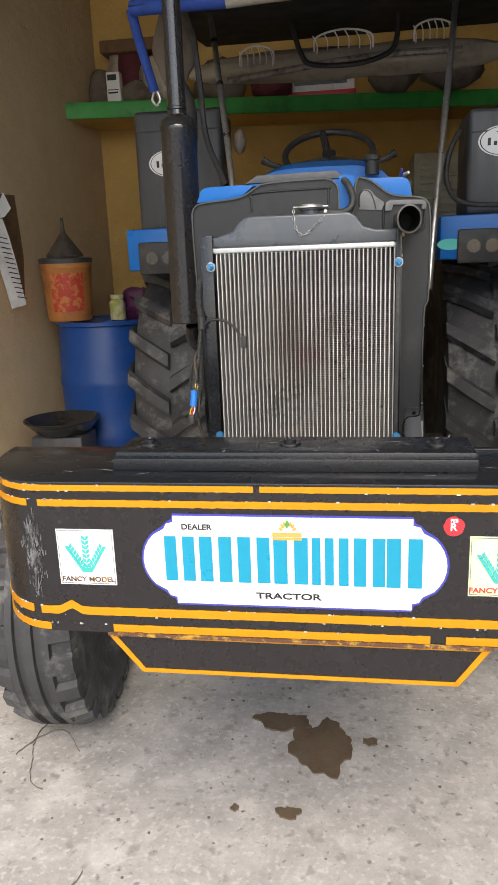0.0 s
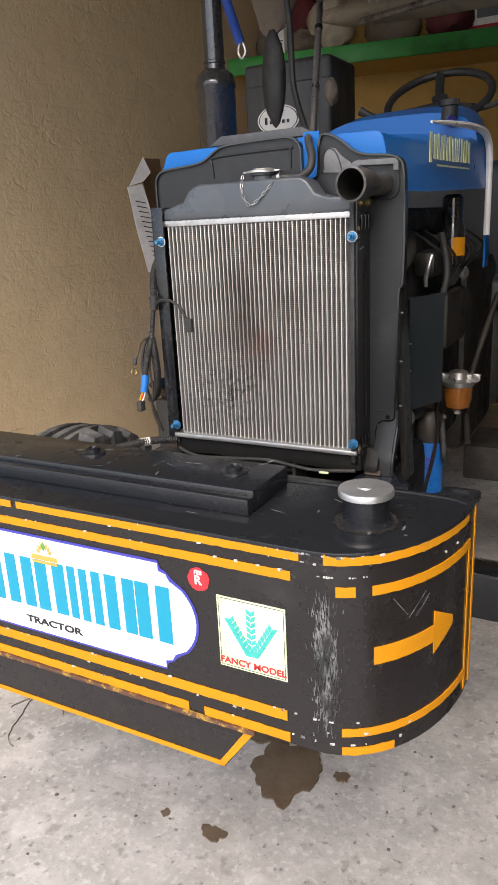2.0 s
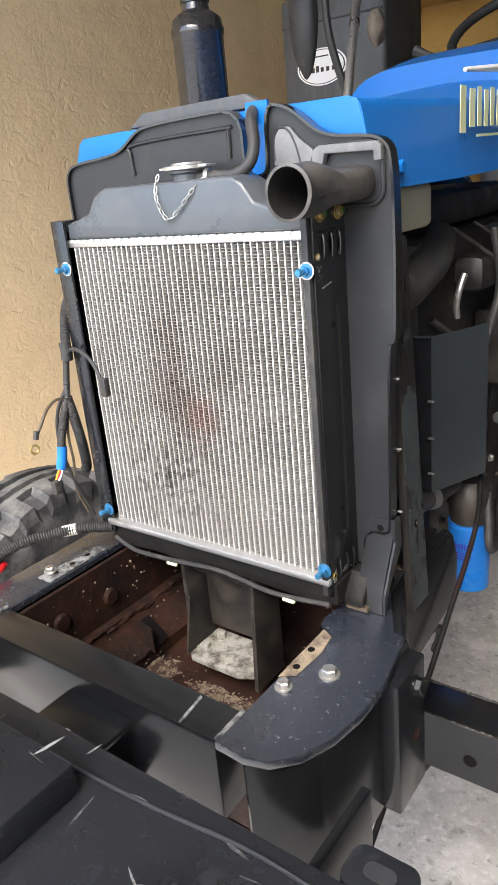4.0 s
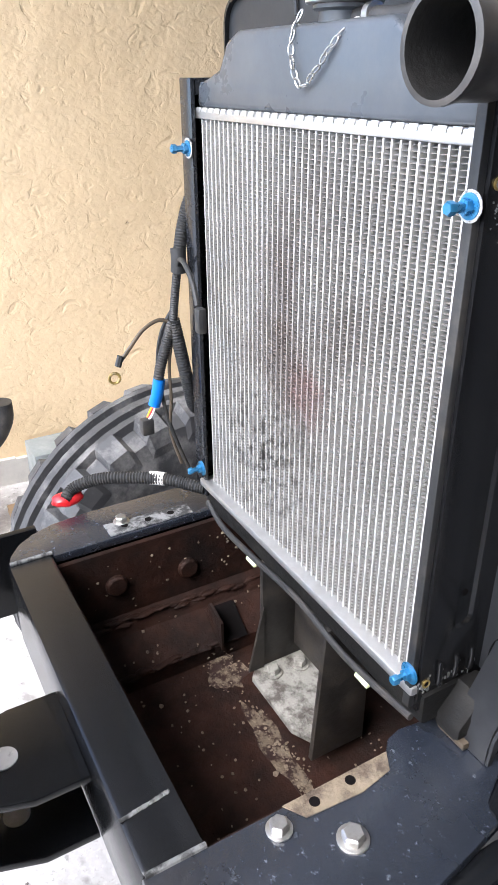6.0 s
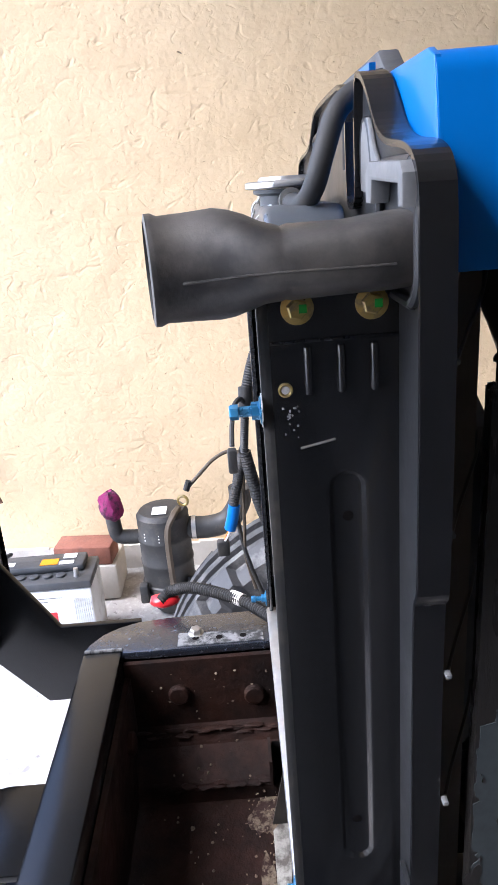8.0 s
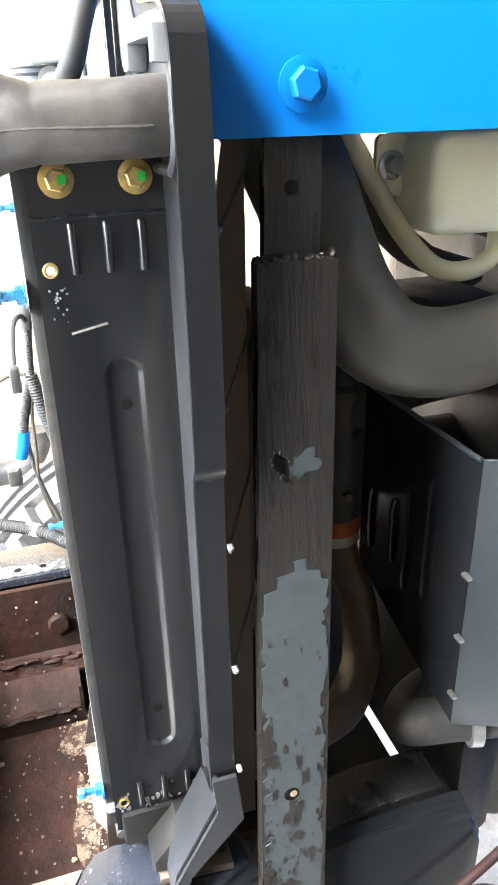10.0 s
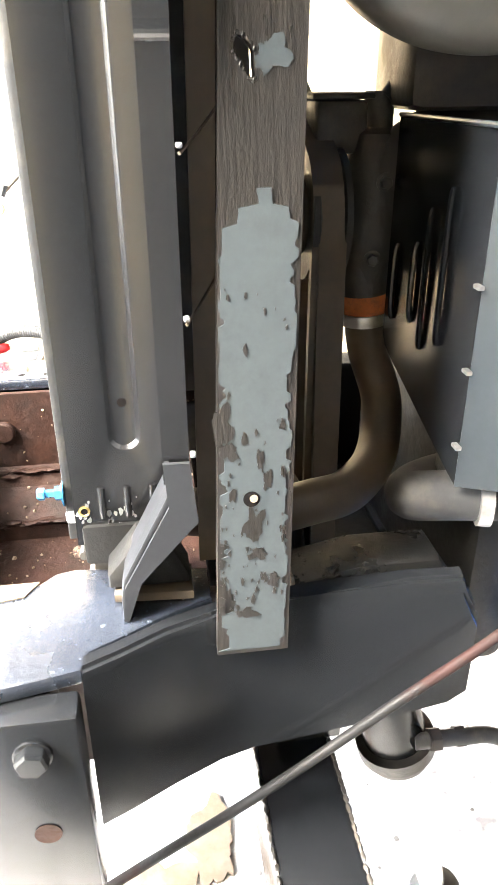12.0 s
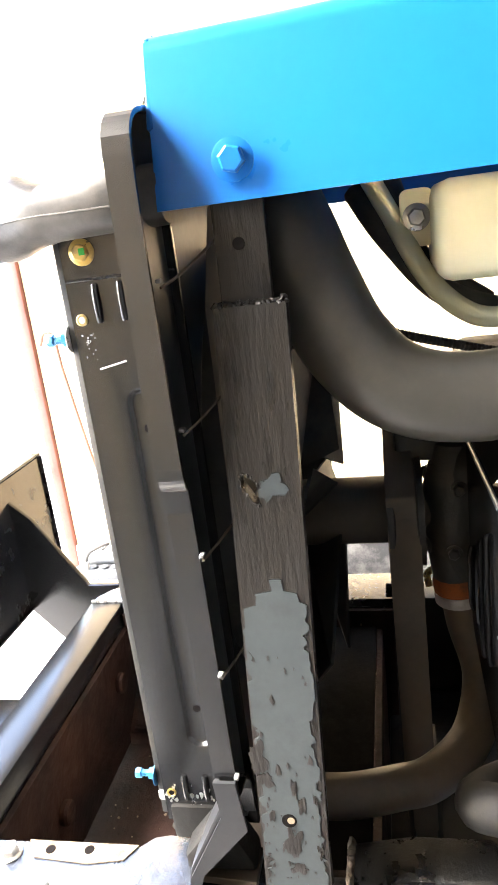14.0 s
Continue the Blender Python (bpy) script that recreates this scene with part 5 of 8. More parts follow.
for a, c in zip(P, P[1:]):
    acc += (c - a).length
    if acc >= 0.0082:
        links.append((c, (c - a).normalized()))
        acc = 0.0
for k, (c, d) in enumerate(links):
    b = bmesh.new()
    u = Vector((0, -1, 0)) if k % 2 else d.cross(Vector((0, -1, 0))).normalized()
    loop = [c + d * 0.0052 * math.cos(a) + u * 0.0026 * math.sin(a) for a in [2 * math.pi * i / 14 for i in range(14)]]
    tube(b, loop + [loop[0]], 0.0008, 6, 2)
    part("chain_link", b, STEEL, rad, "zinc chain link")
b = bmesh.new()
tube(b, [(-0.083, 1.765, 1.4355), (-0.060, 1.768, 1.434), (-0.028, 1.773, 1.434), (-0.008, 1.779, 1.446), (-0.004, 1.786, 1.468), (-0.014, 1.798, 1.494), (-0.024, 1.818, 1.508), (-0.03, 1.838, 1.5125), (-0.03, 1.86, 1.512)], 0.0080, 14)
part("overflow_hose", b, RUBBER, rad, "black overflow hose")
b = bmesh.new()
lathe(b, (-0.070, 1.767, 1.4362), (1, 0, 0), [(0, 0.0095), (0.007, 0.0095)], 18)
part("hose_clip", b, STEEL, rad)

# ---- fan shroud behind the radiator ----
SH = [(-0.386, 0.875), (-0.390, 1.20), (-0.398, 1.44), (-0.392, 1.462), (-0.375, 1.474), (-0.290, 1.479), (-0.262, 1.486), (-0.235, 1.504), (-0.215, 1.512), (-0.120, 1.5155), (-0.036, 1.5155), (-0.035, 1.440), (-0.029, 1.431), (-0.007, 1.431), (-0.001, 1.440), (0.0, 1.5155), (0.030, 1.511), (0.052, 1.497), (0.075, 1.477), (0.100, 1.468), (0.147, 1.465), (0.168, 1.457), (0.178, 1.438), (0.180, 1.33), (0.178, 1.226), (0.175, 1.216), (0.168, 1.210), (0.166, 0.95), (0.160, 0.935), (0.125, 0.935), (0.122, 0.875)]
for _ in range(2):
    SH = [SH[0]] + [q for a, c in zip(SH, SH[1:]) for q in (((a[0] * 3 + c[0]) / 4, (a[1] * 3 + c[1]) / 4), ((a[0] + c[0] * 3) / 4, (a[1] + c[1] * 3) / 4))] + [SH[-1]]
b = bmesh.new()
prism(b, [(x + math.copysign(0.0025, XC - x), z + math.copysign(0.0025, 1.2 - z)) for x, z in SH], "y", 1.812, 1.8155)
shroud = part("fan_shroud", b, GREY, tractor, "dark grey moulded radiator shroud with a rolled rim")
# rim in black, not shroud grey: its side's shade is put into the colour
b = bmesh.new()
cx_, cz_ = XC, 1.2
rim = SH[1:-2]
for (x0, z0), (x1, z1) in zip(rim, rim[1:]):
    d = Vector((x1 - x0, z1 - z0)).normalized()
    nx, nz = d.y * 0.0035, -d.x * 0.0035
    vs = []
    for y in (1.8060, 1.8245):
        vs += [b.verts.new((x0, y, z0)), b.verts.new((x1, y, z1)), b.verts.new((x1 + nx, y, z1 + nz)), b.verts.new((x0 + nx, y, z0 + nz))]
    for f in ((0, 1, 2, 3), (7, 6, 5, 4), (0, 4, 5, 1), (2, 6, 7, 3)):
        b.faces.new([vs[i] for i in f])
part("rim", b, GLOSS, shroud, "rolled outer rim, coloured darker for its shaded side", smooth=False)
b = bmesh.new()
tube(b, [(-0.245, 1.8105, 1.447), (-0.247, 1.8105, 1.475), (-0.235, 1.8105, 1.489), (-0.07, 1.8105, 1.493), (-0.062, 1.8105, 1.49), (-0.062, 1.8105, 1.455)], 0.0028, 8)
part("pressed_line", b, GREY, shroud)
b = bmesh.new()
tube(b, [(0.012, 1.8105, 1.445), (0.012, 1.8105, 1.470), (0.020, 1.8105, 1.483), (0.034, 1.8105, 1.480), (0.044, 1.8105, 1.462), (0.050, 1.8105, 1.44)], 0.0026, 8)
part("pressed_line", b, GREY, shroud)
o = round_rect(0.068, 0.164, 1.384, 1.456, 0.02, 6)
b = bmesh.new()
tube(b, [(x, 1.8095, z) for x, z in o] + [(o[0][0], 1.8095, o[0][1])], 0.0032, 8, 2)
part("duct_surround", b, GREY, shroud, "raised surround where the duct comes through")
# arch and panel beside it: paler than the shroud, light put into colour
b = bmesh.new()
prism(b, [(0.072, 1.434), (0.072, 1.452), (0.082, 1.4575), (0.160, 1.4555), (0.166, 1.450), (0.166, 1.434), (0.156, 1.434), (0.156, 1.445), (0.09, 1.447), (0.086, 1.434)], "y", 1.800, 1.8118, 0.0015)
part("duct_flange", b, PALEGREY, shroud, "moulded arch over the duct, paled as if lit")
b = bmesh.new()
prism(b, [(0.010, 1.440), (0.012, 1.472), (0.022, 1.486), (0.036, 1.484), (0.050, 1.468), (0.068, 1.455), (0.070, 1.436)], "y", 1.8085, 1.8118, 0.0012)
part("moulded_panel", b, PALEGREY, shroud, "shroud moulding, paled as if lit")
b = bmesh.new()
lathe(b, (0.148, 1.8066, 0.945), (0, -1, 0), [(0, 0.0052), (0.0004, 0.005)], 18)
part("leg_hole", b, DEPTHSHADE, shroud)
b = bmesh.new()
prism(b, [(1.8105, 0.960), (1.8115, 0.930), (1.776, 0.862), (1.7725, 0.845), (1.7725, 0.8268), (1.769, 0.8268), (1.769, 0.846), (1.7725, 0.864), (1.8075, 0.932), (1.807, 0.960)], "x", 0.126, 0.1665, 0.0008)
strap = part("foot_strap", b, GREY, shroud, "bent grey foot strap")
b = bmesh.new()
prism(b, [(1.806, 0.960), (1.8085, 0.925), (1.7725, 0.858), (1.7695, 0.8275), (1.7735, 0.8275), (1.785, 0.862), (1.829, 0.912), (1.8245, 0.960)], "x", 0.1668, 0.1702)
part("leg_flange", b, GREY, shroud, "side flange of the leg", smooth=False)
b = bmesh.new()
prism(b, [(1.758, 0.850), (1.758, 0.836), (1.822, 0.836), (1.822, 0.846), (1.806, 0.880), (1.782, 0.880)], "x", 0.108, 0.142, 0.006)
pad = part("rubber_pad", b, DARKCAST, shroud, "perished dusty rubber pad")
b = bmesh.new()
prism(b, [(0.112, 1.762), (0.146, 1.762), (0.150, 1.824), (0.112, 1.824)], "z", 0.8268, 0.8355, 0.002)
part("pad_base", b, BROWNHOSE, pad, "brown dusty pad base")
for z in (1.355, 1.255, 1.16, 1.06, 0.965):
    b = bmesh.new()
    box(b, 0.166, 0.1725, 1.8250, 1.829, z, z + 0.003, 0.001)
    part("rim_clip", b, PALEGREY, shroud, "small grey clip")
b = bmesh.new()
n = 48
loops = [[b.verts.new((XC + 0.215 * f * math.cos(2 * math.pi * k / n), y, 1.14 + 0.225 * f * math.sin(2 * math.pi * k / n))) for k in range(n)] for y, f in ((1.816, 1.0), (1.878, 1.0), (1.878, 1.014), (1.816, 1.014))]
for i in range(4):
    A, B = loops[i], loops[(i + 1) % 4]
    for k in range(n):
        b.faces.new((A[k], A[(k + 1) % n], B[(k + 1) % n], B[k]))
part("fan_ring", b, RUBBER, shroud, "black fan ring")
for k in range(6):
    b = bmesh.new()
    a = 2 * math.pi * k / 6 + 0.3
    u = Vector((math.cos(a), 0, math.sin(a)))
    w = Vector((-math.sin(a), 0, math.cos(a)))
    c = Vector((XC, 1.884, 1.088))
    pts = []
    for r, h, t in ((0.05, 0.018, 0.020), (0.19, 0.040, 0.012)):
        for s in (-1, 1):
            for q in (0, 0.003):
                pts.append(c + u * r + w * h * s + Vector((0, t * s + q, 0)))
    add(b, pts, [(0, 2, 6, 4), (1, 5, 7, 3), (0, 1, 3, 2), (4, 6, 7, 5), (0, 4, 5, 1), (2, 3, 7, 6)])
    part("fan_blade", b, RUBBER, shroud, "black fan blade")

for z in (1.352, 1.252, 1.157, 1.057):
    b = bmesh.new()
    tube(b, [(0.168, 1.827, z), (0.146, 1.838, z + 0.008), (0.115, 1.858, z + 0.028), (0.10, 1.866, z + 0.042)], 0.0011, 6)
    part("web_rib", b, BROWNHOSE, shroud, "dusty web rib")

# air duct that comes forward through the shroud
b = bmesh.new()
secs = ((1.6705, .0290, .0262, .1186, 1.4085), (1.671, .0308, .0278, .1186, 1.4085), (1.6745, .0308, .0278, .1186, 1.4085), (1.678, .0292, .0262, .1186, 1.4085), (1.695, .0296, .0266, .1192, 1.4090), (1.708, .0300, .0272, .1200, 1.4095), (1.716, .0285, .0280, .1212, 1.4095), (1.724, .0252, .0288, .1228, 1.4095), (1.733, .0216, .0295, .1247, 1.4090), (1.742, .0198, .0300, .125, 1.4085), (1.7435, .0190, .0300, .125, 1.4085), (1.747, .0198, .0302, .125, 1.4088), (1.778, .0194, .0310, .125, 1.4095), (1.80, .0204, .0320, .124, 1.4105), (1.828, .0205, .0300, .116, 1.412))
rings = []
for y, hz, hx, cx_, cz_ in secs:
    p = 2.0 + 1.0 * min(1, max(0, (y - 1.70) / 0.06))
    ring = []
    for k in range(36):
        a = 2 * math.pi * k / 36
        c, s = math.cos(a), math.sin(a)
        ring.append(b.verts.new((cx_ + hx * math.copysign(abs(c) ** (2 / p), c), y, cz_ + hz * math.copysign(abs(s) ** (2 / p), s))))
    rings.append(ring)
inn = [[b.verts.new((0.1186 + 0.87 * r * math.cos(2 * math.pi * k / 36), y, 1.4085 + r * math.sin(2 * math.pi * k / 36))) for k in range(36)] for y, r in ((1.6702, 0.0272), (1.674, 0.0256), (1.708, 0.0245), (1.732, 0.0175), (1.80, 0.016))]
for A, B in list(zip(rings, rings[1:])) + [(rings[0], inn[0])]:
    for k in range(36):
        b.faces.new((A[k], A[(k + 1) % 36], B[(k + 1) % 36], B[k]))
b.faces.new(rings[-1])
lining = bmesh.new()
rows_ = [[lining.verts.new((v.co.x, v.co.y + 0.15 * (v.co.x - 0.1252) * min(1, max(0, (1.722 - v.co.y) / 0.03)), v.co.z)) for v in q] for q in inn]
for A, B in zip(rows_, rows_[1:]):
    for k in range(36):
        lining.faces.new((A[k], A[(k + 1) % 36], B[(k + 1) % 36], B[k]))
lining.faces.new(rows_[-1])
bmesh.ops.delete(b, geom=[v for q in inn[1:] for v in q], context="VERTS")
for v in b.verts:
    v.co.y += 0.15 * (v.co.x - 0.1252) * min(1, max(0, (1.722 - v.co.y) / 0.03))
    if v.co.y > 1.695:
        v.co += Vector((0, 0, 0.0011)) * noise.noise(v.co * 60) + Vector((0.0008, 0, 0)) * noise.noise(v.co * 90 + Vector((3, 0, 0)))
duct = part("air_duct", b, DUCT, tractor, "dusty black rubber air duct with an open mouth", angle=60)
b = bmesh.new()
tube(b, [(0.1460, 1.69, 1.4035), (0.1536, 1.735, 1.4065), (0.1554, 1.77, 1.4065), (0.1560, 1.80, 1.4065)], 0.0008, 6)
part("mould_seam", b, DUCT, duct)
part("mouth_lining", lining, DARKCAST, duct, "dark inside of the mouth", angle=60)

# ---- bonnet ----
HX0, HX1, HLEAN = XC - 0.276, 0.150, 0.024


def hood_section(y):
    t = min(1, max(0, (y - 1.83) / 1.0))
    top = np.interp(y, (1.827, 1.95, 2.3, 2.7, 3.05), (1.508, 1.509, 1.520, 1.560, 1.62))
    crown = np.interp(y, (1.83, 2.1, 3.05), (0.004, 0.016, 0.035))
    low = np.interp(y, (1.83, 2.1, 2.85, 3.05), (1.399, 1.400, 1.42, 1.43))
    r = np.interp(y, (1.83, 2.2, 3.05), (0.012, 0.016, 0.045))
    pts = [(HX1, low)]
    for k in range(7):
        a = math.pi / 2 * k / 6
        pts.append((HX1 - r + r * math.cos(a), top - r + r * math.sin(a)))
    for k in range(1, 8):
        u = k / 8
        pts.append((HX1 - r + (HX0 - HX1 + 2 * r) * u, top + crown * math.sin(math.pi * u)))
    for k in range(7):
        a = math.pi / 2 + math.pi / 2 * k / 6
        pts.append((HX0 + r + r * math.cos(a), top - r + r * math.sin(a)))
    pts.append((HX0, low))
    lean = HLEAN * np.interp(y, (1.83, 2.6), (1.0, 0.5))
    return [(x - math.copysign(lean * (z - low) / (top - low) * min(1, abs(x - XC) / 0.2), x - XC), z) for x, z in pts]


b = bmesh.new()
ys = [1.827, 1.9, 2.0, 2.1, 2.25, 2.4, 2.55, 2.7, 2.85]
skins = []
for inset in (0.0, 0.004):
    rows_ = []
    for y in ys:
        sec = hood_section(y)
        rows_.append([b.verts.new((XC + (x - XC) * (1 - inset / 0.283), y, z - inset * (1 if z > 1.45 else 0))) for x, z in sec])
    for A, B in zip(rows_, rows_[1:]):
        for k in range(len(A) - 1):
            b.faces.new((A[k], A[k + 1], B[k + 1], B[k]))
    skins.append(rows_)
for A, B in ((skins[0][0], skins[1][0]), (skins[0][-1], skins[1][-1])):
    for k in range(len(A) - 1):
        b.faces.new((A[k], A[k + 1], B[k + 1], B[k]))
for i in (0, -1):
    for r in range(len(ys) - 1):
        b.faces.new((skins[0][r][i], skins[0][r + 1][i], skins[1][r + 1][i], skins[1][r][i]))
hood = part("bonnet", b, BLUE, tractor, "glossy blue steel bonnet")
# front lip, folded down and forward
for q in ([(HX0 + 0.008, 1.475), (HX0 + 0.020, 1.502), (HX0 + 0.030, 1.509), (-0.27, 1.511), (-0.245, 1.506), (-0.28, 1.478)], [(-0.075, 1.470), (-0.075, 1.512), (0.112, 1.510), (0.124, 1.505), (0.140, 1.450), (0.125, 1.446)]):
    b = bmesh.new()
    prism(b, q, "y", 1.8265, 1.8305, 0.0008)
    for v in b.verts:
        v.co.y -= (1.517 - v.co.z) * 0.02
    part("front_lip", b, BLUE, hood, "lighter folded front lip")
b = bmesh.new()
prism(b, [(-0.265, 1.513), (-0.235, 1.5315), (-0.045, 1.5330), (-0.015, 1.515)], "y", 1.832, 1.848, 0.002)
part("intake_cover", b, BOXBLACK, hood, "flat black cover on the bonnet's nose")
b = bmesh.new()
hexbolt(b, (HX1 + 0.0005, 1.881, 1.424), (1, 0, 0), 0.0088, 0.006, 1.55)
part("bonnet_bolt", b, BLUE, hood, "blue painted bonnet bolt")
# cowl behind, with cap, gauges and tank
b = bmesh.new()
rows_ = []
for y, hw, top, low in ((2.70, 0.255, 1.640, 1.45), (2.80, 0.25, 1.665, 1.45), (2.95, 0.235, 1.688, 1.45), (3.06, 0.21, 1.692, 1.45), (3.12, 0.19, 1.67, 1.45)):
    ring = []
    for k in range(17):
        a = math.pi * k / 16
        ring.append(b.verts.new((XC + hw * math.copysign(abs(math.cos(a)) ** 0.5, math.cos(a)), y, low + (top - low) * math.sin(a) ** 0.45)))
    rows_.append(ring)
for A, B in zip(rows_, rows_[1:]):
    for k in range(16):
        b.faces.new((A[k], A[k + 1], B[k + 1], B[k]))
b.faces.new(rows_[-1])
b.faces.new(rows_[0])
part("cowl", b, BLUE, hood, "rounded blue instrument cowl")
b = bmesh.new()
lathe(b, (0.06, 2.66, 1.60), (0, 0, 1), [(0, 0.024), (0.045, 0.022), (0.046, 0.028), (0.062, 0.028), (0.064, 0.022)], 24)
part("tank_cap", b, RUBBER, hood, "black fuel cap")
b = bmesh.new()
pts = []
for k in range(20):
    a = 2 * math.pi * k / 20
    pts.append((2.35 + 0.055 * math.cos(a), 1.569 + 0.014 * math.sin(a)))
prism(b, pts, "x", HX1 - 0.012, HX1 - 0.008)
part("badge", b, NAVY, hood, "small oval badge", smooth=False)
b = bmesh.new()
gy = 2.09
for k, w in enumerate((0.064, 0.05, 0.05, 0.053, 0.036, 0.018, 0.05, 0.055)):
    z0 = 1.470 + 0.001 * k
    prism(b, [(gy, z0 - (0.008 if k == 0 else 0)), (gy + w * 0.36, z0 - (0.008 if k == 0 else 0)), (gy + w * 0.36, z0 + 0.056), (gy, z0 + 0.056)], "x", HX1 + 0.0004, HX1 + 0.0012)
    if k != 5:
        prism(b, [(gy + w * 0.6, z0), (gy + w * 0.96, z0), (gy + w * 0.96, z0 + 0.053), (gy + w * 0.6, z0 + 0.053)], "x", HX1 + 0.0004, HX1 + 0.0012)
    gy += w + 0.008
prism(b, [(2.16, 1.456), (2.52, 1.462), (2.52, 1.466), (2.16, 1.460)], "x", HX1 + 0.0004, HX1 + 0.0012)
part("side_decal", b, PALE, hood, "pale faded decal marks", smooth=False)
b = bmesh.new()
tube(b, [(HX1 - 0.004, 2.12, 1.548), (HX1 - 0.002, 2.4, 1.566), (HX1, 2.62, 1.575), (HX1 + 0.004, 2.72, 1.565), (HX1 + 0.006, 2.77, 1.53), (HX1 + 0.006, 2.785, 1.45), (HX1 + 0.006, 2.785, 1.28)], 0.010, 8, radii=[0.3, 0.8, 1, 1.1, 1.1, 1, 1])
part("white_trim", b, WHITE, hood, "white trim line sweeping down")
b = bmesh.new()
box(b, HX1 - 0.004, HX1 + 0.003, 2.795, 2.86, 1.18, 1.44, 0.003)
part("rear_panel", b, BLUE, hood, "blue rear side panel")
b = bmesh.new()
box(b, -0.036, -0.001, 1.8175, 1.822, 1.425, 1.52)
part("slot_backing", b, BLUE, hood, "blue steel behind the slot")

# upright bar beside the engine
def bar_edges(z):
    return np.interp(z, (0.797, 1.333), (1.8385, 1.8545)), np.interp(z, (0.797, 1.333), (1.8935, 1.9045))


def bar_with_slot(bm, z0, z1, cy, cz, hole, half, x0, x1):
    """A flat bar with one hole cut right through it: plain below and above, a fan of faces round the hole."""
    corners = [(bar_edges(z)[i], z) for z, i in ((cz - half, 0), (cz - half, 1), (cz + half, 1), (cz + half, 0))]
    marks = sorted([(math.atan2(z - cz, y - cy), (y, z), None) for y, z in corners] + [(math.atan2(z - cz, y - cy), None, (y, z)) for y, z in hole], key=lambda e: e[0])

    def out(a):
        for (ya, za), (yb, zb) in zip(corners, corners[1:] + corners[:1]):
            d, e = (math.cos(a), math.sin(a)), (yb - ya, zb - za)
            det = d[0] * -e[1] + e[0] * d[1]
            if abs(det) < 1e-12:
                continue
            r, s_ = ((ya - cy) * -e[1] + e[0] * (za - cz)) / det, (d[0] * (za - cz) - d[1] * (ya - cy)) / det
            if r > 0 and -1e-6 <= s_ <= 1 + 1e-6:
                return (cy + r * d[0], cz + r * d[1])
    hs = sorted((math.atan2(z - cz, y - cy), y, z) for y, z in hole)
    ring = []
    for a, o, h in marks:
        o = o or out(a)
        if h is None:
            rr = np.interp(a, [e[0] for e in hs], [math.hypot(e[1] - cy, e[2] - cz) for e in hs])
            h = (cy + rr * math.cos(a), cz + rr * math.sin(a))
        ring.append((o, h))
    lay = [[(bm.verts.new((x, *o)), bm.verts.new((x, *h))) for o, h in ring] for x in (x1, x0)]
    k = len(ring)
    for i in range(k):
        j = (i + 1) % k
        F, B = lay
        bm.faces.new((F[i][0], F[j][0], F[j][1], F[i][1]))
        bm.faces.new((B[i][0], B[i][1], B[j][1], B[j][0]))
        bm.faces.new((F[i][1], F[j][1], B[j][1], B[i][1]))
        bm.faces.new((F[i][0], B[i][0], B[j][0], F[j][0]))
    for a, c in ((z0, cz - half), (cz + half, z1)):
        prism(bm, [(bar_edges(a)[0], a), (bar_edges(a)[1], a), (bar_edges(c)[1], c), (bar_edges(c)[0], c)], "x", x0, x1)


def leaned(b):
    """The bar leans inwards as it rises."""
    for v in b.verts:
        v.co.x += 0.0005 - 0.063 * (v.co.z - 1.06)
    return b


b = bmesh.new()
slot = [(1.8665 + 0.0046 * math.cos(a) * (1 + 0.25 * math.sin(3 * a)) - 0.0035 * math.sin(a), 1.2055 + 0.0105 * math.sin(a)) for a in [2 * math.pi * k / 24 + 0.05 for k in range(24)]]
bar_with_slot(b, 0.797, 1.333, 1.8665, 1.2055, slot, 0.02, 0.154, 0.166)
bar = part("support_bar", leaned(b), SCRAPED, tractor, "flat steel bar with flaking grey paint")
b = bmesh.new()
prism(b, [(1.860, 1.320), (1.895, 1.320), (1.896, 1.404), (1.861, 1.404)], "x", 0.136, 0.1445, 0.0012)
part("bar_top", b, SCRAPED, bar, "narrow bar welded on")
random.seed(21)
b = bmesh.new()
for k in range(15):
    blob(b, (0.1615, 1.8565 + 0.0033 * k, 1.3335 + 0.0022 * noise.noise(Vector((k * 0.9, 2, 0)))), (0.0042, random.uniform(0.003, 0.005), random.uniform(0.0022, 0.0040)), k, 0.55, 2)
tagged(part("weld_bead", leaned(b), SCRAPED, bar, "lumpy weld bead"), "", "", "", "stuff")


def bar_patch(pts, out=0.0006):
    b = bmesh.new()
    prism(b, pts, "x", 0.1662, 0.1662 + out)
    return leaned(b)


def ragged_column(z0, z1, seed, n=110):
    rnd = random.Random(seed)
    L, R, a, c = [], [], 0.02, 0.12
    for k in range(n + 1):
        z = z0 + (z1 - z0) * k / n
        edge0, edge1 = bar_edges(z)
        w = edge1 - edge0
        if rnd.random() < 0.45:
            a = 0.35 * a + 0.65 * max(0.005, min(0.32, rnd.gauss(0.03 if z > 1.0 else 0.06, 0.06 if z > 1.0 else 0.11)))
        if rnd.random() < 0.45:
            c = 0.4 * c + 0.6 * max(0.01, min(0.4, rnd.gauss(0.09 if z > 0.98 else 0.06, 0.07)))
        stepped = 0.46 if z > 1.128 else (0.24 if z > 1.116 else 0.0)
        L.append((edge0 + w * max(a, stepped + 0.3 * (a - 0.05)), z))
        R.append((edge1 - w * max(c, (0.36 if z > 1.128 else (0.17 if z > 1.119 else 0.0)) + 0.3 * (c - 0.1)), z))
    return L + R[::-1]


part("old_paint", bar_patch(ragged_column(0.801, 1.137, 2, 150)), OLDPAINT, bar, "blotch of old grey paint", smooth=False)
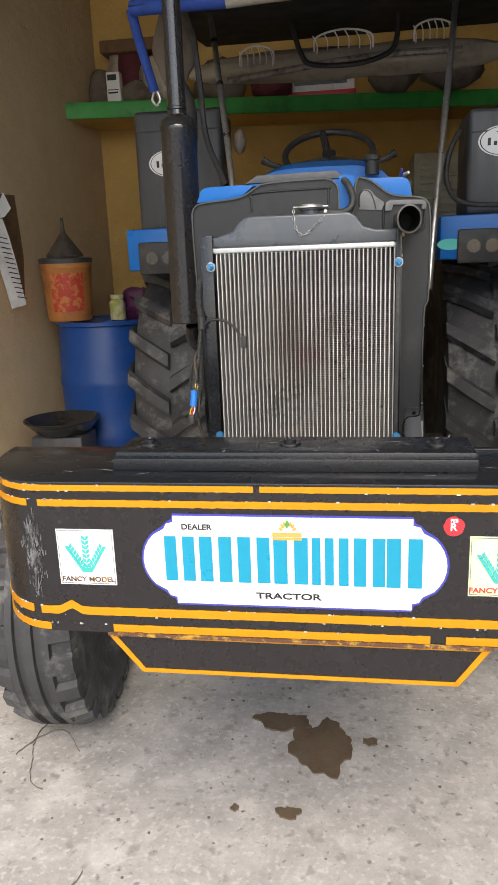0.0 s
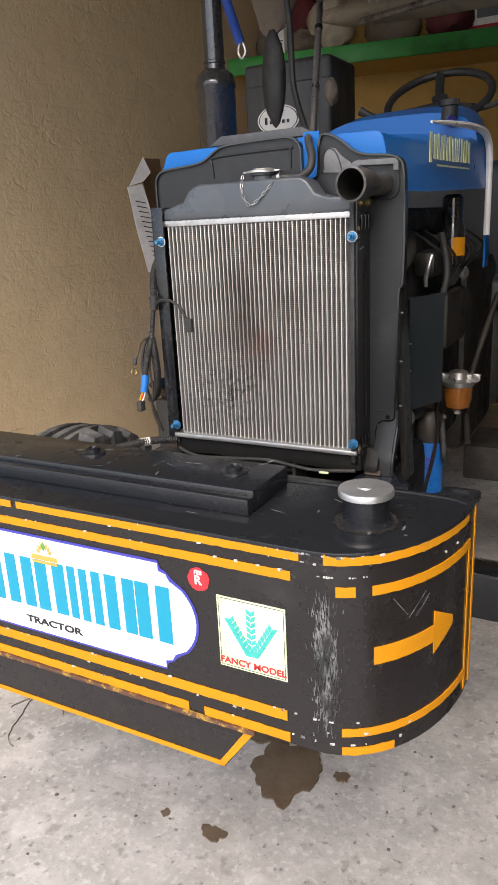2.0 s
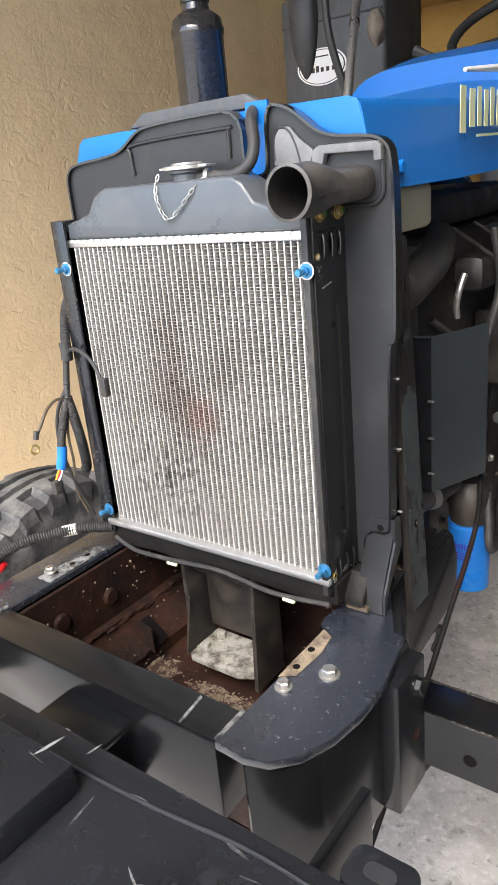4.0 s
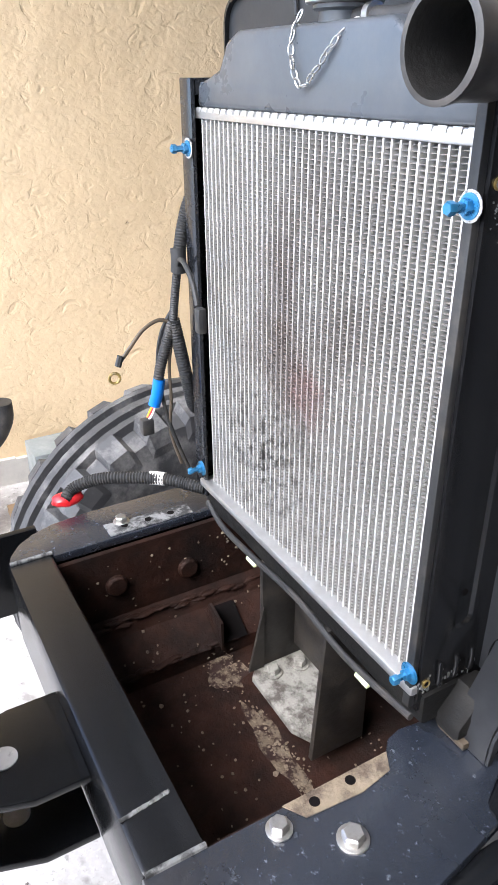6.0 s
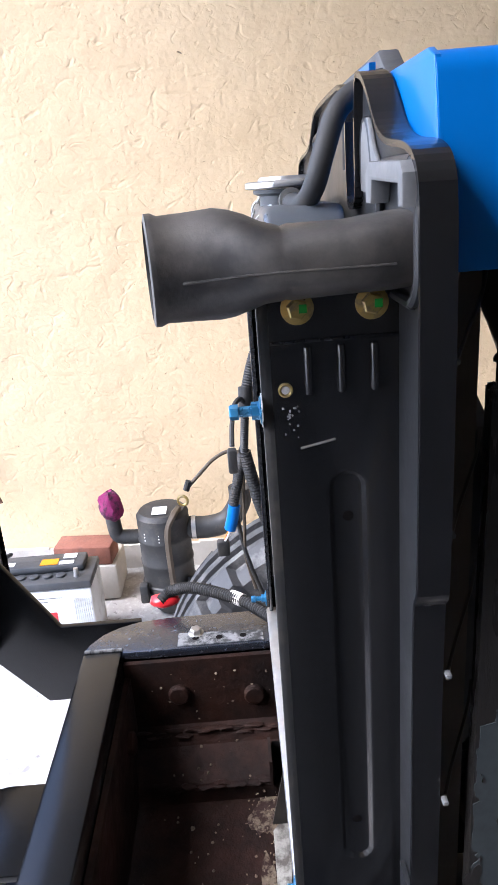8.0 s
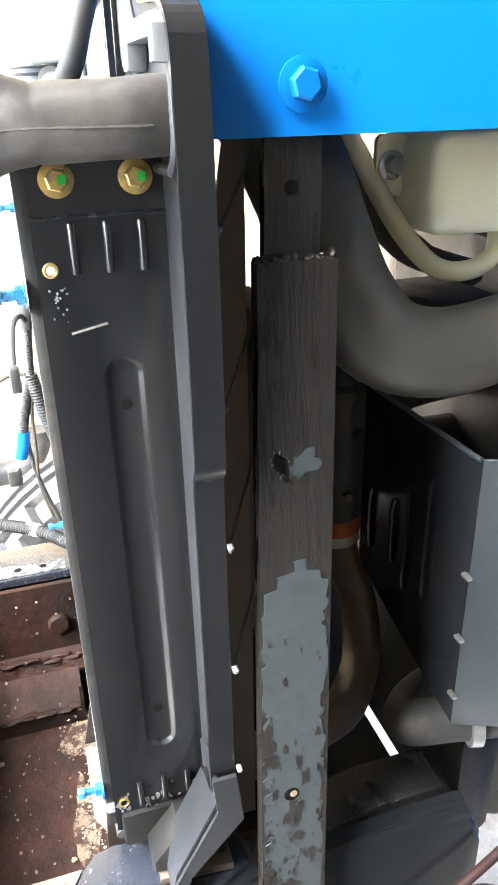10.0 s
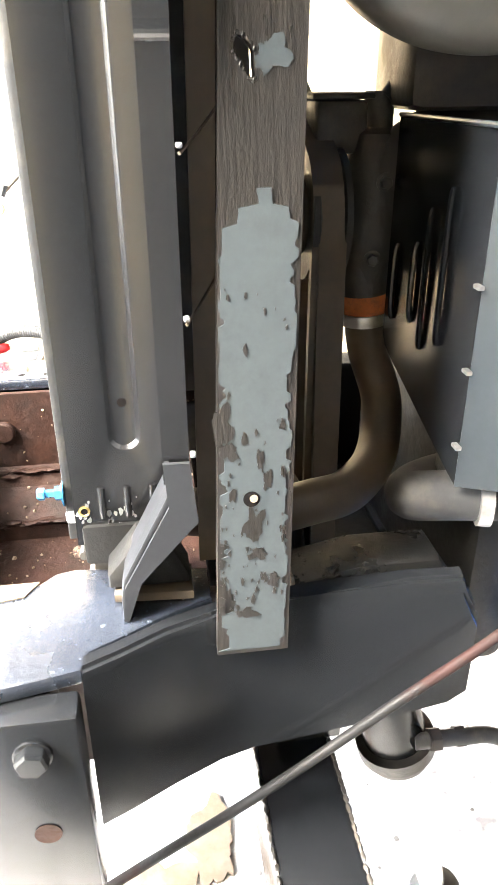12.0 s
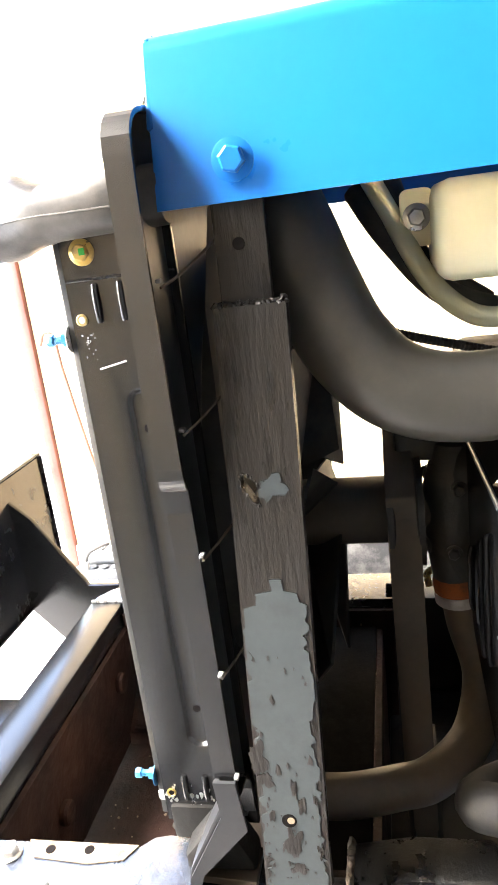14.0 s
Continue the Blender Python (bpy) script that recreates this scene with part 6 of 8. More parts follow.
part("old_paint", bar_patch([(y, z) for y, z in patch(1.881, 1.206, 0.009, 4, 0, 0.7)]), OLDPAINT, bar, smooth=False)
b = bmesh.new()
for k in range(95):
    z = random.choice((random.uniform(0.83, 0.99), random.uniform(0.83, 0.93), random.uniform(0.83, 1.10)))
    y = bar_edges(z)[0] + 0.003 + (random.random() ** 1.6) * 0.047
    h = random.choice((random.uniform(0.001, 0.003), random.uniform(0.0015, 0.0075)))
    pts = []
    for i in range(7):
        a = 2 * math.pi * i / 7 + random.uniform(-0.3, 0.3)
        f = h * random.uniform(0.35, 1.0)
        pts.append((y + 0.5 * f * math.cos(a), z + 1.1 * f * math.sin(a)))
    prism(b, pts, "x", 0.1669, 0.1672)
for y, z, r, sy, sz in ((1.868, 0.912, 0.0085, 0.8, 1.4), (1.8475, 0.986, 0.0075, 0.9, 1.5), (1.852, 0.968, 0.006, 1, 1), (1.878, 0.945, 0.005, 0.8, 1.3), (1.870, 0.885, 0.006, 1.2, 0.8), (1.860, 0.835, 0.006, 1.3, 0.7), (1.883, 0.862, 0.005, 0.9, 1.2), (1.872, 0.96, 0.004, 0.7, 1.8)):
    prism(b, patch(y, z, r, z * 90, 0, 0.9, sy, sz, 30), "x", 0.1669, 0.1672)
tagged(part("paint_flaking", leaned(b), SCRAPED, bar, "flaked bare spots"), "", "", "", "stuff")
b = bmesh.new()
for z, r in ((0.931, 0.0052),):
    lathe(b, (0.1669, 1.8665, z), (1, 0, 0), [(0, r * 1.15), (0.0004, r * 1.15)], 20)
hole_ = part("bar_hole", leaned(b), DEPTHSHADE, bar, "drilled hole, its shaded depth painted flat")
b = bmesh.new()
lathe(b, (0.1674, 1.8680, 0.9315), (1, 0, 0), [(0, 0.0030), (0.0003, 0.0030)], 20)
part("hole_disc", leaned(b), DUST, hole_, "small pale disc off-centre in the hole")
b = bmesh.new()
for k in range(20):
    y, z = slot[k]
    if k % 5:
        blob(b, (0.1662, 1.8665 + (y - 1.8665) * 1.15, 1.2055 + (z - 1.2055) * 1.12), (0.0008, 0.0011, 0.0016), k, 0.6, 1)
part("cut_edge", leaned(b), SCRAPED, bar, "torch-cut slag edge")
b = bmesh.new()
lathe(b, (0.1447, 1.877, 1.373), (1, 0, 0), [(0, 0.0042), (0.0004, 0.0042)], 16)
part("bar_hole", b, DEPTHSHADE, bar)

# ---- engine bay ----
eng = part("engine", box(bmesh.new(), XC - 0.15, 0.055, 2.16, 2.95, 0.62, 1.30, 0.02), GREASE, tractor, "greasy black diesel engine")
for name, args, material, label in (
        ("timing_cover", (XC - 0.16, 0.04, 2.10, 2.158, 0.66, 1.06, 0.02), DARKCAST, "black timing cover"),
        ("rocker_cover", (XC - 0.10, 0.02, 2.18, 2.85, 1.302, 1.37, 0.02), GREASE, "black rocker cover"),
        ("sump", (XC - 0.12, 0.02, 2.42, 2.9, 0.44, 0.618, 0.03), GREASE, "oil-stained sump"),
        ("injection_pump", (0.057, 0.13, 2.42, 2.66, 0.98, 1.14, 0.015), GREASE, "injection pump"),
        ("manifold", (0.057, 0.12, 2.30, 2.78, 1.19, 1.26, 0.02), GREASE, "inlet manifold"),
        ("clutch_housing", (XC - 0.2, 0.08, 2.951, 3.5, 0.5, 1.2, 0.05), GREASE, "black clutch housing"),
        ("step_box", (0.12, 0.36, 2.75, 3.0, 0.48, 0.60, 0.01), GREASE, "black step box"),
        ("front_casting", (-0.30, 0.088, 2.088, 2.14, 0.66, 0.90, 0.015), DARKCAST, "black front casting"),
        ("bracket", (0.06, 0.10, 2.05, 2.12, 0.86, 0.90, 0.004), GREASE, "cast bracket")):
    part(name, box(bmesh.new(), *args), material, tractor if name in ("clutch_housing", "step_box") else eng, label)
b = bmesh.new()
lathe(b, (0.11, 2.52, 1.20), (0, 0, 1), [(0, 0.014), (0.012, 0.034), (0.11, 0.036), (0.12, 0.030), (0.19, 0.03), (0.20, 0.02)], 24)
can = part("canister", b, MUFFLER, eng, "black canister with a yellow label")
b = bmesh.new()
for k in range(7):
    a0, a1 = radians(-75 + 12 * k), radians(-75 + 12 * (k + 1))
    vs = [b.verts.new((0.11 + 0.0365 * math.cos(a), 2.52 + 0.0365 * math.sin(a), z)) for a, z in ((a0, 1.235), (a1, 1.235), (a1, 1.285), (a0, 1.285))]
    b.faces.new(vs)
part("label", b, YELLOW, can, "yellow label")
random.seed(31)
for k in range(6):
    b = bmesh.new()
    y = 2.30 + 0.11 * k
    tube(b, [(0.10, 2.45 + 0.03 * k, 1.145), (0.13, 2.44 + 0.04 * k, 1.20), (0.13, y + 0.03, 1.25), (0.06, y, 1.31)], 0.004, 8)
    part("fuel_pipe", b, GREASE, eng, "thin steel fuel pipe")
for pts, r, material in (([(0.06, 2.2, 1.16), (0.10, 2.25, 1.10), (0.12, 2.3, 1.0), (0.15, 2.22, 0.98)], 0.007, RUBBER), ([(0.12, 2.35, 1.3), (0.15, 2.3, 1.2), (0.13, 2.25, 1.08)], 0.009, RUBBER), ([(0.17, 2.2, 0.84), (0.19, 2.16, 0.75), (0.16, 2.3, 0.7), (0.1, 2.5, 0.72)], 0.008, RUBBER), ([(0.15, 2.09, 1.19), (0.152, 2.08, 1.21), (0.16, 2.07, 1.235), (0.165, 2.08, 1.26)], 0.005, STEEL), ([(0.2, 2.8, 1.1), (0.16, 2.6, 0.85), (0.2, 2.4, 0.72)], 0.009, GREASE)):
    b = bmesh.new()
    tube(b, pts, r, 10)
    part("engine_hose", b, material, eng)
for k in range(16):
    b = bmesh.new()
    hexbolt(b, (0.0555, 2.22 + 0.042 * k, 0.70 + 0.03 * (k % 3)), (1, 0, 0), 0.008, 0.008, 1.4)
    part("engine_bolt", b, GREASE if k % 4 else STEEL, eng)
b = bmesh.new()
hexbolt(b, (0.13, 2.60, 1.18), (1, -0.6, 0), 0.013, 0.008, 1.5)
part("engine_bolt", b, STEEL, eng, "bright round bolt head")

# fuel sediment bowl and oil filter
b = bmesh.new()
lathe(b, (0.152, 2.478, 0.868), (0, 0, 1), [(0, 0.044), (0.008, 0.047), (0.014, 0.047), (0.022, 0.030), (0.04, 0.026), (0.045, 0.016)], 28)
box(b, 0.095, 0.215, 2.468, 2.488, 0.885, 0.903, 0.004)
bowl = part("fuel_filter", b, STEEL, eng, "cast fuel filter head over an amber bowl")
b = bmesh.new()
lathe(b, (0.152, 2.478, 0.867), (0, 0, -1), [(0, 0.040), (0.035, 0.040), (0.062, 0.034), (0.074, 0.018)], 28)
part("bowl", b, AMBER, bowl, "amber sediment bowl")
b = bmesh.new()
lathe(b, (0.152, 2.478, 0.792), (0, 0, -1), [(0, 0.009), (0.010, 0.009)], 12)
part("drain_plug", b, WHITE, bowl, "white drain plug")
for x in (0.102, 0.202):
    b = bmesh.new()
    hexbolt(b, (x, 2.466, 0.894), (0, -1, 0), 0.010, 0.008, 1.3)
    part("banjo_bolt", b, STEEL, bowl)
b = bmesh.new()
lathe(b, (0.140, 2.190, 0.642), (0, 0, 1), [(0, 0.030), (0.004, 0.0385), (0.130, 0.0395), (0.137, 0.0405), (0.142, 0.039)], 32)
oilf = part("oil_filter", b, FILTERBLUE, eng, "blue spin-on oil filter")
b = bmesh.new()
for z, h, a0, a1 in ((0.752, 0.006, -110, -58), (0.738, 0.0016, -110, -70), (0.732, 0.0016, -110, -62), (0.726, 0.0016, -110, -75)):
    for k in range(6):
        t0, t1 = radians(a0 + (a1 - a0) * k / 6), radians(a0 + (a1 - a0) * (k + (0.75 if h > 0.005 else 1)) / 6)
        vs = [b.verts.new((0.140 + 0.0402 * math.cos(a), 2.190 + 0.0402 * math.sin(a), zz - 0.01)) for a, zz in ((t0, z - h), (t1, z - h), (t1, z + h), (t0, z + h))]
        b.faces.new(vs)
part("filter_marks", b, NAVY, oilf, "dark printed bars", smooth=False)
b = bmesh.new()
lathe(b, (0.140, 2.190, 0.7845), (0, 0, 1), [(0, 0.036), (0.02, 0.038), (0.06, 0.036), (0.08, 0.02)], 24)
part("filter_head", b, GREASE, oilf, "greasy filter head")

# fan drive: shaft, pulleys, belt
b = bmesh.new()
cyl(b, (-0.10, 1.862, 1.078), (-0.10, 1.955, 1.078), 0.036, seg=28)
cyl(b, (-0.10, 1.99, 1.078), (-0.10, 2.16, 1.078), 0.022, seg=24)
part("fan_hub", b, BROWNHOSE, eng, "dusty brown fan hub")
for z, r in ((1.078, 0.055), (0.70, 0.075)):
    b = bmesh.new()
    lathe(b, (-0.10, 1.955, z), (0, 1, 0), [(0, r + 0.006), (0.006, r + 0.006), (0.014, r - 0.008), (0.022, r - 0.008), (0.030, r + 0.006), (0.036, r + 0.006)], 36)
    part("pulley", b, GREASE, eng, "grooved pulley")
b = bmesh.new()
ringp = []
for k in range(17):
    a = math.pi * k / 16
    ringp.append((-0.10 + 0.058 * math.cos(a), 1.078 + 0.058 * math.sin(a)))
for k in range(17):
    a = math.pi + math.pi * k / 16
    ringp.append((-0.10 + 0.078 * math.cos(a), 0.70 + 0.078 * math.sin(a)))
m_ = len(ringp)
vs = [[b.verts.new((x * f + (1 - f) * -0.10, y, z)) for x, z in ringp] for y, f in ((1.960, 1.0), (1.986, 1.0), (1.986, 0.88), (1.960, 0.88))]
for i in range(4):
    A, B = vs[i], vs[(i + 1) % 4]
    for k in range(m_):
        b.faces.new((A[k], A[(k + 1) % m_], B[(k + 1) % m_], B[k]))
part("fan_belt", b, BROWNHOSE, eng, "dusty brown fan belt")
b = bmesh.new()
run = smooth_path([(-0.043, 0, 0.72), (-0.043, 0, 0.92), (-0.043, 0, 1.085), (-0.052, 0, 1.118), (-0.080, 0, 1.140), (-0.16, 0, 1.172), (-0.28, 0, 1.222)], 6)
rows_ = []
for i_, p in enumerate(run):
    d = (run[min(i_ + 1, len(run) - 1)] - run[max(i_ - 1, 0)]).normalized()
    nrm = Vector((d.z, 0, -d.x))
    rows_.append([b.verts.new((p.x + nrm.x * o, y, p.z + nrm.z * o)) for y, o in ((1.954, 0.0), (1.982, 0.0), (1.982, -0.009), (1.954, -0.009))])
for A, B in zip(rows_, rows_[1:]):
    for i_ in range(4):
        b.faces.new((A[i_], B[i_], B[(i_ + 1) % 4], A[(i_ + 1) % 4]))
part("drive_belt", b, BROWNHOSE, eng, "dusty brown alternator belt")
for k in range(40):
    b = bmesh.new()
    box(b, -0.0545, -0.0525, 1.9545, 1.9815, 0.73 + 0.0085 * k, 0.7345 + 0.0085 * k)
    part("belt_cog", b, RUBBER, eng, smooth=False)
# coolant hoses
b = bmesh.new()
tube(b, [(0.04, 1.865, 1.44), (0.07, 1.885, 1.415), (0.085, 1.903, 1.375), (0.09, 1.918, 1.335), (0.092, 1.938, 1.292), (0.090, 1.970, 1.258), (0.085, 2.015, 1.243), (0.075, 2.08, 1.245), (0.06, 2.2, 1.265), (0.03, 2.3, 1.29)], 0.034, 24)
part("top_hose", b, TOPHOSE, eng, "thick black top coolant hose")
b = bmesh.new()
tube(b, [(0.06, 1.80, 0.86), (0.06, 1.84, 0.85), (0.055, 1.895, 0.842), (0.04, 1.945, 0.840), (0.02, 1.985, 0.838), (-0.03, 2.026, 0.846), (-0.075, 2.043, 0.888), (-0.098, 2.030, 0.94), (-0.10, 2.024, 0.985)], 0.0215, 18, radii=[1, 1, 1, 1, 1, 1, 0.97, 0.95])
part("bottom_hose", b, BROWNHOSE, eng, "dusty brown bottom hose")
b = bmesh.new()
lathe(b, (-0.10, 2.024, 0.968), (0, -0.05, 1), [(0, 0.0255), (0.012, 0.0255)], 24)
part("hose_clamp", b, STEEL, eng, "silver worm clamp")
b = bmesh.new()
lathe(b, (-0.10, 2.024, 0.981), (0, -0.05, 1), [(0, 0.026), (0.012, 0.027), (0.024, 0.024)], 24)
part("rusty_neck", b, mat("orange_rust", (0.30, 0.085, 0.02), 0.9, dirt=(0.14, 0.05, 0.02), dirt_scale=60, grain=200, bump=0.5), eng, "orange rusted pipe neck")
b = bmesh.new()
tube(b, [(-0.10, 2.023, 1.0), (-0.10, 2.02, 1.06), (-0.09, 2.04, 1.12), (-0.08, 2.08, 1.15), (-0.08, 2.17, 1.16)], 0.026, 16)
part("water_pump_pipe", b, GREASE, eng, "black water pipe")
b = bmesh.new()
tube(b, [(0.02, 2.16, 0.86), (0.05, 2.06, 0.862), (0.085, 2.02, 0.868), (0.10, 2.06, 0.872), (0.12, 2.15, 0.875)], 0.022, 16)
part("side_hose", b, RUBBER, eng, "black elbow hose")
b = bmesh.new()
lathe(b, (0.108, 2.072, 0.872), (0.3, 1, 0), [(0, 0.0235), (0.011, 0.0235)], 20)
part("hose_clamp", b, STEEL, eng, "silver worm clamp")

b = bmesh.new()
lathe(b, (-0.10, 2.026, 1.005), (0, 0, 1), [(0, 0.026), (0.02, 0.027), (0.05, 0.036), (0.09, 0.036), (0.12, 0.028), (0.145, 0.022), (0.15, 0.014), (0.18, 0.014)], 20)
pump = part("water_pump", b, GREASE, eng, "black cast water pump")
for a, z in ((0.2, 1.04), (1.2, 1.04), (2.2, 1.11), (0.0, 1.11), (-0.9, 1.07)):
    b = bmesh.new()
    hexbolt(b, (-0.10 + 0.034 * math.cos(a), 2.026 - 0.034 * math.sin(a), z), (math.cos(a), -math.sin(a), 0), 0.006, 0.006, 1.4)
    part("pump_bolt", b, GREASE, pump)
b = bmesh.new()
box(b, -0.16, -0.09, 1.965, 2.014, 1.132, 1.178, 0.005)
box(b, -0.165, -0.085, 1.960, 2.018, 1.1785, 1.184, 0.002)
part("alternator_bracket", b, GREASE, eng, "shiny black bracket box")
b = bmesh.new()
tube(b, [(-0.09, 2.03, 1.18), (-0.085, 2.045, 1.20), (-0.06, 2.06, 1.215), (-0.02, 2.09, 1.22)], 0.008, 10)
part("bypass_hose", b, RUBBER, pump, "thin black bypass hose")
b = bmesh.new()
tube(b, [(-0.118, 1.998, 0.995), (-0.125, 1.992, 0.985), (-0.122, 1.994, 0.972)], 0.004, 8)
part("clamp_screw", b, BRASS, eng, "brass clamp screw")

# sheet guard beside the belt
GA, GF = Vector((-0.062, 2.034, 0)), Vector((0.127, 2.0395, 0))


def on_guard(u, z, o=0.0):
    d = (GF - GA).normalized()
    p = GA.lerp(GF, u) + Vector((d.y, -d.x, 0)) * o
    return (p.x, p.y, z)


b = bmesh.new()
prism(b, [(0.1275, 2.0395), (0.178, 2.160), (0.1755, 2.161), (0.1250, 2.0405)], "z", 0.898, 1.168, 0.0006)
guard = part("sheet_guard", b, SHEET, eng, "folded grey sheet-metal guard")
b = bmesh.new()
face = [(0, 1.167), (0.998, 1.167), (0.998, 0.900), (0.93, 0.903), (0.12, 0.952), (0.04, 0.958), (0, 0.968)]
lo, hi = [b.verts.new(on_guard(u, z)) for u, z in face], [b.verts.new(on_guard(u, z, -0.0025)) for u, z in face]
b.faces.new(lo)
b.faces.new(hi[::-1])
for k in range(len(face)):
    b.faces.new((lo[k], hi[k], hi[(k + 1) % len(face)], lo[(k + 1) % len(face)]))
part("side_face", b, CHASSIS, guard, "glossy dark side face", smooth=False)
for u, z0, z1 in ((0.12, 0.99, 1.06), (0.36, 1.00, 1.07), (0.50, 0.985, 1.10), (0.68, 1.0, 1.12)):
    b = bmesh.new()
    tube(b, [on_guard(u, z0, 0.0005), on_guard(u, z0 + 0.012, 0.003), on_guard(u, z1 - 0.012, 0.003), on_guard(u, z1, 0.0005)], 0.0028, 8)
    part("guard_rib", b, CHASSIS, guard, "pressed bright rib")
b = bmesh.new()
tube(b, [on_guard(0.02, 1.167, 0.001), on_guard(0.5, 1.167, 0.001), on_guard(0.99, 1.167, 0.001)], 0.0022, 8)
part("rolled_edge", b, SHEET, guard, "pale rolled top edge")
for z in (0.935, 0.998, 1.062):
    b = bmesh.new()
    box(b, 0.1225, 0.1325, 2.0345, 2.0392, z - 0.0016, z + 0.0016, 0.0006)
    part("guard_tab", b, STEEL, guard, "bright bent tab")
# expansion bottle
b = bmesh.new()
box(b, -0.01, 0.085, 2.005, 2.15, 1.327, 1.398, 0.012, 3)
bottle = part("expansion_bottle", b, MILKY, eng, "yellowed translucent plastic bottle")
b = bmesh.new()
prism(b, round_rect(1.983, 2.008, 1.352, 1.395, 0.006), "x", 0.03, 0.036, 0.001)
part("bottle_tab", b, MILKY, bottle)
b = bmesh.new()
hexbolt(b, (0.0365, 1.995, 1.374), (1, 0, 0), 0.007, 0.006, 1.5)
part("tab_bolt", b, STEEL, bottle)
b = bmesh.new()
tube(b, [(0.04, 2.09, 1.33), (0.045, 2.085, 1.305), (0.05, 2.06, 1.295), (0.05, 2.03, 1.300), (0.045, 2.0, 1.33), (0.02, 1.97, 1.39), (0.0, 1.94, 1.45)], 0.008, 12)
part("bottle_hose", b, MILKY, bottle, "thin milky hose")
b = bmesh.new()
tube(b, [(-0.05, 1.93, 1.30), (0.0, 1.965, 1.285), (-0.02, 2.03, 1.262), (-0.05, 2.1, 1.24)], 0.0045, 8, ridges=260, depth=0.0009)
part("conduit", b, RUBBER, eng, "thin corrugated conduit")
for pts, r in (([(0.0, 1.95, 1.40), (0.02, 1.975, 1.36), (0.02, 2.02, 1.31), (0.0, 2.1, 1.28)], 0.011), ([(-0.03, 1.97, 1.43), (-0.02, 1.985, 1.38), (0.0, 2.0, 1.34), (0.0, 2.05, 1.30)], 0.009)):
    b = bmesh.new()
    tube(b, pts, r, 10)
    part("engine_hose", b, RUBBER, eng)
b = bmesh.new()
box(b, -0.14, -0.03, 2.03, 2.16, 1.17, 1.25, 0.012)
part("thermostat_housing", b, GREASE, eng, "black thermostat housing")
# fan-side dark plate edge beyond the bar
b = bmesh.new()
prism(b, [(1.832, 0.83), (1.838, 1.33), (1.850, 1.40), (1.862, 1.40), (1.858, 0.83)], "x", 0.10, 0.104)
part("baffle", b, BROWNHOSE, eng, "dusty brown baffle plate", smooth=False)

# ---- steering rod, column and cylinder under the beam ----
b = bmesh.new()
tube(b, [(0.11, 2.40, 0.98), (0.15, 2.22, 0.895), (0.178, 2.13, 0.835), (0.185, 2.059, 0.781), (0.185, 1.987, 0.725), (0.185, 1.877, 0.637), (0.185, 1.762, 0.555), (0.185, 1.68, 0.495), (0.185, 1.60, 0.436), (0.185, 1.54, 0.390)], 0.0046, 12)
part("brake_pipe", b, mat("worn_steel_tube", (0.010, 0.0097, 0.010), 0.5, 0.0, spec=0.12, dirt=(0.019, 0.009, 0.008), dirt_scale=4, dirt_at=(0.52, 0.60), grain=200, vary=0.4), tractor, "thin worn metal tube")
b = bmesh.new()
prism(b, [(1.900, 0.70), (1.978, 0.70), (1.972, 0.579), (1.905, 0.579)], "x", 0.02, 0.09, 0.004)
part("axle_bracket", b, CHASSIS, tractor, "greasy black pivot bracket over the axle")
b = bmesh.new()
lathe(b, (0.05, 2.03, 0.60), (0, 0.25, -1), [(0, 0.034), (0.07, 0.036), (0.10, 0.036), (0.105, 0.026)], 24)
ram = part("steering_ram", b, CHASSIS, tractor, "black steering ram with a chromed rod")
b = bmesh.new()
cyl(b, (0.05, 2.058, 0.492), (0.05, 2.125, 0.24), 0.018, seg=24)
part("rod", b, CHROME, ram, "chromed rod")
b = bmesh.new()
lathe(b, (0.05, 2.048, 0.527), (0, 0.25, -1), [(0, 0.0365), (0.002, 0.045), (0.018, 0.045), (0.021, 0.039), (0.034, 0.037), (0.036, 0.026)], 28)
part("gland_nut", b, GREASE, ram, "greasy gland nut")
b = bmesh.new()
blob(b, (0.05, 2.135, 0.205), (0.035, 0.035, 0.035), 2, 0.05)
part("rod_end", b, GREASE, ram)
b = bmesh.new()
tube(b, [(0.08, 2.06, 0.545), (0.085, 2.11, 0.55), (0.085, 2.15, 0.545), (0.08, 2.2, 0.50), (0.05, 2.24, 0.42)], 0.009, 12)
part("ram_hose", b, RUBBER, ram, "black hydraulic hose")
b = bmesh.new()
lathe(b, (0.082, 2.075, 0.548), (0, 1, 0), [(0, 0.013), (0.012, 0.013), (0.013, 0.010), (0.028, 0.010), (0.030, 0.012), (0.04, 0.012)], 6)
part("hose_fitting", b, GREASE, ram)

# front axle and wheels
b = bmesh.new()
box(b, -0.66, 0.62, 1.881, 1.960, 0.465, 0.578, 0.006)
axle = part("front_axle", b, CHASSIS, tractor, "black welded box-section front axle")
for y in (1.8815, 1.9595):
    b = bmesh.new()
    for k in range(90):
        blob(b, (-0.30 + 0.0098 * k, y, 0.5775), (0.0062, 0.0028, 0.0024), k, 0.5, 1)
    tagged(part("weld_seam", b, GREASE, axle, "rough weld bead along the axle"), "", "", "", "stuff")
for x, z in ((0.43, 0.52), (0.56, 0.52), (-0.55, 0.52)):
    b = bmesh.new()
    hexbolt(b, (x, 1.8805, z), (0, -1, 0), 0.014, 0.010, 1.35)
    part("axle_bolt", b, CHASSIS, axle, "black axle bolt")
b = bmesh.new()
lathe(b, (0.258, 1.8808, 0.512), (0, -1, 0), [(0, 0.011), (0.0006, 0.011)], 18)
part("axle_hole", b, DEPTHSHADE, axle)


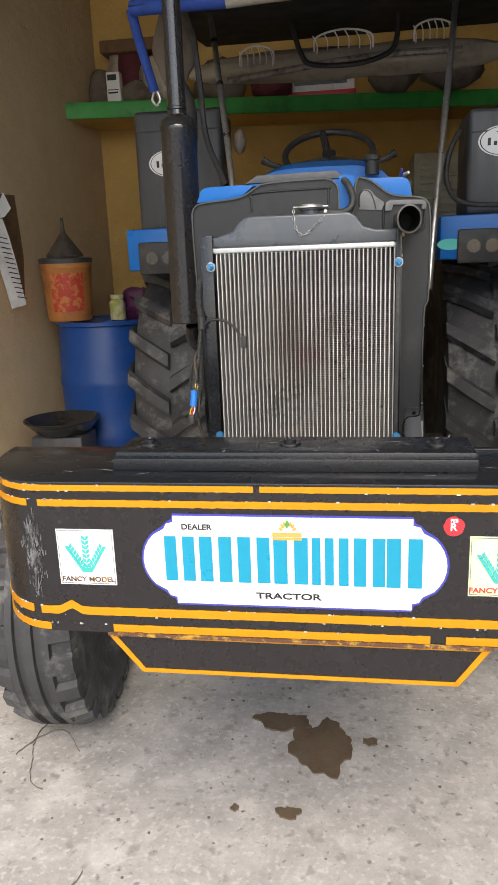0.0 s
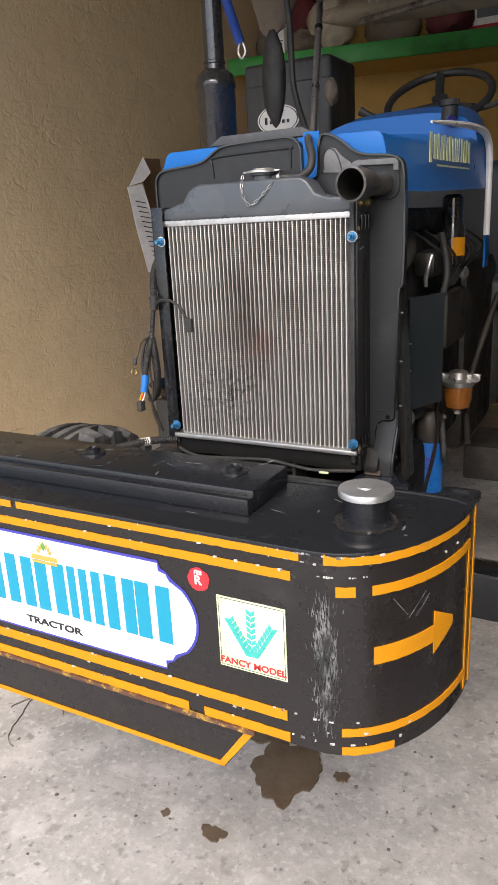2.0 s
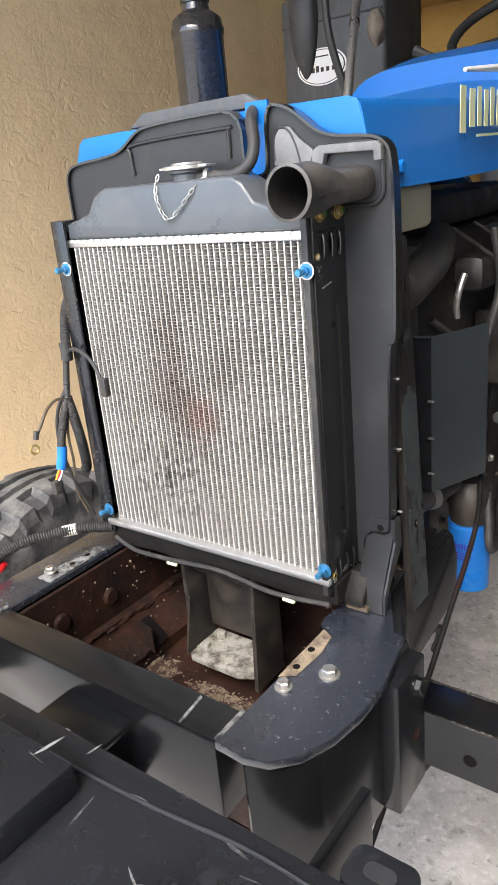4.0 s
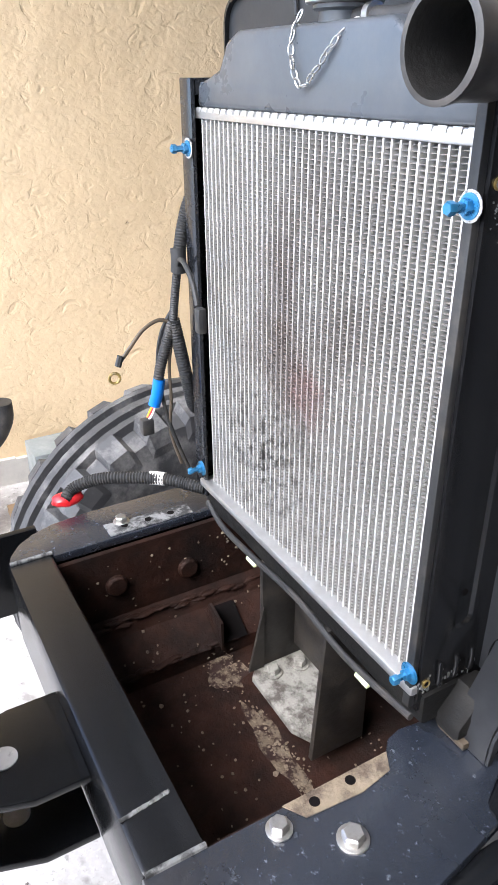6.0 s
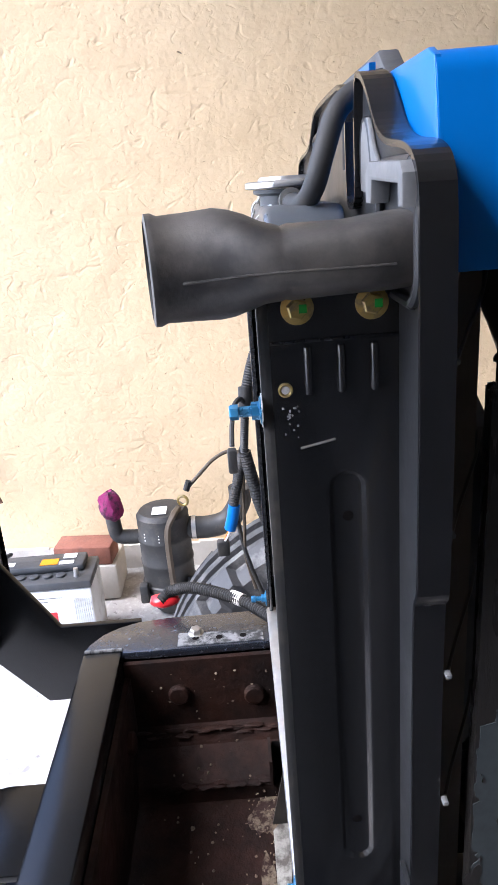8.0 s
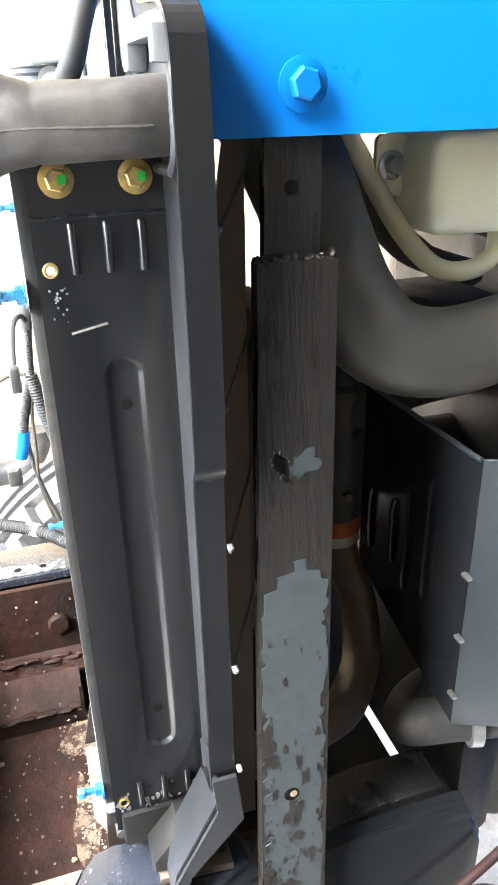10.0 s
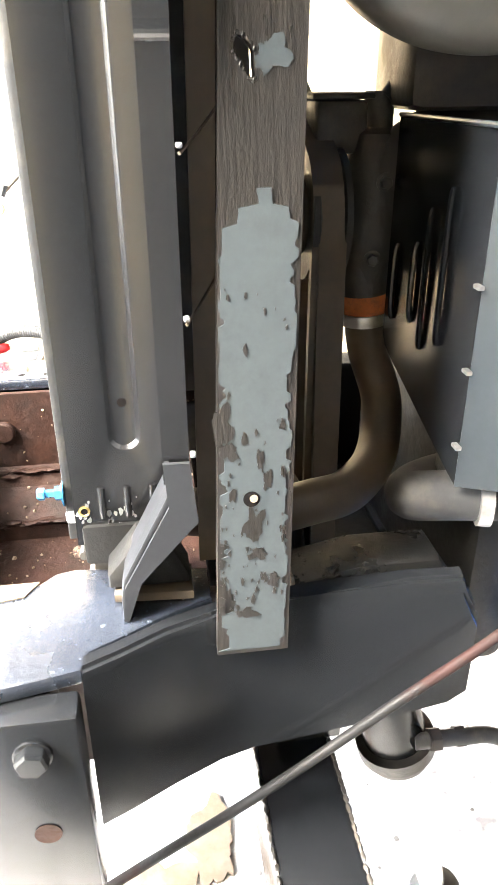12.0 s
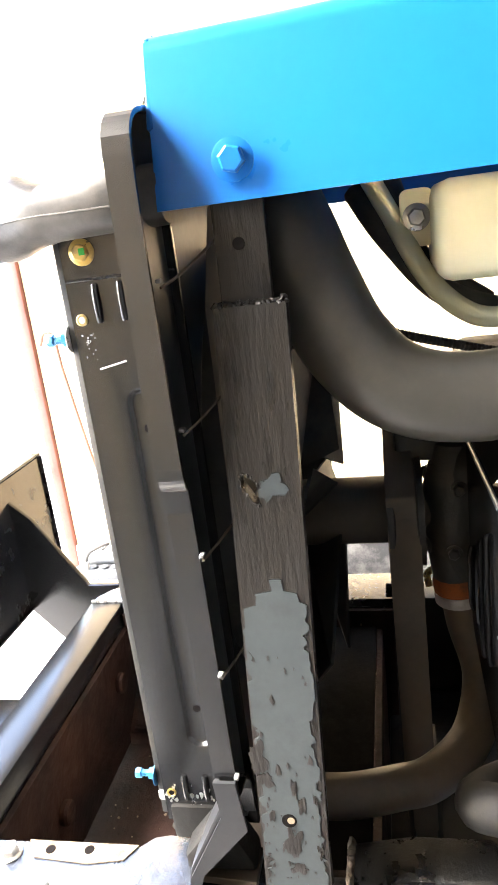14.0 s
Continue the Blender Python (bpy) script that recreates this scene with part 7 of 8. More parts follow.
def tyre_profile(r, w, rim):
    h = w / 2
    return [(-h * 0.78, rim), (-h * 0.98, rim + (r - rim) * 0.35), (-h, rim + (r - rim) * 0.6), (-h * 0.93, rim + (r - rim) * 0.82), (-h * 0.72, r - 0.022), (-h * 0.35, r - 0.014), (0, r - 0.012), (h * 0.35, r - 0.014), (h * 0.72, r - 0.022), (h * 0.93, rim + (r - rim) * 0.82), (h, rim + (r - rim) * 0.6), (h * 0.98, rim + (r - rim) * 0.35), (h * 0.78, rim)]


def wheel(name, c, r, w, rim, lugs, lug_h, turn, label, front=True):
    b = bmesh.new()
    c = Vector(c)
    rot = Matrix.Rotation(radians(turn), 4, "Z")
    prof = tyre_profile(r, w, rim)
    lathe(b, (0, 0, 0), (1, 0, 0), prof, 56)
    b.transform(Matrix.Translation(c) @ rot)
    ty = part(name, b, TYRE, tractor, label)
    for off, hw in (((0, 0.014), (-w * 0.21, 0.011), (w * 0.21, 0.011)) if front else ()):
        b = bmesh.new()
        lathe(b, (off - hw, 0, 0), (1, 0, 0), [(0, r - 0.02), (0.002, r), (hw * 2 - 0.002, r), (hw * 2, r - 0.02)], 56)
        b.transform(Matrix.Translation(c) @ rot)
        part("tread_rib", b, TYRE, ty)
    lug_me = None
    for k in range(lugs):
        for side in (-1, 1):
            a = 2 * math.pi * (k + (0.5 if side > 0 else 0)) / lugs
            L = bmesh.new()
            h = w / 2
            if front:
                pts2 = [(h * 0.50, r + 0.001), (h * 0.98, r - 0.016), (h * 1.02, r - 0.05), (h * 0.99, r - 0.07)]
                hw = 0.022
            else:
                pts2 = [(h * 0.02, r + lug_h), (h * 0.55, r + lug_h - 0.006), (h * 1.0, r + lug_h - 0.03), (h * 1.02, r - 0.06)]
                hw = 0.026
            prev = None
            for i, (x, rr) in enumerate(pts2):
                sweep = (0.0 if front else 0.30 * (i / 3))
                ring = []
                for da, dr in ((-hw / r, 0), (hw / r, 0), (hw * 1.5 / r, -0.035 if not front else -0.016), (-hw * 1.5 / r, -0.035 if not front else -0.016)):
                    ang = a + da - sweep
                    ring.append(L.verts.new((side * x if dr == 0 else side * x * 0.97, (rr + dr) * math.cos(ang), (rr + dr) * math.sin(ang))))
                if prev:
                    for q in range(4):
                        L.faces.new((prev[q], ring[q], ring[(q + 1) % 4], prev[(q + 1) % 4]))
                else:
                    L.faces.new(ring)
                prev = ring
            L.faces.new(prev[::-1])
            L.transform(Matrix.Translation(c) @ rot)
            part("lug", L, TYRE, ty, smooth=False)
    R = bmesh.new()
    lathe(R, (0, 0, 0), (1, 0, 0), [(-w * 0.36, rim + 0.012), (-w * 0.36, rim - 0.012), (-w * 0.1, rim - 0.03), (-w * 0.08, 0.08), (-w * 0.12, 0.05), (w * 0.12, 0.05), (w * 0.08, 0.08), (w * 0.1, rim - 0.03), (w * 0.36, rim - 0.012), (w * 0.36, rim + 0.012)], 40)
    R.transform(Matrix.Translation(c) @ rot)
    part("rim", R, GREY, ty, "grey steel rim")
    return ty


wheel("front_wheel", (-0.835, 1.90, 0.405), 0.40, 0.215, 0.21, 26, 0, 4, "dusty front tyre with ribbed tread", True)
wheel("front_wheel", (0.60 + 0.22, 1.90, 0.405), 0.40, 0.215, 0.21, 26, 0, 4, "dusty front tyre with ribbed tread", True)
wheel("rear_wheel", (XC - 0.71, 3.78, 0.69), 0.65, 0.40, 0.36, 20, 0.04, 0, "large rear tyre with deep chevron lugs", False)
wheel("rear_wheel", (XC + 0.71, 3.78, 0.69), 0.65, 0.40, 0.36, 20, 0.04, 0, "large rear tyre with deep chevron lugs", False)

# exhaust
b = bmesh.new()
lathe(b, (-0.547, 2.37, 1.135), (0, 0, 1), [(0, 0.052), (0.004, 0.056), (0.590, 0.056), (0.594, 0.0585), (0.606, 0.0585), (0.610, 0.056), (0.624, 0.054), (0.632, 0.046), (0.642, 0.031), (0.655, 0.029)], 40)
ex = part("exhaust_silencer", b, MUFFLER, tractor, "tall glossy black exhaust silencer")
b = bmesh.new()
lathe(b, (-0.547, 2.37, 1.79), (0, 0, 1), [(0, 0.0295), (0.002, 0.032), (0.008, 0.032), (0.010, 0.029), (0.95, 0.028)], 28)
part("stack_pipe", b, MUFFLER, ex, "slim exhaust stack pipe")
b = bmesh.new()
tube(b, [(-0.537, 2.37, 1.125), (-0.535, 2.40, 1.06), (-0.45, 2.46, 1.02), (-0.25, 2.5, 1.05)], 0.022, 14)
part("down_pipe", b, MUFFLER, ex, "exhaust elbow")

# steering wheel
b = bmesh.new()
c = Vector((-0.105, 3.20, 1.745))
u, w = Vector((1, 0, 0)), Vector((0, 0.82, 0.57))
ring = [c + (u * math.cos(a) + w * math.sin(a)) * 0.182 for a in [2 * math.pi * k / 40 for k in range(40)]]
tube(b, ring + [ring[0]], 0.0135, 10, 1)
sw = part("steering_wheel", b, RUBBER, tractor, "black steering wheel with broad spokes")
for a in (100, 215, 325):
    b = bmesh.new()
    e = c + (u * math.cos(radians(a)) + w * math.sin(radians(a))) * 0.172
    tube(b, [c - Vector((0, -0.02, 0.05)) * 0.5, c.lerp(e, 0.5) + Vector((0, 0, -0.012)), e], 0.016, 8)
    part("spoke", b, RUBBER, sw, "black spoke")
b = bmesh.new()
cyl(b, c + Vector((0, 0.01, 0.005)), c + Vector((0, 0.16, -0.24)), 0.028, 0.02)
part("column", b, RUBBER, sw, "steering column")
for s in (-1, 1):
    b = bmesh.new()
    tube(b, [c + Vector((s * 0.05, -0.05, -0.07)), c + Vector((s * 0.2, -0.07, -0.05)), c + Vector((s * 0.27, -0.07, -0.02))], 0.009, 8, radii=[0.8, 1, 1.8])
    part("lever", b, RUBBER, sw, "black control lever")

# canopy rods, canopy, fenders, boxes on the fenders
b = bmesh.new()
tube(b, [(-0.43, 2.74, 1.30), (-0.472, 2.91, 1.647), (-0.549, 3.17, 2.05), (-0.62, 3.4, 2.42)], 0.0125, 12)
pole = part("canopy_rod", b, STEEL, tractor, "plain steel canopy rod with black ties")
for z in (1.80, 2.02, 2.21):
    b = bmesh.new()
    p = Vector((np.interp(z, (1.647, 2.05, 2.42), (-0.472, -0.549, -0.62)), np.interp(z, (1.647, 2.05, 2.42), (2.91, 3.17, 3.4)), z))
    lathe(b, p, (-0.15, 0.55, 0.82), [(0, 0.015), (0.016, 0.015)], 14)
    part("tie", b, RUBBER, pole, "black tape tie")
b = bmesh.new()
tube(b, [(0.272, 2.78, 1.20), (0.300, 2.88, 1.50), (0.37, 3.17, 2.05), (0.42, 3.4, 2.45)], 0.0125, 12)
part("canopy_rod", b, STEEL, tractor, "plain steel canopy rod")
b = bmesh.new()
prism(b, [(2.85, 2.225), (2.95, 2.30), (4.3, 2.47), (4.3, 2.50), (2.93, 2.34), (2.82, 2.235)], "x", XC - 0.69, XC + 0.85)
canopy = part("canopy", b, CANVAS, tractor, "cloth canopy with black lining and blue edge", smooth=False)
b = bmesh.new()
tube(b, [(-0.81, 2.85, 2.235), (-0.64, 2.84, 2.232), (-0.455, 2.84, 2.230)], 0.026, 10)
part("edge_roll", b, BLUECLOTH, canopy, "blue rolled canopy edge")
b = bmesh.new()
tube(b, [(-0.455, 2.84, 2.230), (-0.2, 2.84, 2.240), (0.2, 2.84, 2.245), (0.75, 2.84, 2.235)], 0.026, 10)
part("edge_roll", b, CREAM, canopy, "beige rolled canopy edge")
b = bmesh.new()
tube(b, [(-0.812, 2.86, 2.235), (-0.800, 2.90, 2.14), (-0.780, 2.93, 2.04), (-0.766, 2.95, 1.975)], 0.018, 10)
part("side_strap", b, BLUECLOTH, canopy, "blue hanging strap")
b = bmesh.new()
tube(b, [(-0.766, 2.95, 1.98), (-0.776, 2.95, 1.945), (-0.761, 2.95, 1.925), (-0.746, 2.95, 1.945), (-0.756, 2.95, 1.975)], 0.005, 8)
part("hook", b, STEEL, canopy, "steel hook")
b = bmesh.new()
blob(b, (-0.72, 3.15, 2.18), (0.09, 0.03, 0.15), 5, 0.2)
part("cloth_panel", b, BAG1, canopy, "grey hanging cloth")
for cx_, sx in ((-0.20, 0.66), (0.28, 0.46)):
    b = bmesh.new()
    blob(b, (cx_, 3.95, 2.258), (sx, 0.10, 0.074), 3 + sx, 0.10, 4)
    part("padded_bolster", b, CREAM, canopy, "cream bolster wrapped in clear plastic")
b = bmesh.new()
tube(b, [(-0.62, 3.83, 2.185), (-0.3, 3.82, 2.215), (-0.05, 3.82, 2.238), (0.2, 3.82, 2.250), (0.5, 3.82, 2.245)], 0.016, 8)
part("plastic_roll", b, mat("clear_plastic_sheet", (0.42, 0.38, 0.32), 0.18, dirt=(0.15, 0.12, 0.10), dirt_scale=26, dirt_at=(0.4, 0.6), grain=80, bump=0.6, bump_scale=40), canopy, "crumpled plastic sheet")
for cx_, w, z in ((-0.455, 0.16, 2.275), (-0.05, 0.27, 2.315), (0.355, 0.17, 2.325)):
    b = bmesh.new()
    tube(b, [(cx_ - w / 2, 3.70, z - 0.06), (cx_ - w / 2.2, 3.70, z), (cx_, 3.70, z + 0.025), (cx_ + w / 2.2, 3.70, z), (cx_ + w / 2, 3.70, z - 0.06)], 0.005, 6)
    lace = part("mirror_lace", b, PAPER, canopy, "white tasselled lace on a mirror")
    k = 6
    for i in range(k):
        b = bmesh.new()
        x = cx_ - w / 2.2 + w / 1.1 * i / (k - 1)
        zt = z + 0.022 * math.cos((i / (k - 1) - 0.5) * 2.6)
        tube(b, [(x - w / 14, 3.70, zt), (x, 3.70, zt - 0.035), (x, 3.70, zt - 0.075)], 0.003, 6)
        part("tassel", b, PAPER, lace)
b = bmesh.new()
tube(b, [(-0.30, 3.72, 2.42), (-0.25, 3.72, 2.26), (-0.19, 3.72, 2.205), (0.0, 3.72, 2.195), (0.14, 3.72, 2.225), (0.19, 3.72, 2.28), (0.2, 3.72, 2.42)], 0.012, 8)
part("mirror_bracket", b, RUBBER, canopy, "bent black mirror bracket")

for s in (-1, 1):
    b = bmesh.new()
    arc = [(3.78 + 0.76 * math.cos(radians(a)), 0.69 + 0.76 * math.sin(radians(a))) for a in range(20, 121, 10)]
    arc2 = [(3.78 + 0.735 * math.cos(radians(a)), 0.69 + 0.735 * math.sin(radians(a))) for a in range(120, 19, -10)]
    prism(b, arc + arc2, "x", XC + s * 0.47, XC + s * 0.93)
    fen = part("fender", b, BLUE, tractor, "blue rear mudguard")
    b = bmesh.new()
    box(b, XC + s * 0.64 - 0.19, XC + s * 0.64 + (0.44 if s > 0 else 0.06), 3.02, 3.42, 1.30, 1.47, 0.012)
    part("fender_face", b, BLUE, fen, "blue front face with lamp")
    b = bmesh.new()
    box(b, XC + s * 0.647 - 0.13, XC + s * 0.647 + 0.13, 3.0, 3.018, 1.285, 1.415, 0.01)
    lamp = part("lamp", b, RUBBER, fen, "dark rectangular lamp")
    for k in range(3):
        b = bmesh.new()
        cyl(b, (XC + s * 0.647 - 0.07 + 0.07 * k, 2.999, 1.35), (XC + s * 0.647 - 0.07 + 0.07 * k, 2.992, 1.35), 0.026, seg=18)
        part("lens", b, MUFFLER, lamp)
    b = bmesh.new()
    pts = [(XC + s * 0.49 + 0.05 * math.cos(2 * math.pi * k / 20), 1.36 + 0.022 * math.sin(2 * math.pi * k / 20)) for k in range(20)]
    prism(b, pts, "y", 3.015, 3.0192)
    part("oval_mark", b, TEAL, fen, "small oval mark", smooth=False)
    # speaker box
    bx0, bx1 = (XC + 0.56, XC + 1.0) if s > 0 else (XC - 0.87, XC - 0.47)
    zb0, zb1 = (1.53, 1.87) if s > 0 else (1.62, 1.99)
    by = 3.12 if s > 0 else 3.38
    sp_ = thing("tool_box", ((bx0 + bx1) / 2, by + 0.15, 1.45), "black vinyl-covered box with a white oval mark", "box", "boxes on the mudguards")
    b = bmesh.new()
    box(b, bx0, bx1, by, by + 0.30, 1.472, zb1, 0.02, 3)
    part("body", b, BOXBLACK, sp_)
    b = bmesh.new()
    box(b, bx0 + 0.01, bx1 - 0.01, by - 0.004, by + 0.29, zb1 - 0.09, zb1 - 0.085)
    part("lid_seam", b, RUBBER, sp_)
    ox, oz = ((bx0 + 0.135), 1.745) if s > 0 else (bx1 - 0.24, 1.765)
    for name, f, y, material in (("oval_rim", 1.0, by - 0.0015, WHITE), ("oval_line", 0.93, by - 0.0025, INK), ("oval_face", 0.89, by - 0.0035, WHITE)):
        b = bmesh.new()
        prism(b, [(ox + 0.098 * f * math.cos(2 * math.pi * k / 32), oz + 0.058 * f * math.sin(2 * math.pi * k / 32)) for k in range(32)], "y", y - 0.001, y)
        part(name, b, material, sp_, "white oval mark", smooth=False)
    b = bmesh.new()
    for k, (x, h) in enumerate(((-0.055, 0.028), (-0.032, 0.015), (-0.014, 0.02), (0.004, 0.014), (0.026, 0.014), (0.048, 0.014))):
        box(b, ox + x - 0.007, ox + x + 0.005, by - 0.0055, by - 0.0045, oz - 0.016, oz - 0.016 + h)
    box(b, ox - 0.03, ox + 0.03, by - 0.0055, by - 0.0045, oz + 0.030, oz + 0.034)
    part("plain_bars", b, INK, sp_, smooth=False)
b = bmesh.new()
tube(b, [(0.40, 3.05, 1.78), (0.36, 3.0, 1.70), (0.35, 3.0, 1.60), (0.40, 3.0, 1.52), (0.55, 3.02, 1.50), (0.75, 3.05, 1.50)], 0.010, 10)
part("rubber_strap", b, RUBBER, tractor, "black looped rubber cable")
# side mirror and control clutter by the wheel
b = bmesh.new()
blob(b, (-0.455, 3.05, 1.79), (0.025, 0.03, 0.045), 8, 0.2)
part("mirror_head", b, BAG1, tractor, "dark brown lamp head")
b = bmesh.new()
blob(b, (-0.66, 3.0, 1.85), (0.045, 0.03, 0.16), 4, 0.08)
part("side_mirror", b, RUBBER, tractor, "long black side mirror")
b = bmesh.new()
tube(b, [(-0.62, 3.02, 2.2), (-0.60, 3.02, 2.0), (-0.58, 3.0, 1.8), (-0.5, 2.95, 1.62)], 0.012, 8)
part("mirror_arm", b, RUBBER, tractor, "black mirror arm")
b = bmesh.new()
box(b, XC - 0.25, XC + 0.25, 3.62, 3.74, 1.05, 1.55, 0.05, 4)
box(b, XC - 0.25, XC + 0.25, 3.38, 3.62, 0.98, 1.10, 0.04, 4)
part("seat", b, BOXBLACK, tractor, "black driver's seat")
b = bmesh.new()
box(b, XC - 0.24, XC + 0.24, 3.45, 4.15, 0.55, 0.979, 0.05)
part("rear_housing", b, GREASE, tractor, "black rear axle housing")

# ---- wiring by the radiator ----
b = bmesh.new()
tube(b, [(-0.364, 1.79, 1.295), (-0.370, 1.765, 1.288), (-0.374, 1.745, 1.262), (-0.372, 1.732, 1.230), (-0.366, 1.722, 1.195)], 0.0085, 12, ridges=300, depth=0.0010)
wires = part("wiring_loom", b, RUBBER, tractor, "corrugated wiring loom with loose plugs")
for name, pts, r, ribs in (("branch", [(-0.366, 1.722, 1.196), (-0.372, 1.717, 1.150), (-0.377, 1.713, 1.101)], 0.0058, 330), ("branch", [(-0.376, 1.713, 1.112), (-0.384, 1.704, 1.075), (-0.388, 1.696, 1.045), (-0.389, 1.691, 1.018)], 0.0076, 300), ("fat_branch", [(-0.377, 1.714, 1.112), (-0.377, 1.722, 1.070), (-0.383, 1.733, 1.020), (-0.400, 1.748, 0.975), (-0.435, 1.772, 0.952)], 0.0092, 260)):
    b = bmesh.new()
    tube(b, pts, r, 12, ridges=ribs, depth=0.0009)
    part(name, b, RUBBER, wires)
b = bmesh.new()
tube(b, [(-0.368, 1.722, 1.205), (-0.366, 1.7215, 1.190), (-0.367, 1.7205, 1.176)], 0.0098, 10, 3)
part("tape", b, RUBBER, wires, "black tape wrap")
b = bmesh.new()
tube(b, [(-0.3885, 1.694, 1.030), (-0.389, 1.690, 1.010), (-0.391, 1.685, 0.992)], 0.0086, 10)
part("tape", b, WIREBLUE, wires, "blue insulating tape")
b = bmesh.new()
box(b, -0.400, -0.386, 1.664, 1.682, 0.950, 0.974, 0.003)
part("plug", b, RUBBER, wires, "grey plug")
for k, material in enumerate((WIREYEL, WIRERED, PAPER)):
    b = bmesh.new()
    tube(b, [(-0.391 + 0.002 * k, 1.686, 0.994), (-0.392 + 0.005 * (k - 1), 1.681, 0.983), (-0.394 + 0.003 * (k - 1), 1.675, 0.971)], 0.0016, 6)
    part("wire", b, material, wires)
b = bmesh.new()
tube(b, [(-0.377, 1.713, 1.108), (-0.380, 1.695, 1.114), (-0.378, 1.672, 1.105), (-0.372, 1.650, 1.086), (-0.368, 1.635, 1.072)], 0.0026, 8)
part("earth_lead", b, BROWNHOSE, wires, "thin earth lead")
b = bmesh.new()
tube(b, [(-0.368, 1.636, 1.080), (-0.367, 1.631, 1.067)], 0.0045, 8, 3)
part("sleeve", b, RUBBER, wires)
b = bmesh.new()
ring = [Vector((-0.366, 1.625, 1.0525)) + Vector((0.2, 0.98, 0)) * 0.0068 * math.cos(a) + Vector((0, 0, 1)) * 0.0068 * math.sin(a) for a in [2 * math.pi * k / 20 for k in range(20)]]
tube(b, ring + [ring[0]], 0.0019, 6, 1)
part("ring_terminal", b, BRASS, wires, "brass ring terminal")
b = bmesh.new()
tube(b, [(-0.367, 1.7205, 1.180), (-0.345, 1.714, 1.196), (-0.312, 1.706, 1.197), (-0.285, 1.702, 1.182), (-0.270, 1.700, 1.160)], 0.0032, 8)
part("branch", b, RUBBER, wires)
b = bmesh.new()
box(b, -0.269, -0.255, 1.694, 1.705, 1.130, 1.160, 0.003)
part("plug", b, RUBBER, wires, "black plug hanging over the fins")
for pts, r, material in (([(-0.376, 1.716, 1.130), (-0.392, 1.702, 1.09), (-0.396, 1.696, 1.04), (-0.386, 1.700, 0.98), (-0.379, 1.712, 0.93), (-0.374, 1.725, 0.89)], 0.0030, RUBBER), ([(-0.377, 1.714, 1.10), (-0.384, 1.708, 1.05), (-0.380, 1.706, 1.0), (-0.384, 1.704, 0.95), (-0.376, 1.715, 0.90)], 0.0024, BROWNHOSE)):
    b = bmesh.new()
    tube(b, pts, r, 8)
    part("thin_lead", b, material, wires)
b = bmesh.new()
tube(b, [(-0.345, 1.735, 0.868), (-0.385, 1.70, 0.872), (-0.42, 1.660, 0.870), (-0.45, 1.615, 0.866), (-0.468, 1.58, 0.852), (-0.462, 1.562, 0.840)], 0.0095, 12, ridges=230, depth=0.0013)
part("starter_lead", b, RUBBER, wires, "thick corrugated battery lead")
b = bmesh.new()
tube(b, [(-0.392, 1.694, 0.872), (-0.41, 1.677, 0.870)], 0.0102, 10, 3)
part("tape", b, PAPER, wires, "grey tape band")
b = bmesh.new()
blob(b, (-0.470, 1.568, 0.836), (0.016, 0.024, 0.010), 3, 0.2)
part("terminal_boot", b, WIRERED, wires, "red rubber terminal boot")

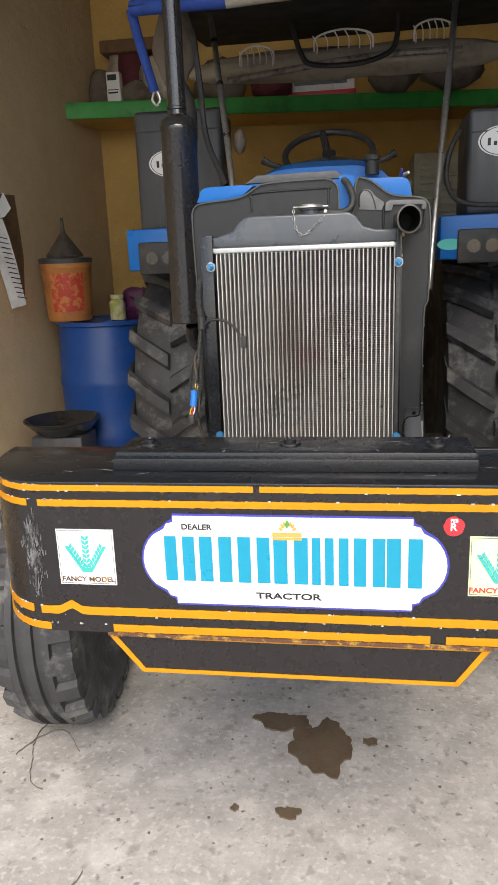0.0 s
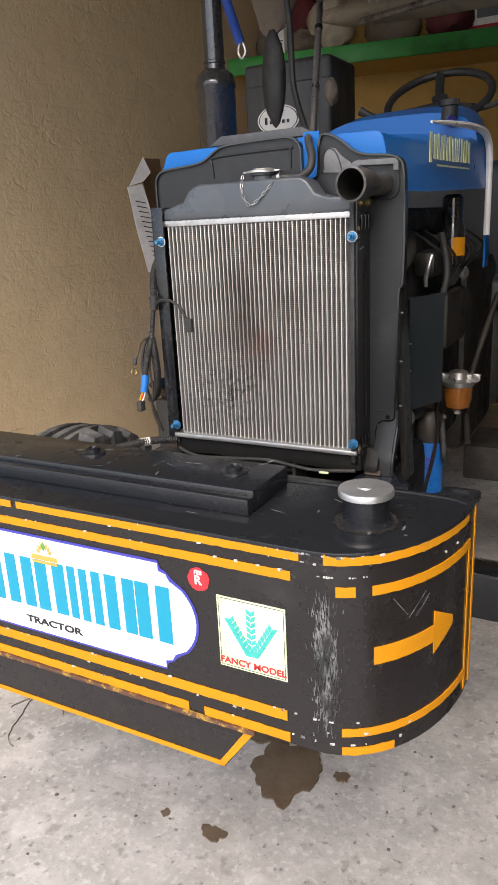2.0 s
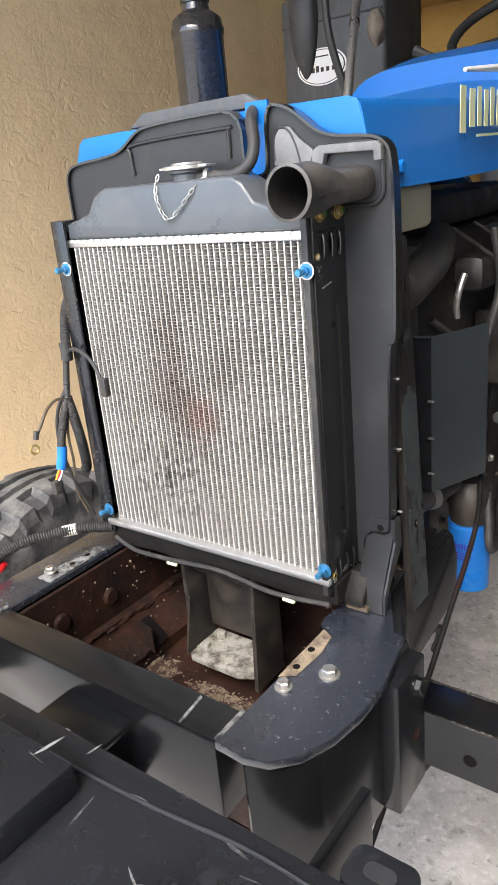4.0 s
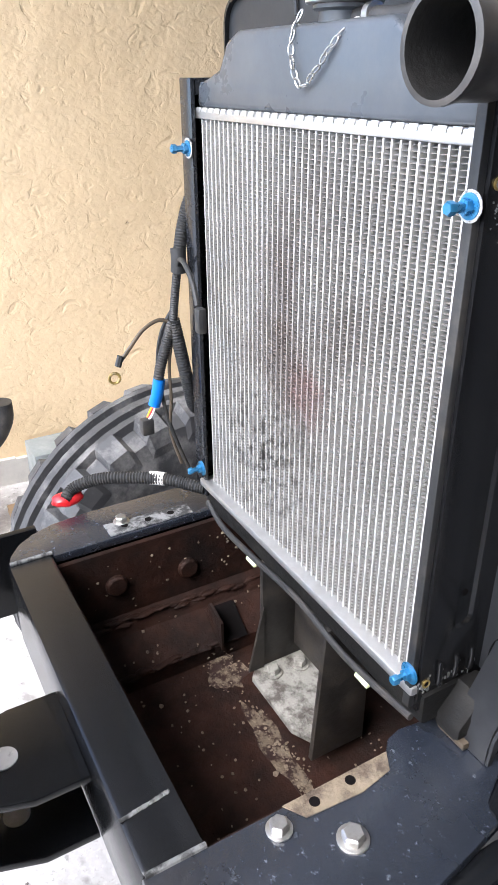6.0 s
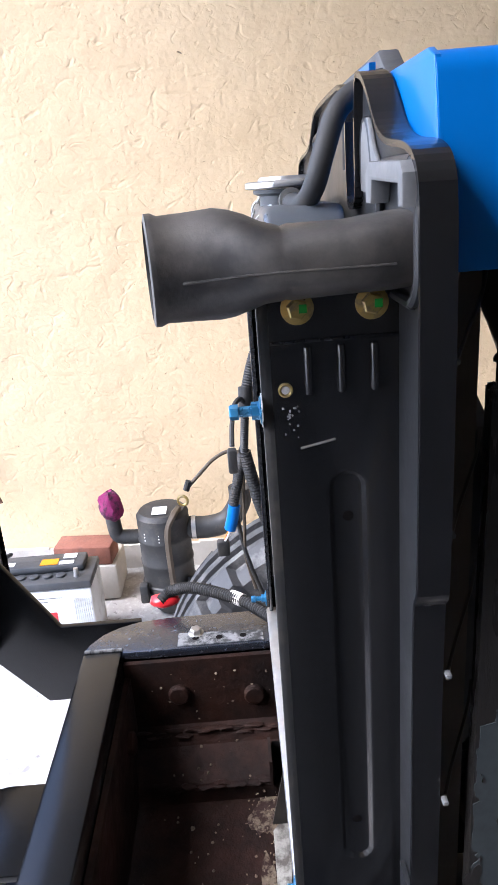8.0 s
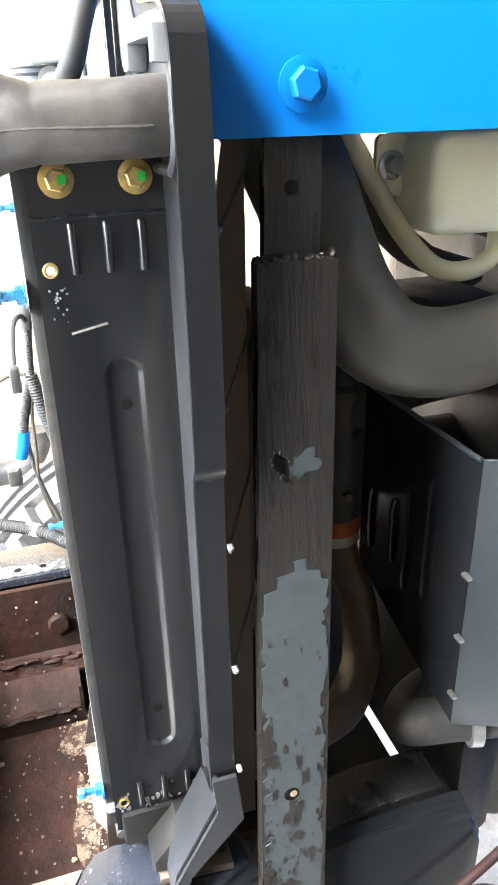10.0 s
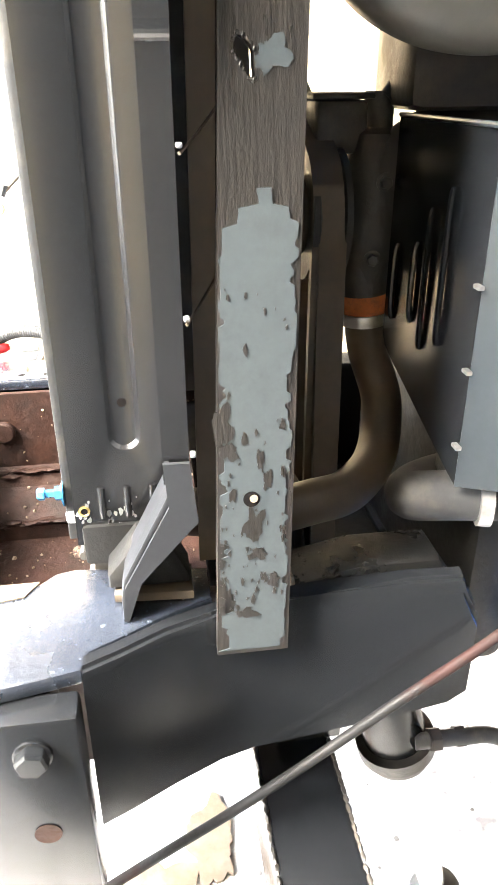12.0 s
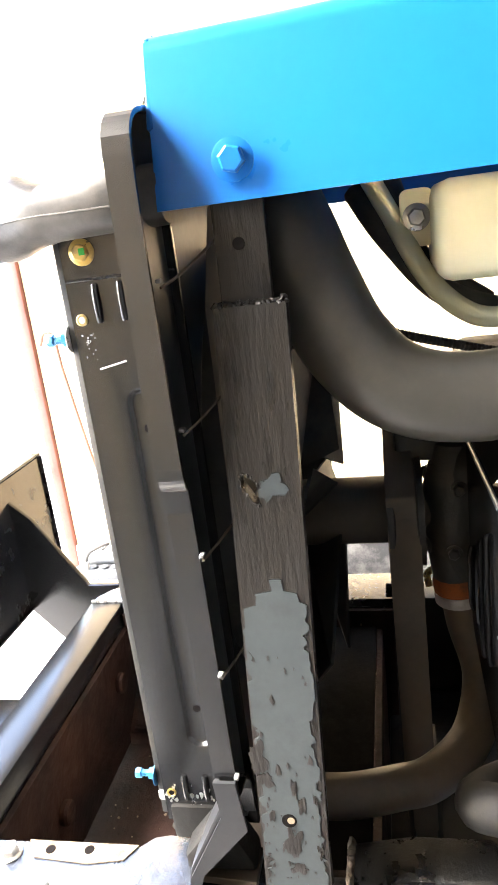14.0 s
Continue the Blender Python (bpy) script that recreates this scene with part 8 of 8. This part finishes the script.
# ---- things along the wall ----
def battery(x, y):
    t = thing("car_battery", (x, y, 0), "white lead-acid battery with a black lid on the floor", "battery")
    b = bmesh.new()
    box(b, x - 0.085, x + 0.085, y - 0.20, y + 0.20, 0.0, 0.225, 0.008)
    part("case", b, BATTERY, t, "ribbed white case")
    b = bmesh.new()
    for k in range(9):
        box(b, x + 0.0855, x + 0.0885, y + 0.135 + 0.007 * k, y + 0.138 + 0.007 * k, 0.02, 0.19, 0.001)
    part("ribs", b, BATTERY, t)
    b = bmesh.new()
    box(b, x - 0.088, x + 0.088, y - 0.203, y + 0.203, 0.2255, 0.255, 0.008)
    box(b, x - 0.075, x + 0.02, y - 0.17, y + 0.17, 0.2555, 0.282, 0.01)
    part("lid", b, BOXBLACK, t, "black lid")
    for s in (-1, 1):
        b = bmesh.new()
        cyl(b, (x + 0.05, y + s * 0.15, 0.255), (x + 0.05, y + s * 0.15, 0.285), 0.010, 0.008)
        part("terminal", b, STEEL, t, "lead terminal")
    b = bmesh.new()
    box(b, x - 0.03, x + 0.01, y + 0.02, y + 0.08, 0.2825, 0.284)
    part("label", b, YELLOW, t, "yellow label")
    b = bmesh.new()
    for k in range(2):
        box(b, x + 0.0856, x + 0.0866, y + 0.012 + 0.034 * k, y + 0.040 + 0.034 * k, 0.105, 0.142, 0.0004)
    part("red_marks", b, RED, t, "plain red marks")
    b = bmesh.new()
    for y0, y1, z0, z1 in ((-0.19, 0.10, 0.196, 0.1975), (-0.19, 0.05, 0.182, 0.184), (0.02, 0.07, 0.085, 0.098), (0.085, 0.13, 0.058, 0.066)):
        box(b, x + 0.0856, x + 0.0862, y + y0, y + y1, z0, z1)
    part("plain_bars", b, INK, t, smooth=False)
    for k in range(6):
        b = bmesh.new()
        lathe(b, (x + 0.042, y - 0.13 + 0.045 * k, 0.2555), (0, 0, 1), [(0, 0.016), (0.006, 0.016), (0.008, 0.012)], 18)
        part("vent_cap", b, BOXBLACK, t)
    for dx, dy, w, h in ((-0.045, 0.115, 0.030, 0.045), (0.000, 0.110, 0.022, 0.050), (-0.01, -0.10, 0.025, 0.06)):
        b = bmesh.new()
        box(b, x + dx - w / 2, x + dx + w / 2, y + dy - h / 2, y + dy + h / 2, 0.2825, 0.2840)
        part("lid_sticker", b, WHITE, t, "white sticker", smooth=False)
    b = bmesh.new()
    tube(b, [(x + 0.05, y - 0.15, 0.288), (x + 0.06, y - 0.12, 0.33), (x + 0.03, y - 0.06, 0.345), (x, y - 0.1, 0.31)], 0.006, 8)
    part("lead", b, RUBBER, t, "loose black lead")
    return t


battery(-1.66, 0.965)
b = bmesh.new()
box(b, -0.11, 0.11, -0.055, 0.055, 0, 0.075, 0.008)
b.transform(pose(-1.93, 1.08, 0.147, 0, 0, 84))
brick = solid("brick", b, BRICK, "worn red brick lying on a block by the wall", "brick")
b = bmesh.new()
box(b, -2.06, -1.86, 0.95, 1.2, 0, 0.146, 0.012)
solid("cement_block", b, SKIRT, "rough cement block against the wall", "block")

ac = thing("air_cleaner", (-1.80, 1.40, 0), "black round air cleaner leaning by the wall", "air cleaner")
c = Vector((-1.78, 1.405, 0.0))
b = bmesh.new()
lathe(b, c, (0, 0, 1), [(0, 0.05), (0.03, 0.075), (0.09, 0.088), (0.10, 0.098), (0.125, 0.098), (0.13, 0.092), (0.20, 0.092), (0.205, 0.095), (0.215, 0.095), (0.22, 0.092), (0.29, 0.092), (0.295, 0.095), (0.305, 0.095), (0.31, 0.092), (0.385, 0.092), (0.40, 0.08), (0.405, 0.02)], 36)
part("body", b, RUBBER, ac, "ringed black can")
b = bmesh.new()
tube(b, [c + Vector((0.02, 0.06, 0.405)), c + Vector((0.07, 0.045, 0.40)), c + Vector((0.09, 0.02, 0.34)), c + Vector((0.088, 0.02, 0.14))], 0.012, 6)
part("strap", b, BROWNHOSE, ac, "dusty strap")
b = bmesh.new()
box(b, c.x + 0.0, c.x + 0.06, c.y - 0.03, c.y + 0.02, 0.4055, 0.4075)
part("label", b, WHITE, ac, "small white label")
b = bmesh.new()
for k in range(4):
    vs = [b.verts.new((c.x + 0.0928 * math.cos(a), c.y + 0.0928 * math.sin(a), z)) for a, z in ((-0.75, 0.335 - 0.012 * k), (-0.1, 0.335 - 0.012 * k), (-0.1, 0.339 - 0.012 * k), (-0.75, 0.339 - 0.012 * k))]
    b.faces.new(vs)
part("print_bars", b, PAPER, ac, "pale printed lines", smooth=False)
b = bmesh.new()
tube(b, [c + Vector((0, 0.07, 0.32)), c + Vector((0.0, 0.16, 0.315)), c + Vector((0, 0.23, 0.335)), c + Vector((0, 0.275, 0.40)), c + Vector((0, 0.28, 0.46))], 0.040, 16)
part("elbow_hose", b, RUBBER, ac, "fat black elbow hose")
b = bmesh.new()
lathe(b, c + Vector((0, 0.10, 0.318)), (0, 1, 0), [(0, 0.042), (0.015, 0.042)], 24)
part("clamp", b, STEEL, ac, "steel band clamp")
b = bmesh.new()
tube(b, [c + Vector((0, -0.07, 0.30)), c + Vector((0.0, -0.12, 0.30)), c + Vector((0, -0.165, 0.31)), c + Vector((0, -0.175, 0.36)), c + Vector((0, -0.175, 0.40))], 0.026, 14)
part("inlet_pipe", b, RUBBER, ac, "black inlet elbow")
b = bmesh.new()
blob(b, c + Vector((0, -0.175, 0.425)), (0.042, 0.042, 0.058), 6, 0.25)
part("cloth_plug", b, PINK, ac, "magenta cloth stuffed in the pipe")
b = bmesh.new()
box(b, c.x + 0.06, c.x + 0.10, c.y - 0.10, c.y - 0.07, 0.08, 0.15, 0.006)
part("clip", b, RUBBER, ac, "side clip")
b = bmesh.new()
box(b, c.x + 0.05, c.x + 0.09, c.y + 0.07, c.y + 0.10, 0.08, 0.15, 0.006)
part("clip", b, RUBBER, ac, "side clip")

lead = bmesh.new()
tube(lead, [(wall_x(y) + d, y, z) for y, z, d in ((0.53, 1.02, 0.012), (0.56, 1.07, 0.02), (0.60, 1.05, 0.02), (0.61, 0.92, 0.015), (0.64, 0.72, 0.02), (0.68, 0.50, 0.03), (0.74, 0.34, 0.07))], 0.006, 8)
solid("hanging_lead", lead, mat("brown_cable", (0.12, 0.05, 0.025), 0.5, grain=100, bump=0.05), "thin brown cable hanging down the plaster wall", "cable")
carton = thing("printed_carton", (-1.98, 1.90, 0), "grey carton printed with pale rings, by the wall", "carton")
b = bmesh.new()
box(b, -2.055, -1.900, 1.790, 2.020, 0.0, 0.175, 0.004)
part("box", b, mat("grey_printed_card", (0.20, 0.22, 0.22), 0.6, dirt=(0.34, 0.35, 0.34), dirt_scale=18, dirt_at=(0.5, 0.7), amount=0.5, grain=120, bump=0.1), carton)
for r0, r1 in ((0.040, 0.034), (0.026, 0.020), (0.009, 0.0)):
    b = bmesh.new()
    A = [[b.verts.new((x, 1.895 + r * 1.2 * math.cos(2 * math.pi * k / 28), 0.085 + r * math.sin(2 * math.pi * k / 28))) for k in range(28)] for x, r in ((-1.8995, r0), (-1.8985, r0), (-1.8985, max(r1, 0.0005)), (-1.8995, max(r1, 0.0005)))]
    for P, Q in zip(A, A[1:]):
        for k in range(28):
            b.faces.new((P[k], P[(k + 1) % 28], Q[(k + 1) % 28], Q[k]))
    part("ring_print", b, WHITE, carton, "pale printed ring", smooth=False)
b = bmesh.new()
for y0, y1, z in ((1.83, 1.87, 0.140), (1.83, 1.87, 0.152), (1.94, 2.00, 0.15)):
    box(b, -1.8995, -1.8985, y0, y1, z, z + 0.006)
part("print_bars", b, WHITE, carton, "pale printed lines", smooth=False)
b = bmesh.new()
box(b, -1.86, -1.70, 1.66, 2.20, 0.0, 0.035, 0.004)
solid("plank", b, mat("bare_deal_plank", (0.36, 0.25, 0.14), 0.8, dirt=(0.20, 0.12, 0.06), dirt_scale=8, dirt_at=(0.5, 0.7), grain=90, vary=0.3, bump=0.3, stretch=(3, 0.4, 1)), "short bare plank on the floor by the wall", "plank")

# ---- garage corner ----
drum = thing("plastic_drum", (-1.50, 4.22, 0), "scuffed blue plastic drum standing on the floor", "drum")
b = bmesh.new()
lathe(b, (-1.50, 4.22, 0), (0, 0, 1), [(0, 0.25), (0.02, 0.275), (0.30, 0.285), (0.32, 0.291), (0.35, 0.291), (0.37, 0.285), (0.62, 0.285), (0.64, 0.291), (0.67, 0.291), (0.69, 0.285), (0.95, 0.275), (0.985, 0.265), (0.99, 0.287), (1.012, 0.287), (1.014, 0.27), (1.0, 0.262)], 48)
part("body", b, DRUM, drum)
b = bmesh.new()
lathe(b, (-1.42, 4.10, 1.0005), (0, 0, 1), [(0, 0.03), (0.014, 0.03)], 20)
part("bung", b, DRUM, drum)
bucket = thing("paint_bucket", (-1.69, 4.17, 1.014), "dirty orange bucket with a red label on the drum", "bucket")
b = bmesh.new()
lathe(b, (-1.69, 4.17, 1.0145), (0, 0, 1), [(0, 0.125), (0.01, 0.130), (0.30, 0.146), (0.305, 0.15), (0.33, 0.15)], 36)
part("pail", b, ORANGE, bucket)
b = bmesh.new()
for k in range(8):
    a0, a1 = radians(-110 + 10 * k), radians(-110 + 10 * (k + 1))
    vs = [b.verts.new((-1.69 + r * math.cos(a), 4.17 + r * math.sin(a), z)) for a, z, r in ((a0, 1.07, 0.1345), (a1, 1.07, 0.1345), (a1, 1.29, 0.1465), (a0, 1.29, 0.1465))]
    b.faces.new(vs)
part("label", b, REDLABEL, bucket, "red printed label")
b = bmesh.new()
lathe(b, (-1.69, 4.17, 1.3455), (0, 0, 1), [(0, 0.155), (0.025, 0.157), (0.032, 0.14), (0.034, 0.02)], 36)
part("lid", b, BOXBLACK, bucket, "black lid")
b = bmesh.new()
lathe(b, (-1.69, 4.17, 1.3805), (0, 0, 1), [(0, 0.105), (0.012, 0.107), (0.02, 0.10), (0.13, 0.02), (0.145, 0.013), (0.22, 0.008)], 32)
solid("funnel", b, TIN, "upturned tin funnel on the bucket lid", "funnel")
b = bmesh.new()
lathe(b, (-1.37, 4.10, 1.0145), (0, 0, 1), [(0, 0.045), (0.10, 0.047), (0.115, 0.035), (0.12, 0.04), (0.145, 0.04)], 24)
jar = solid("jar", b, mat("green_label_jar", (0.30, 0.33, 0.08), 0.4, dirt=(0.45, 0.42, 0.30), dirt_scale=22, dirt_at=(0.45, 0.55), grain=80), "small jar with a green label and red lid", "jar")
b = bmesh.new()
blob(b, (-1.28, 4.2, 1.10), (0.10, 0.09, 0.10), 14, 0.3)
solid("carrier_bag", b, BAG3, "dark purple carrier bag on the drum", "bag")
b = bmesh.new()
blob(b, (-1.15, 4.42, 1.22), (0.10, 0.12, 0.23), 17, 0.25)
solid("sack", b, BAG4, "yellow plastic sack behind the drum", "bag")
b = bmesh.new()
box(b, -1.26, -0.96, 4.3, 4.6, 0, 1.02, 0.01)
solid("crate", b, CARD, "brown carton stack behind the drum", "carton")
tin = thing("oil_can", (-1.02, 4.2, 0), "blue oil container with white printing", "oil can")
b = bmesh.new()
box(b, -1.12, -0.90, 4.10, 4.28, 1.0205 - 0.02, 1.55, 0.03, 3)
part("body", b, DRUM, tin)
b = bmesh.new()
for k in range(5):
    box(b, -1.10, -0.985 - 0.012 * (k % 3), 4.0975, 4.0992, 1.22 + 0.035 * k, 1.236 + 0.035 * k)
part("print_bars", b, PAPER, tin, "white printed lines", smooth=False)
b = bmesh.new()
box(b, -1.13, -0.89, 4.09, 4.295, 0, 0.998, 0.01)
solid("carton", b, CARD, "tall brown carton on the floor", "carton")
b = bmesh.new()
blob(b, (-1.10, 4.62, 1.45), (0.12, 0.05, 0.22), 27, 0.2)
solid("hanging_cloth", b, BAG2, "dark cloth hanging on the back wall", "cloth")

pan = thing("iron_pan", (-1.62, 3.72, 0), "black iron pan set on a dark stand", "pan")
b = bmesh.new()
lathe(b, (-1.615, 3.72, 0.425), (0, 0, 1), [(0, 0.12), (0.012, 0.145), (0.05, 0.185), (0.075, 0.205), (0.08, 0.214), (0.084, 0.214), (0.085, 0.207), (0.06, 0.185), (0.02, 0.14), (0.012, 0.02)], 40)
part("bowl", b, MUFFLER, pan)
b = bmesh.new()
box(b, -1.76, -1.47, 3.6, 3.84, 0, 0.424, 0.01)
solid("stand", b, BOXBLACK, "dark wooden stand on the floor", "stand")

notice = thing("paper_notice", (wall_x(3.9), 3.9, 1.1), "torn newsprint and cardboard stuck to the wall", "paper")
for name, q, d, material in (("backing", [(3.91, 1.725), (4.06, 1.73), (4.09, 1.40), (4.05, 1.13), (3.98, 1.2), (3.9, 1.6)], 0.006, CARD), ("sheet", [(3.745, 1.57), (3.89, 1.59), (3.93, 1.50), (3.985, 1.35), (4.035, 1.125), (3.88, 1.11), (3.80, 1.34)], 0.016, PAPER), ("fold", [(3.745, 1.575), (3.90, 1.725), (3.965, 1.645), (3.89, 1.60)], 0.03, PAPER)):
    b = bmesh.new()
    prism(b, q, "x", 0.0, 0.002)
    for v in b.verts:
        curl = 0.0 if name == "backing" else max(0, (v.co.y - 3.745) / 0.29)
        v.co.y *= 1 - 0.03 * curl
        v.co.x += wall_x(v.co.y) + d + 0.065 * curl + 0.006 * noise.noise(v.co * 9)
    part(name, b, material, notice, smooth=False)
b = bmesh.new()
for k in range(13):
    y0 = 3.80 + 0.0115 * k
    z = 1.50 - 0.027 * k
    prism(b, [(y0, z), (y0 + 0.10, z - 0.012), (y0 + 0.10, z - 0.017), (y0, z - 0.005)], "x", 0.0, 0.001)
for v in b.verts:
    curl = max(0, (v.co.y - 3.745) / 0.29)
    v.co.y *= 1 - 0.03 * curl
    v.co.x += wall_x(v.co.y) + 0.0245 + 0.065 * curl
tagged(part("print_bars", b, INK, notice, "grey printed lines", smooth=False), "", "", "", "stuff")

# things on the shelf
random.seed(8)
for x, y, sx, sy, sz, material, label in ((-1.70, 5.15, 0.10, 0.10, 0.13, BAG1, "grey-brown bundle on the shelf"), (-1.52, 5.3, 0.12, 0.12, 0.22, BAG2, "maroon cloth bundle on the shelf"), (-1.28, 5.15, 0.16, 0.13, 0.18, CREAM, "crumpled cream bag on the shelf"), (-1.42, 5.1, 0.14, 0.09, 0.09, BAG1, "brown lumpy sack on the shelf"), (-0.9, 5.25, 0.18, 0.12, 0.16, BAG1, "dusty bundle on the shelf"), (-0.55, 5.2, 0.14, 0.12, 0.14, BAG2, "dark red bundle on the shelf"), (0.25, 5.2, 0.16, 0.12, 0.13, BAG1, "dark bundle on the shelf"), (0.62, 5.22, 0.2, 0.13, 0.15, BAG1, "grey bundle on the shelf"), (-1.62, 5.32, 0.09, 0.09, 0.24, CREAM, "tied pale bag on the shelf")):
    b = bmesh.new()
    blob(b, (x, y, 2.346 + sz * 0.93), (sx, sy, sz), x * 7, 0.22)
    for v in b.verts:
        v.co.z = max(v.co.z, 2.3462)
    solid("sack", b, material, label, "sack", "", "goods on the shelf")
b = bmesh.new()
box(b, -1.62, -1.53, 4.99, 5.06, 2.3455, 2.55, 0.003)
cart = solid("small_carton", b, WHITE, "small white printed carton on the shelf", "carton")
b = bmesh.new()
for k, (z0, z1) in enumerate(((2.50, 2.535), (2.42, 2.43), (2.44, 2.445))):
    box(b, -1.61, -1.55 + 0.006 * k, 4.9875, 4.9895, z0, z1)
part("print_bars", b, INK, cart, smooth=False)
b = bmesh.new()
box(b, -1.72, -1.25, 5.2, 5.4, 2.72, 2.80, 0.01)
b.transform(Matrix.Translation((0, 0, -0.0)))
solid("plank", b, CARD, "brown plank laid over the shelf goods", "plank")
scr = thing("monitor", (-0.22, 5.3, 2.346), "small pale screen with a red lower frame", "monitor")
b = bmesh.new()
box(b, -0.45, 0.0, 5.26, 5.32, 2.3465, 2.60, 0.01)
part("case", b, PAPER, scr)
b = bmesh.new()
box(b, -0.46, 0.01, 5.245, 5.2595, 2.3465, 2.40, 0.004)
part("lower_frame", b, RED, scr, "red lower frame")
b = bmesh.new()
box(b, -0.40, -0.05, 5.255, 5.2585, 2.44, 2.57)
part("screen", b, BOXBLACK, scr, "dark screen")
cab = thing("metal_cabinet", (0.62, 5.25, 0), "pale louvred metal cabinet against the back wall", "cabinet")
b = bmesh.new()
box(b, 0.38, 0.95, 5.05, 5.49, 0, 1.95, 0.01)
part("body", b, KHAKI, cab)
for k in range(12):
    b = bmesh.new()
    box(b, 0.42, 0.91, 5.035, 5.0495, 1.35 + 0.045 * k, 1.37 + 0.045 * k, 0.004)
    part("louvre", b, KHAKI, cab)
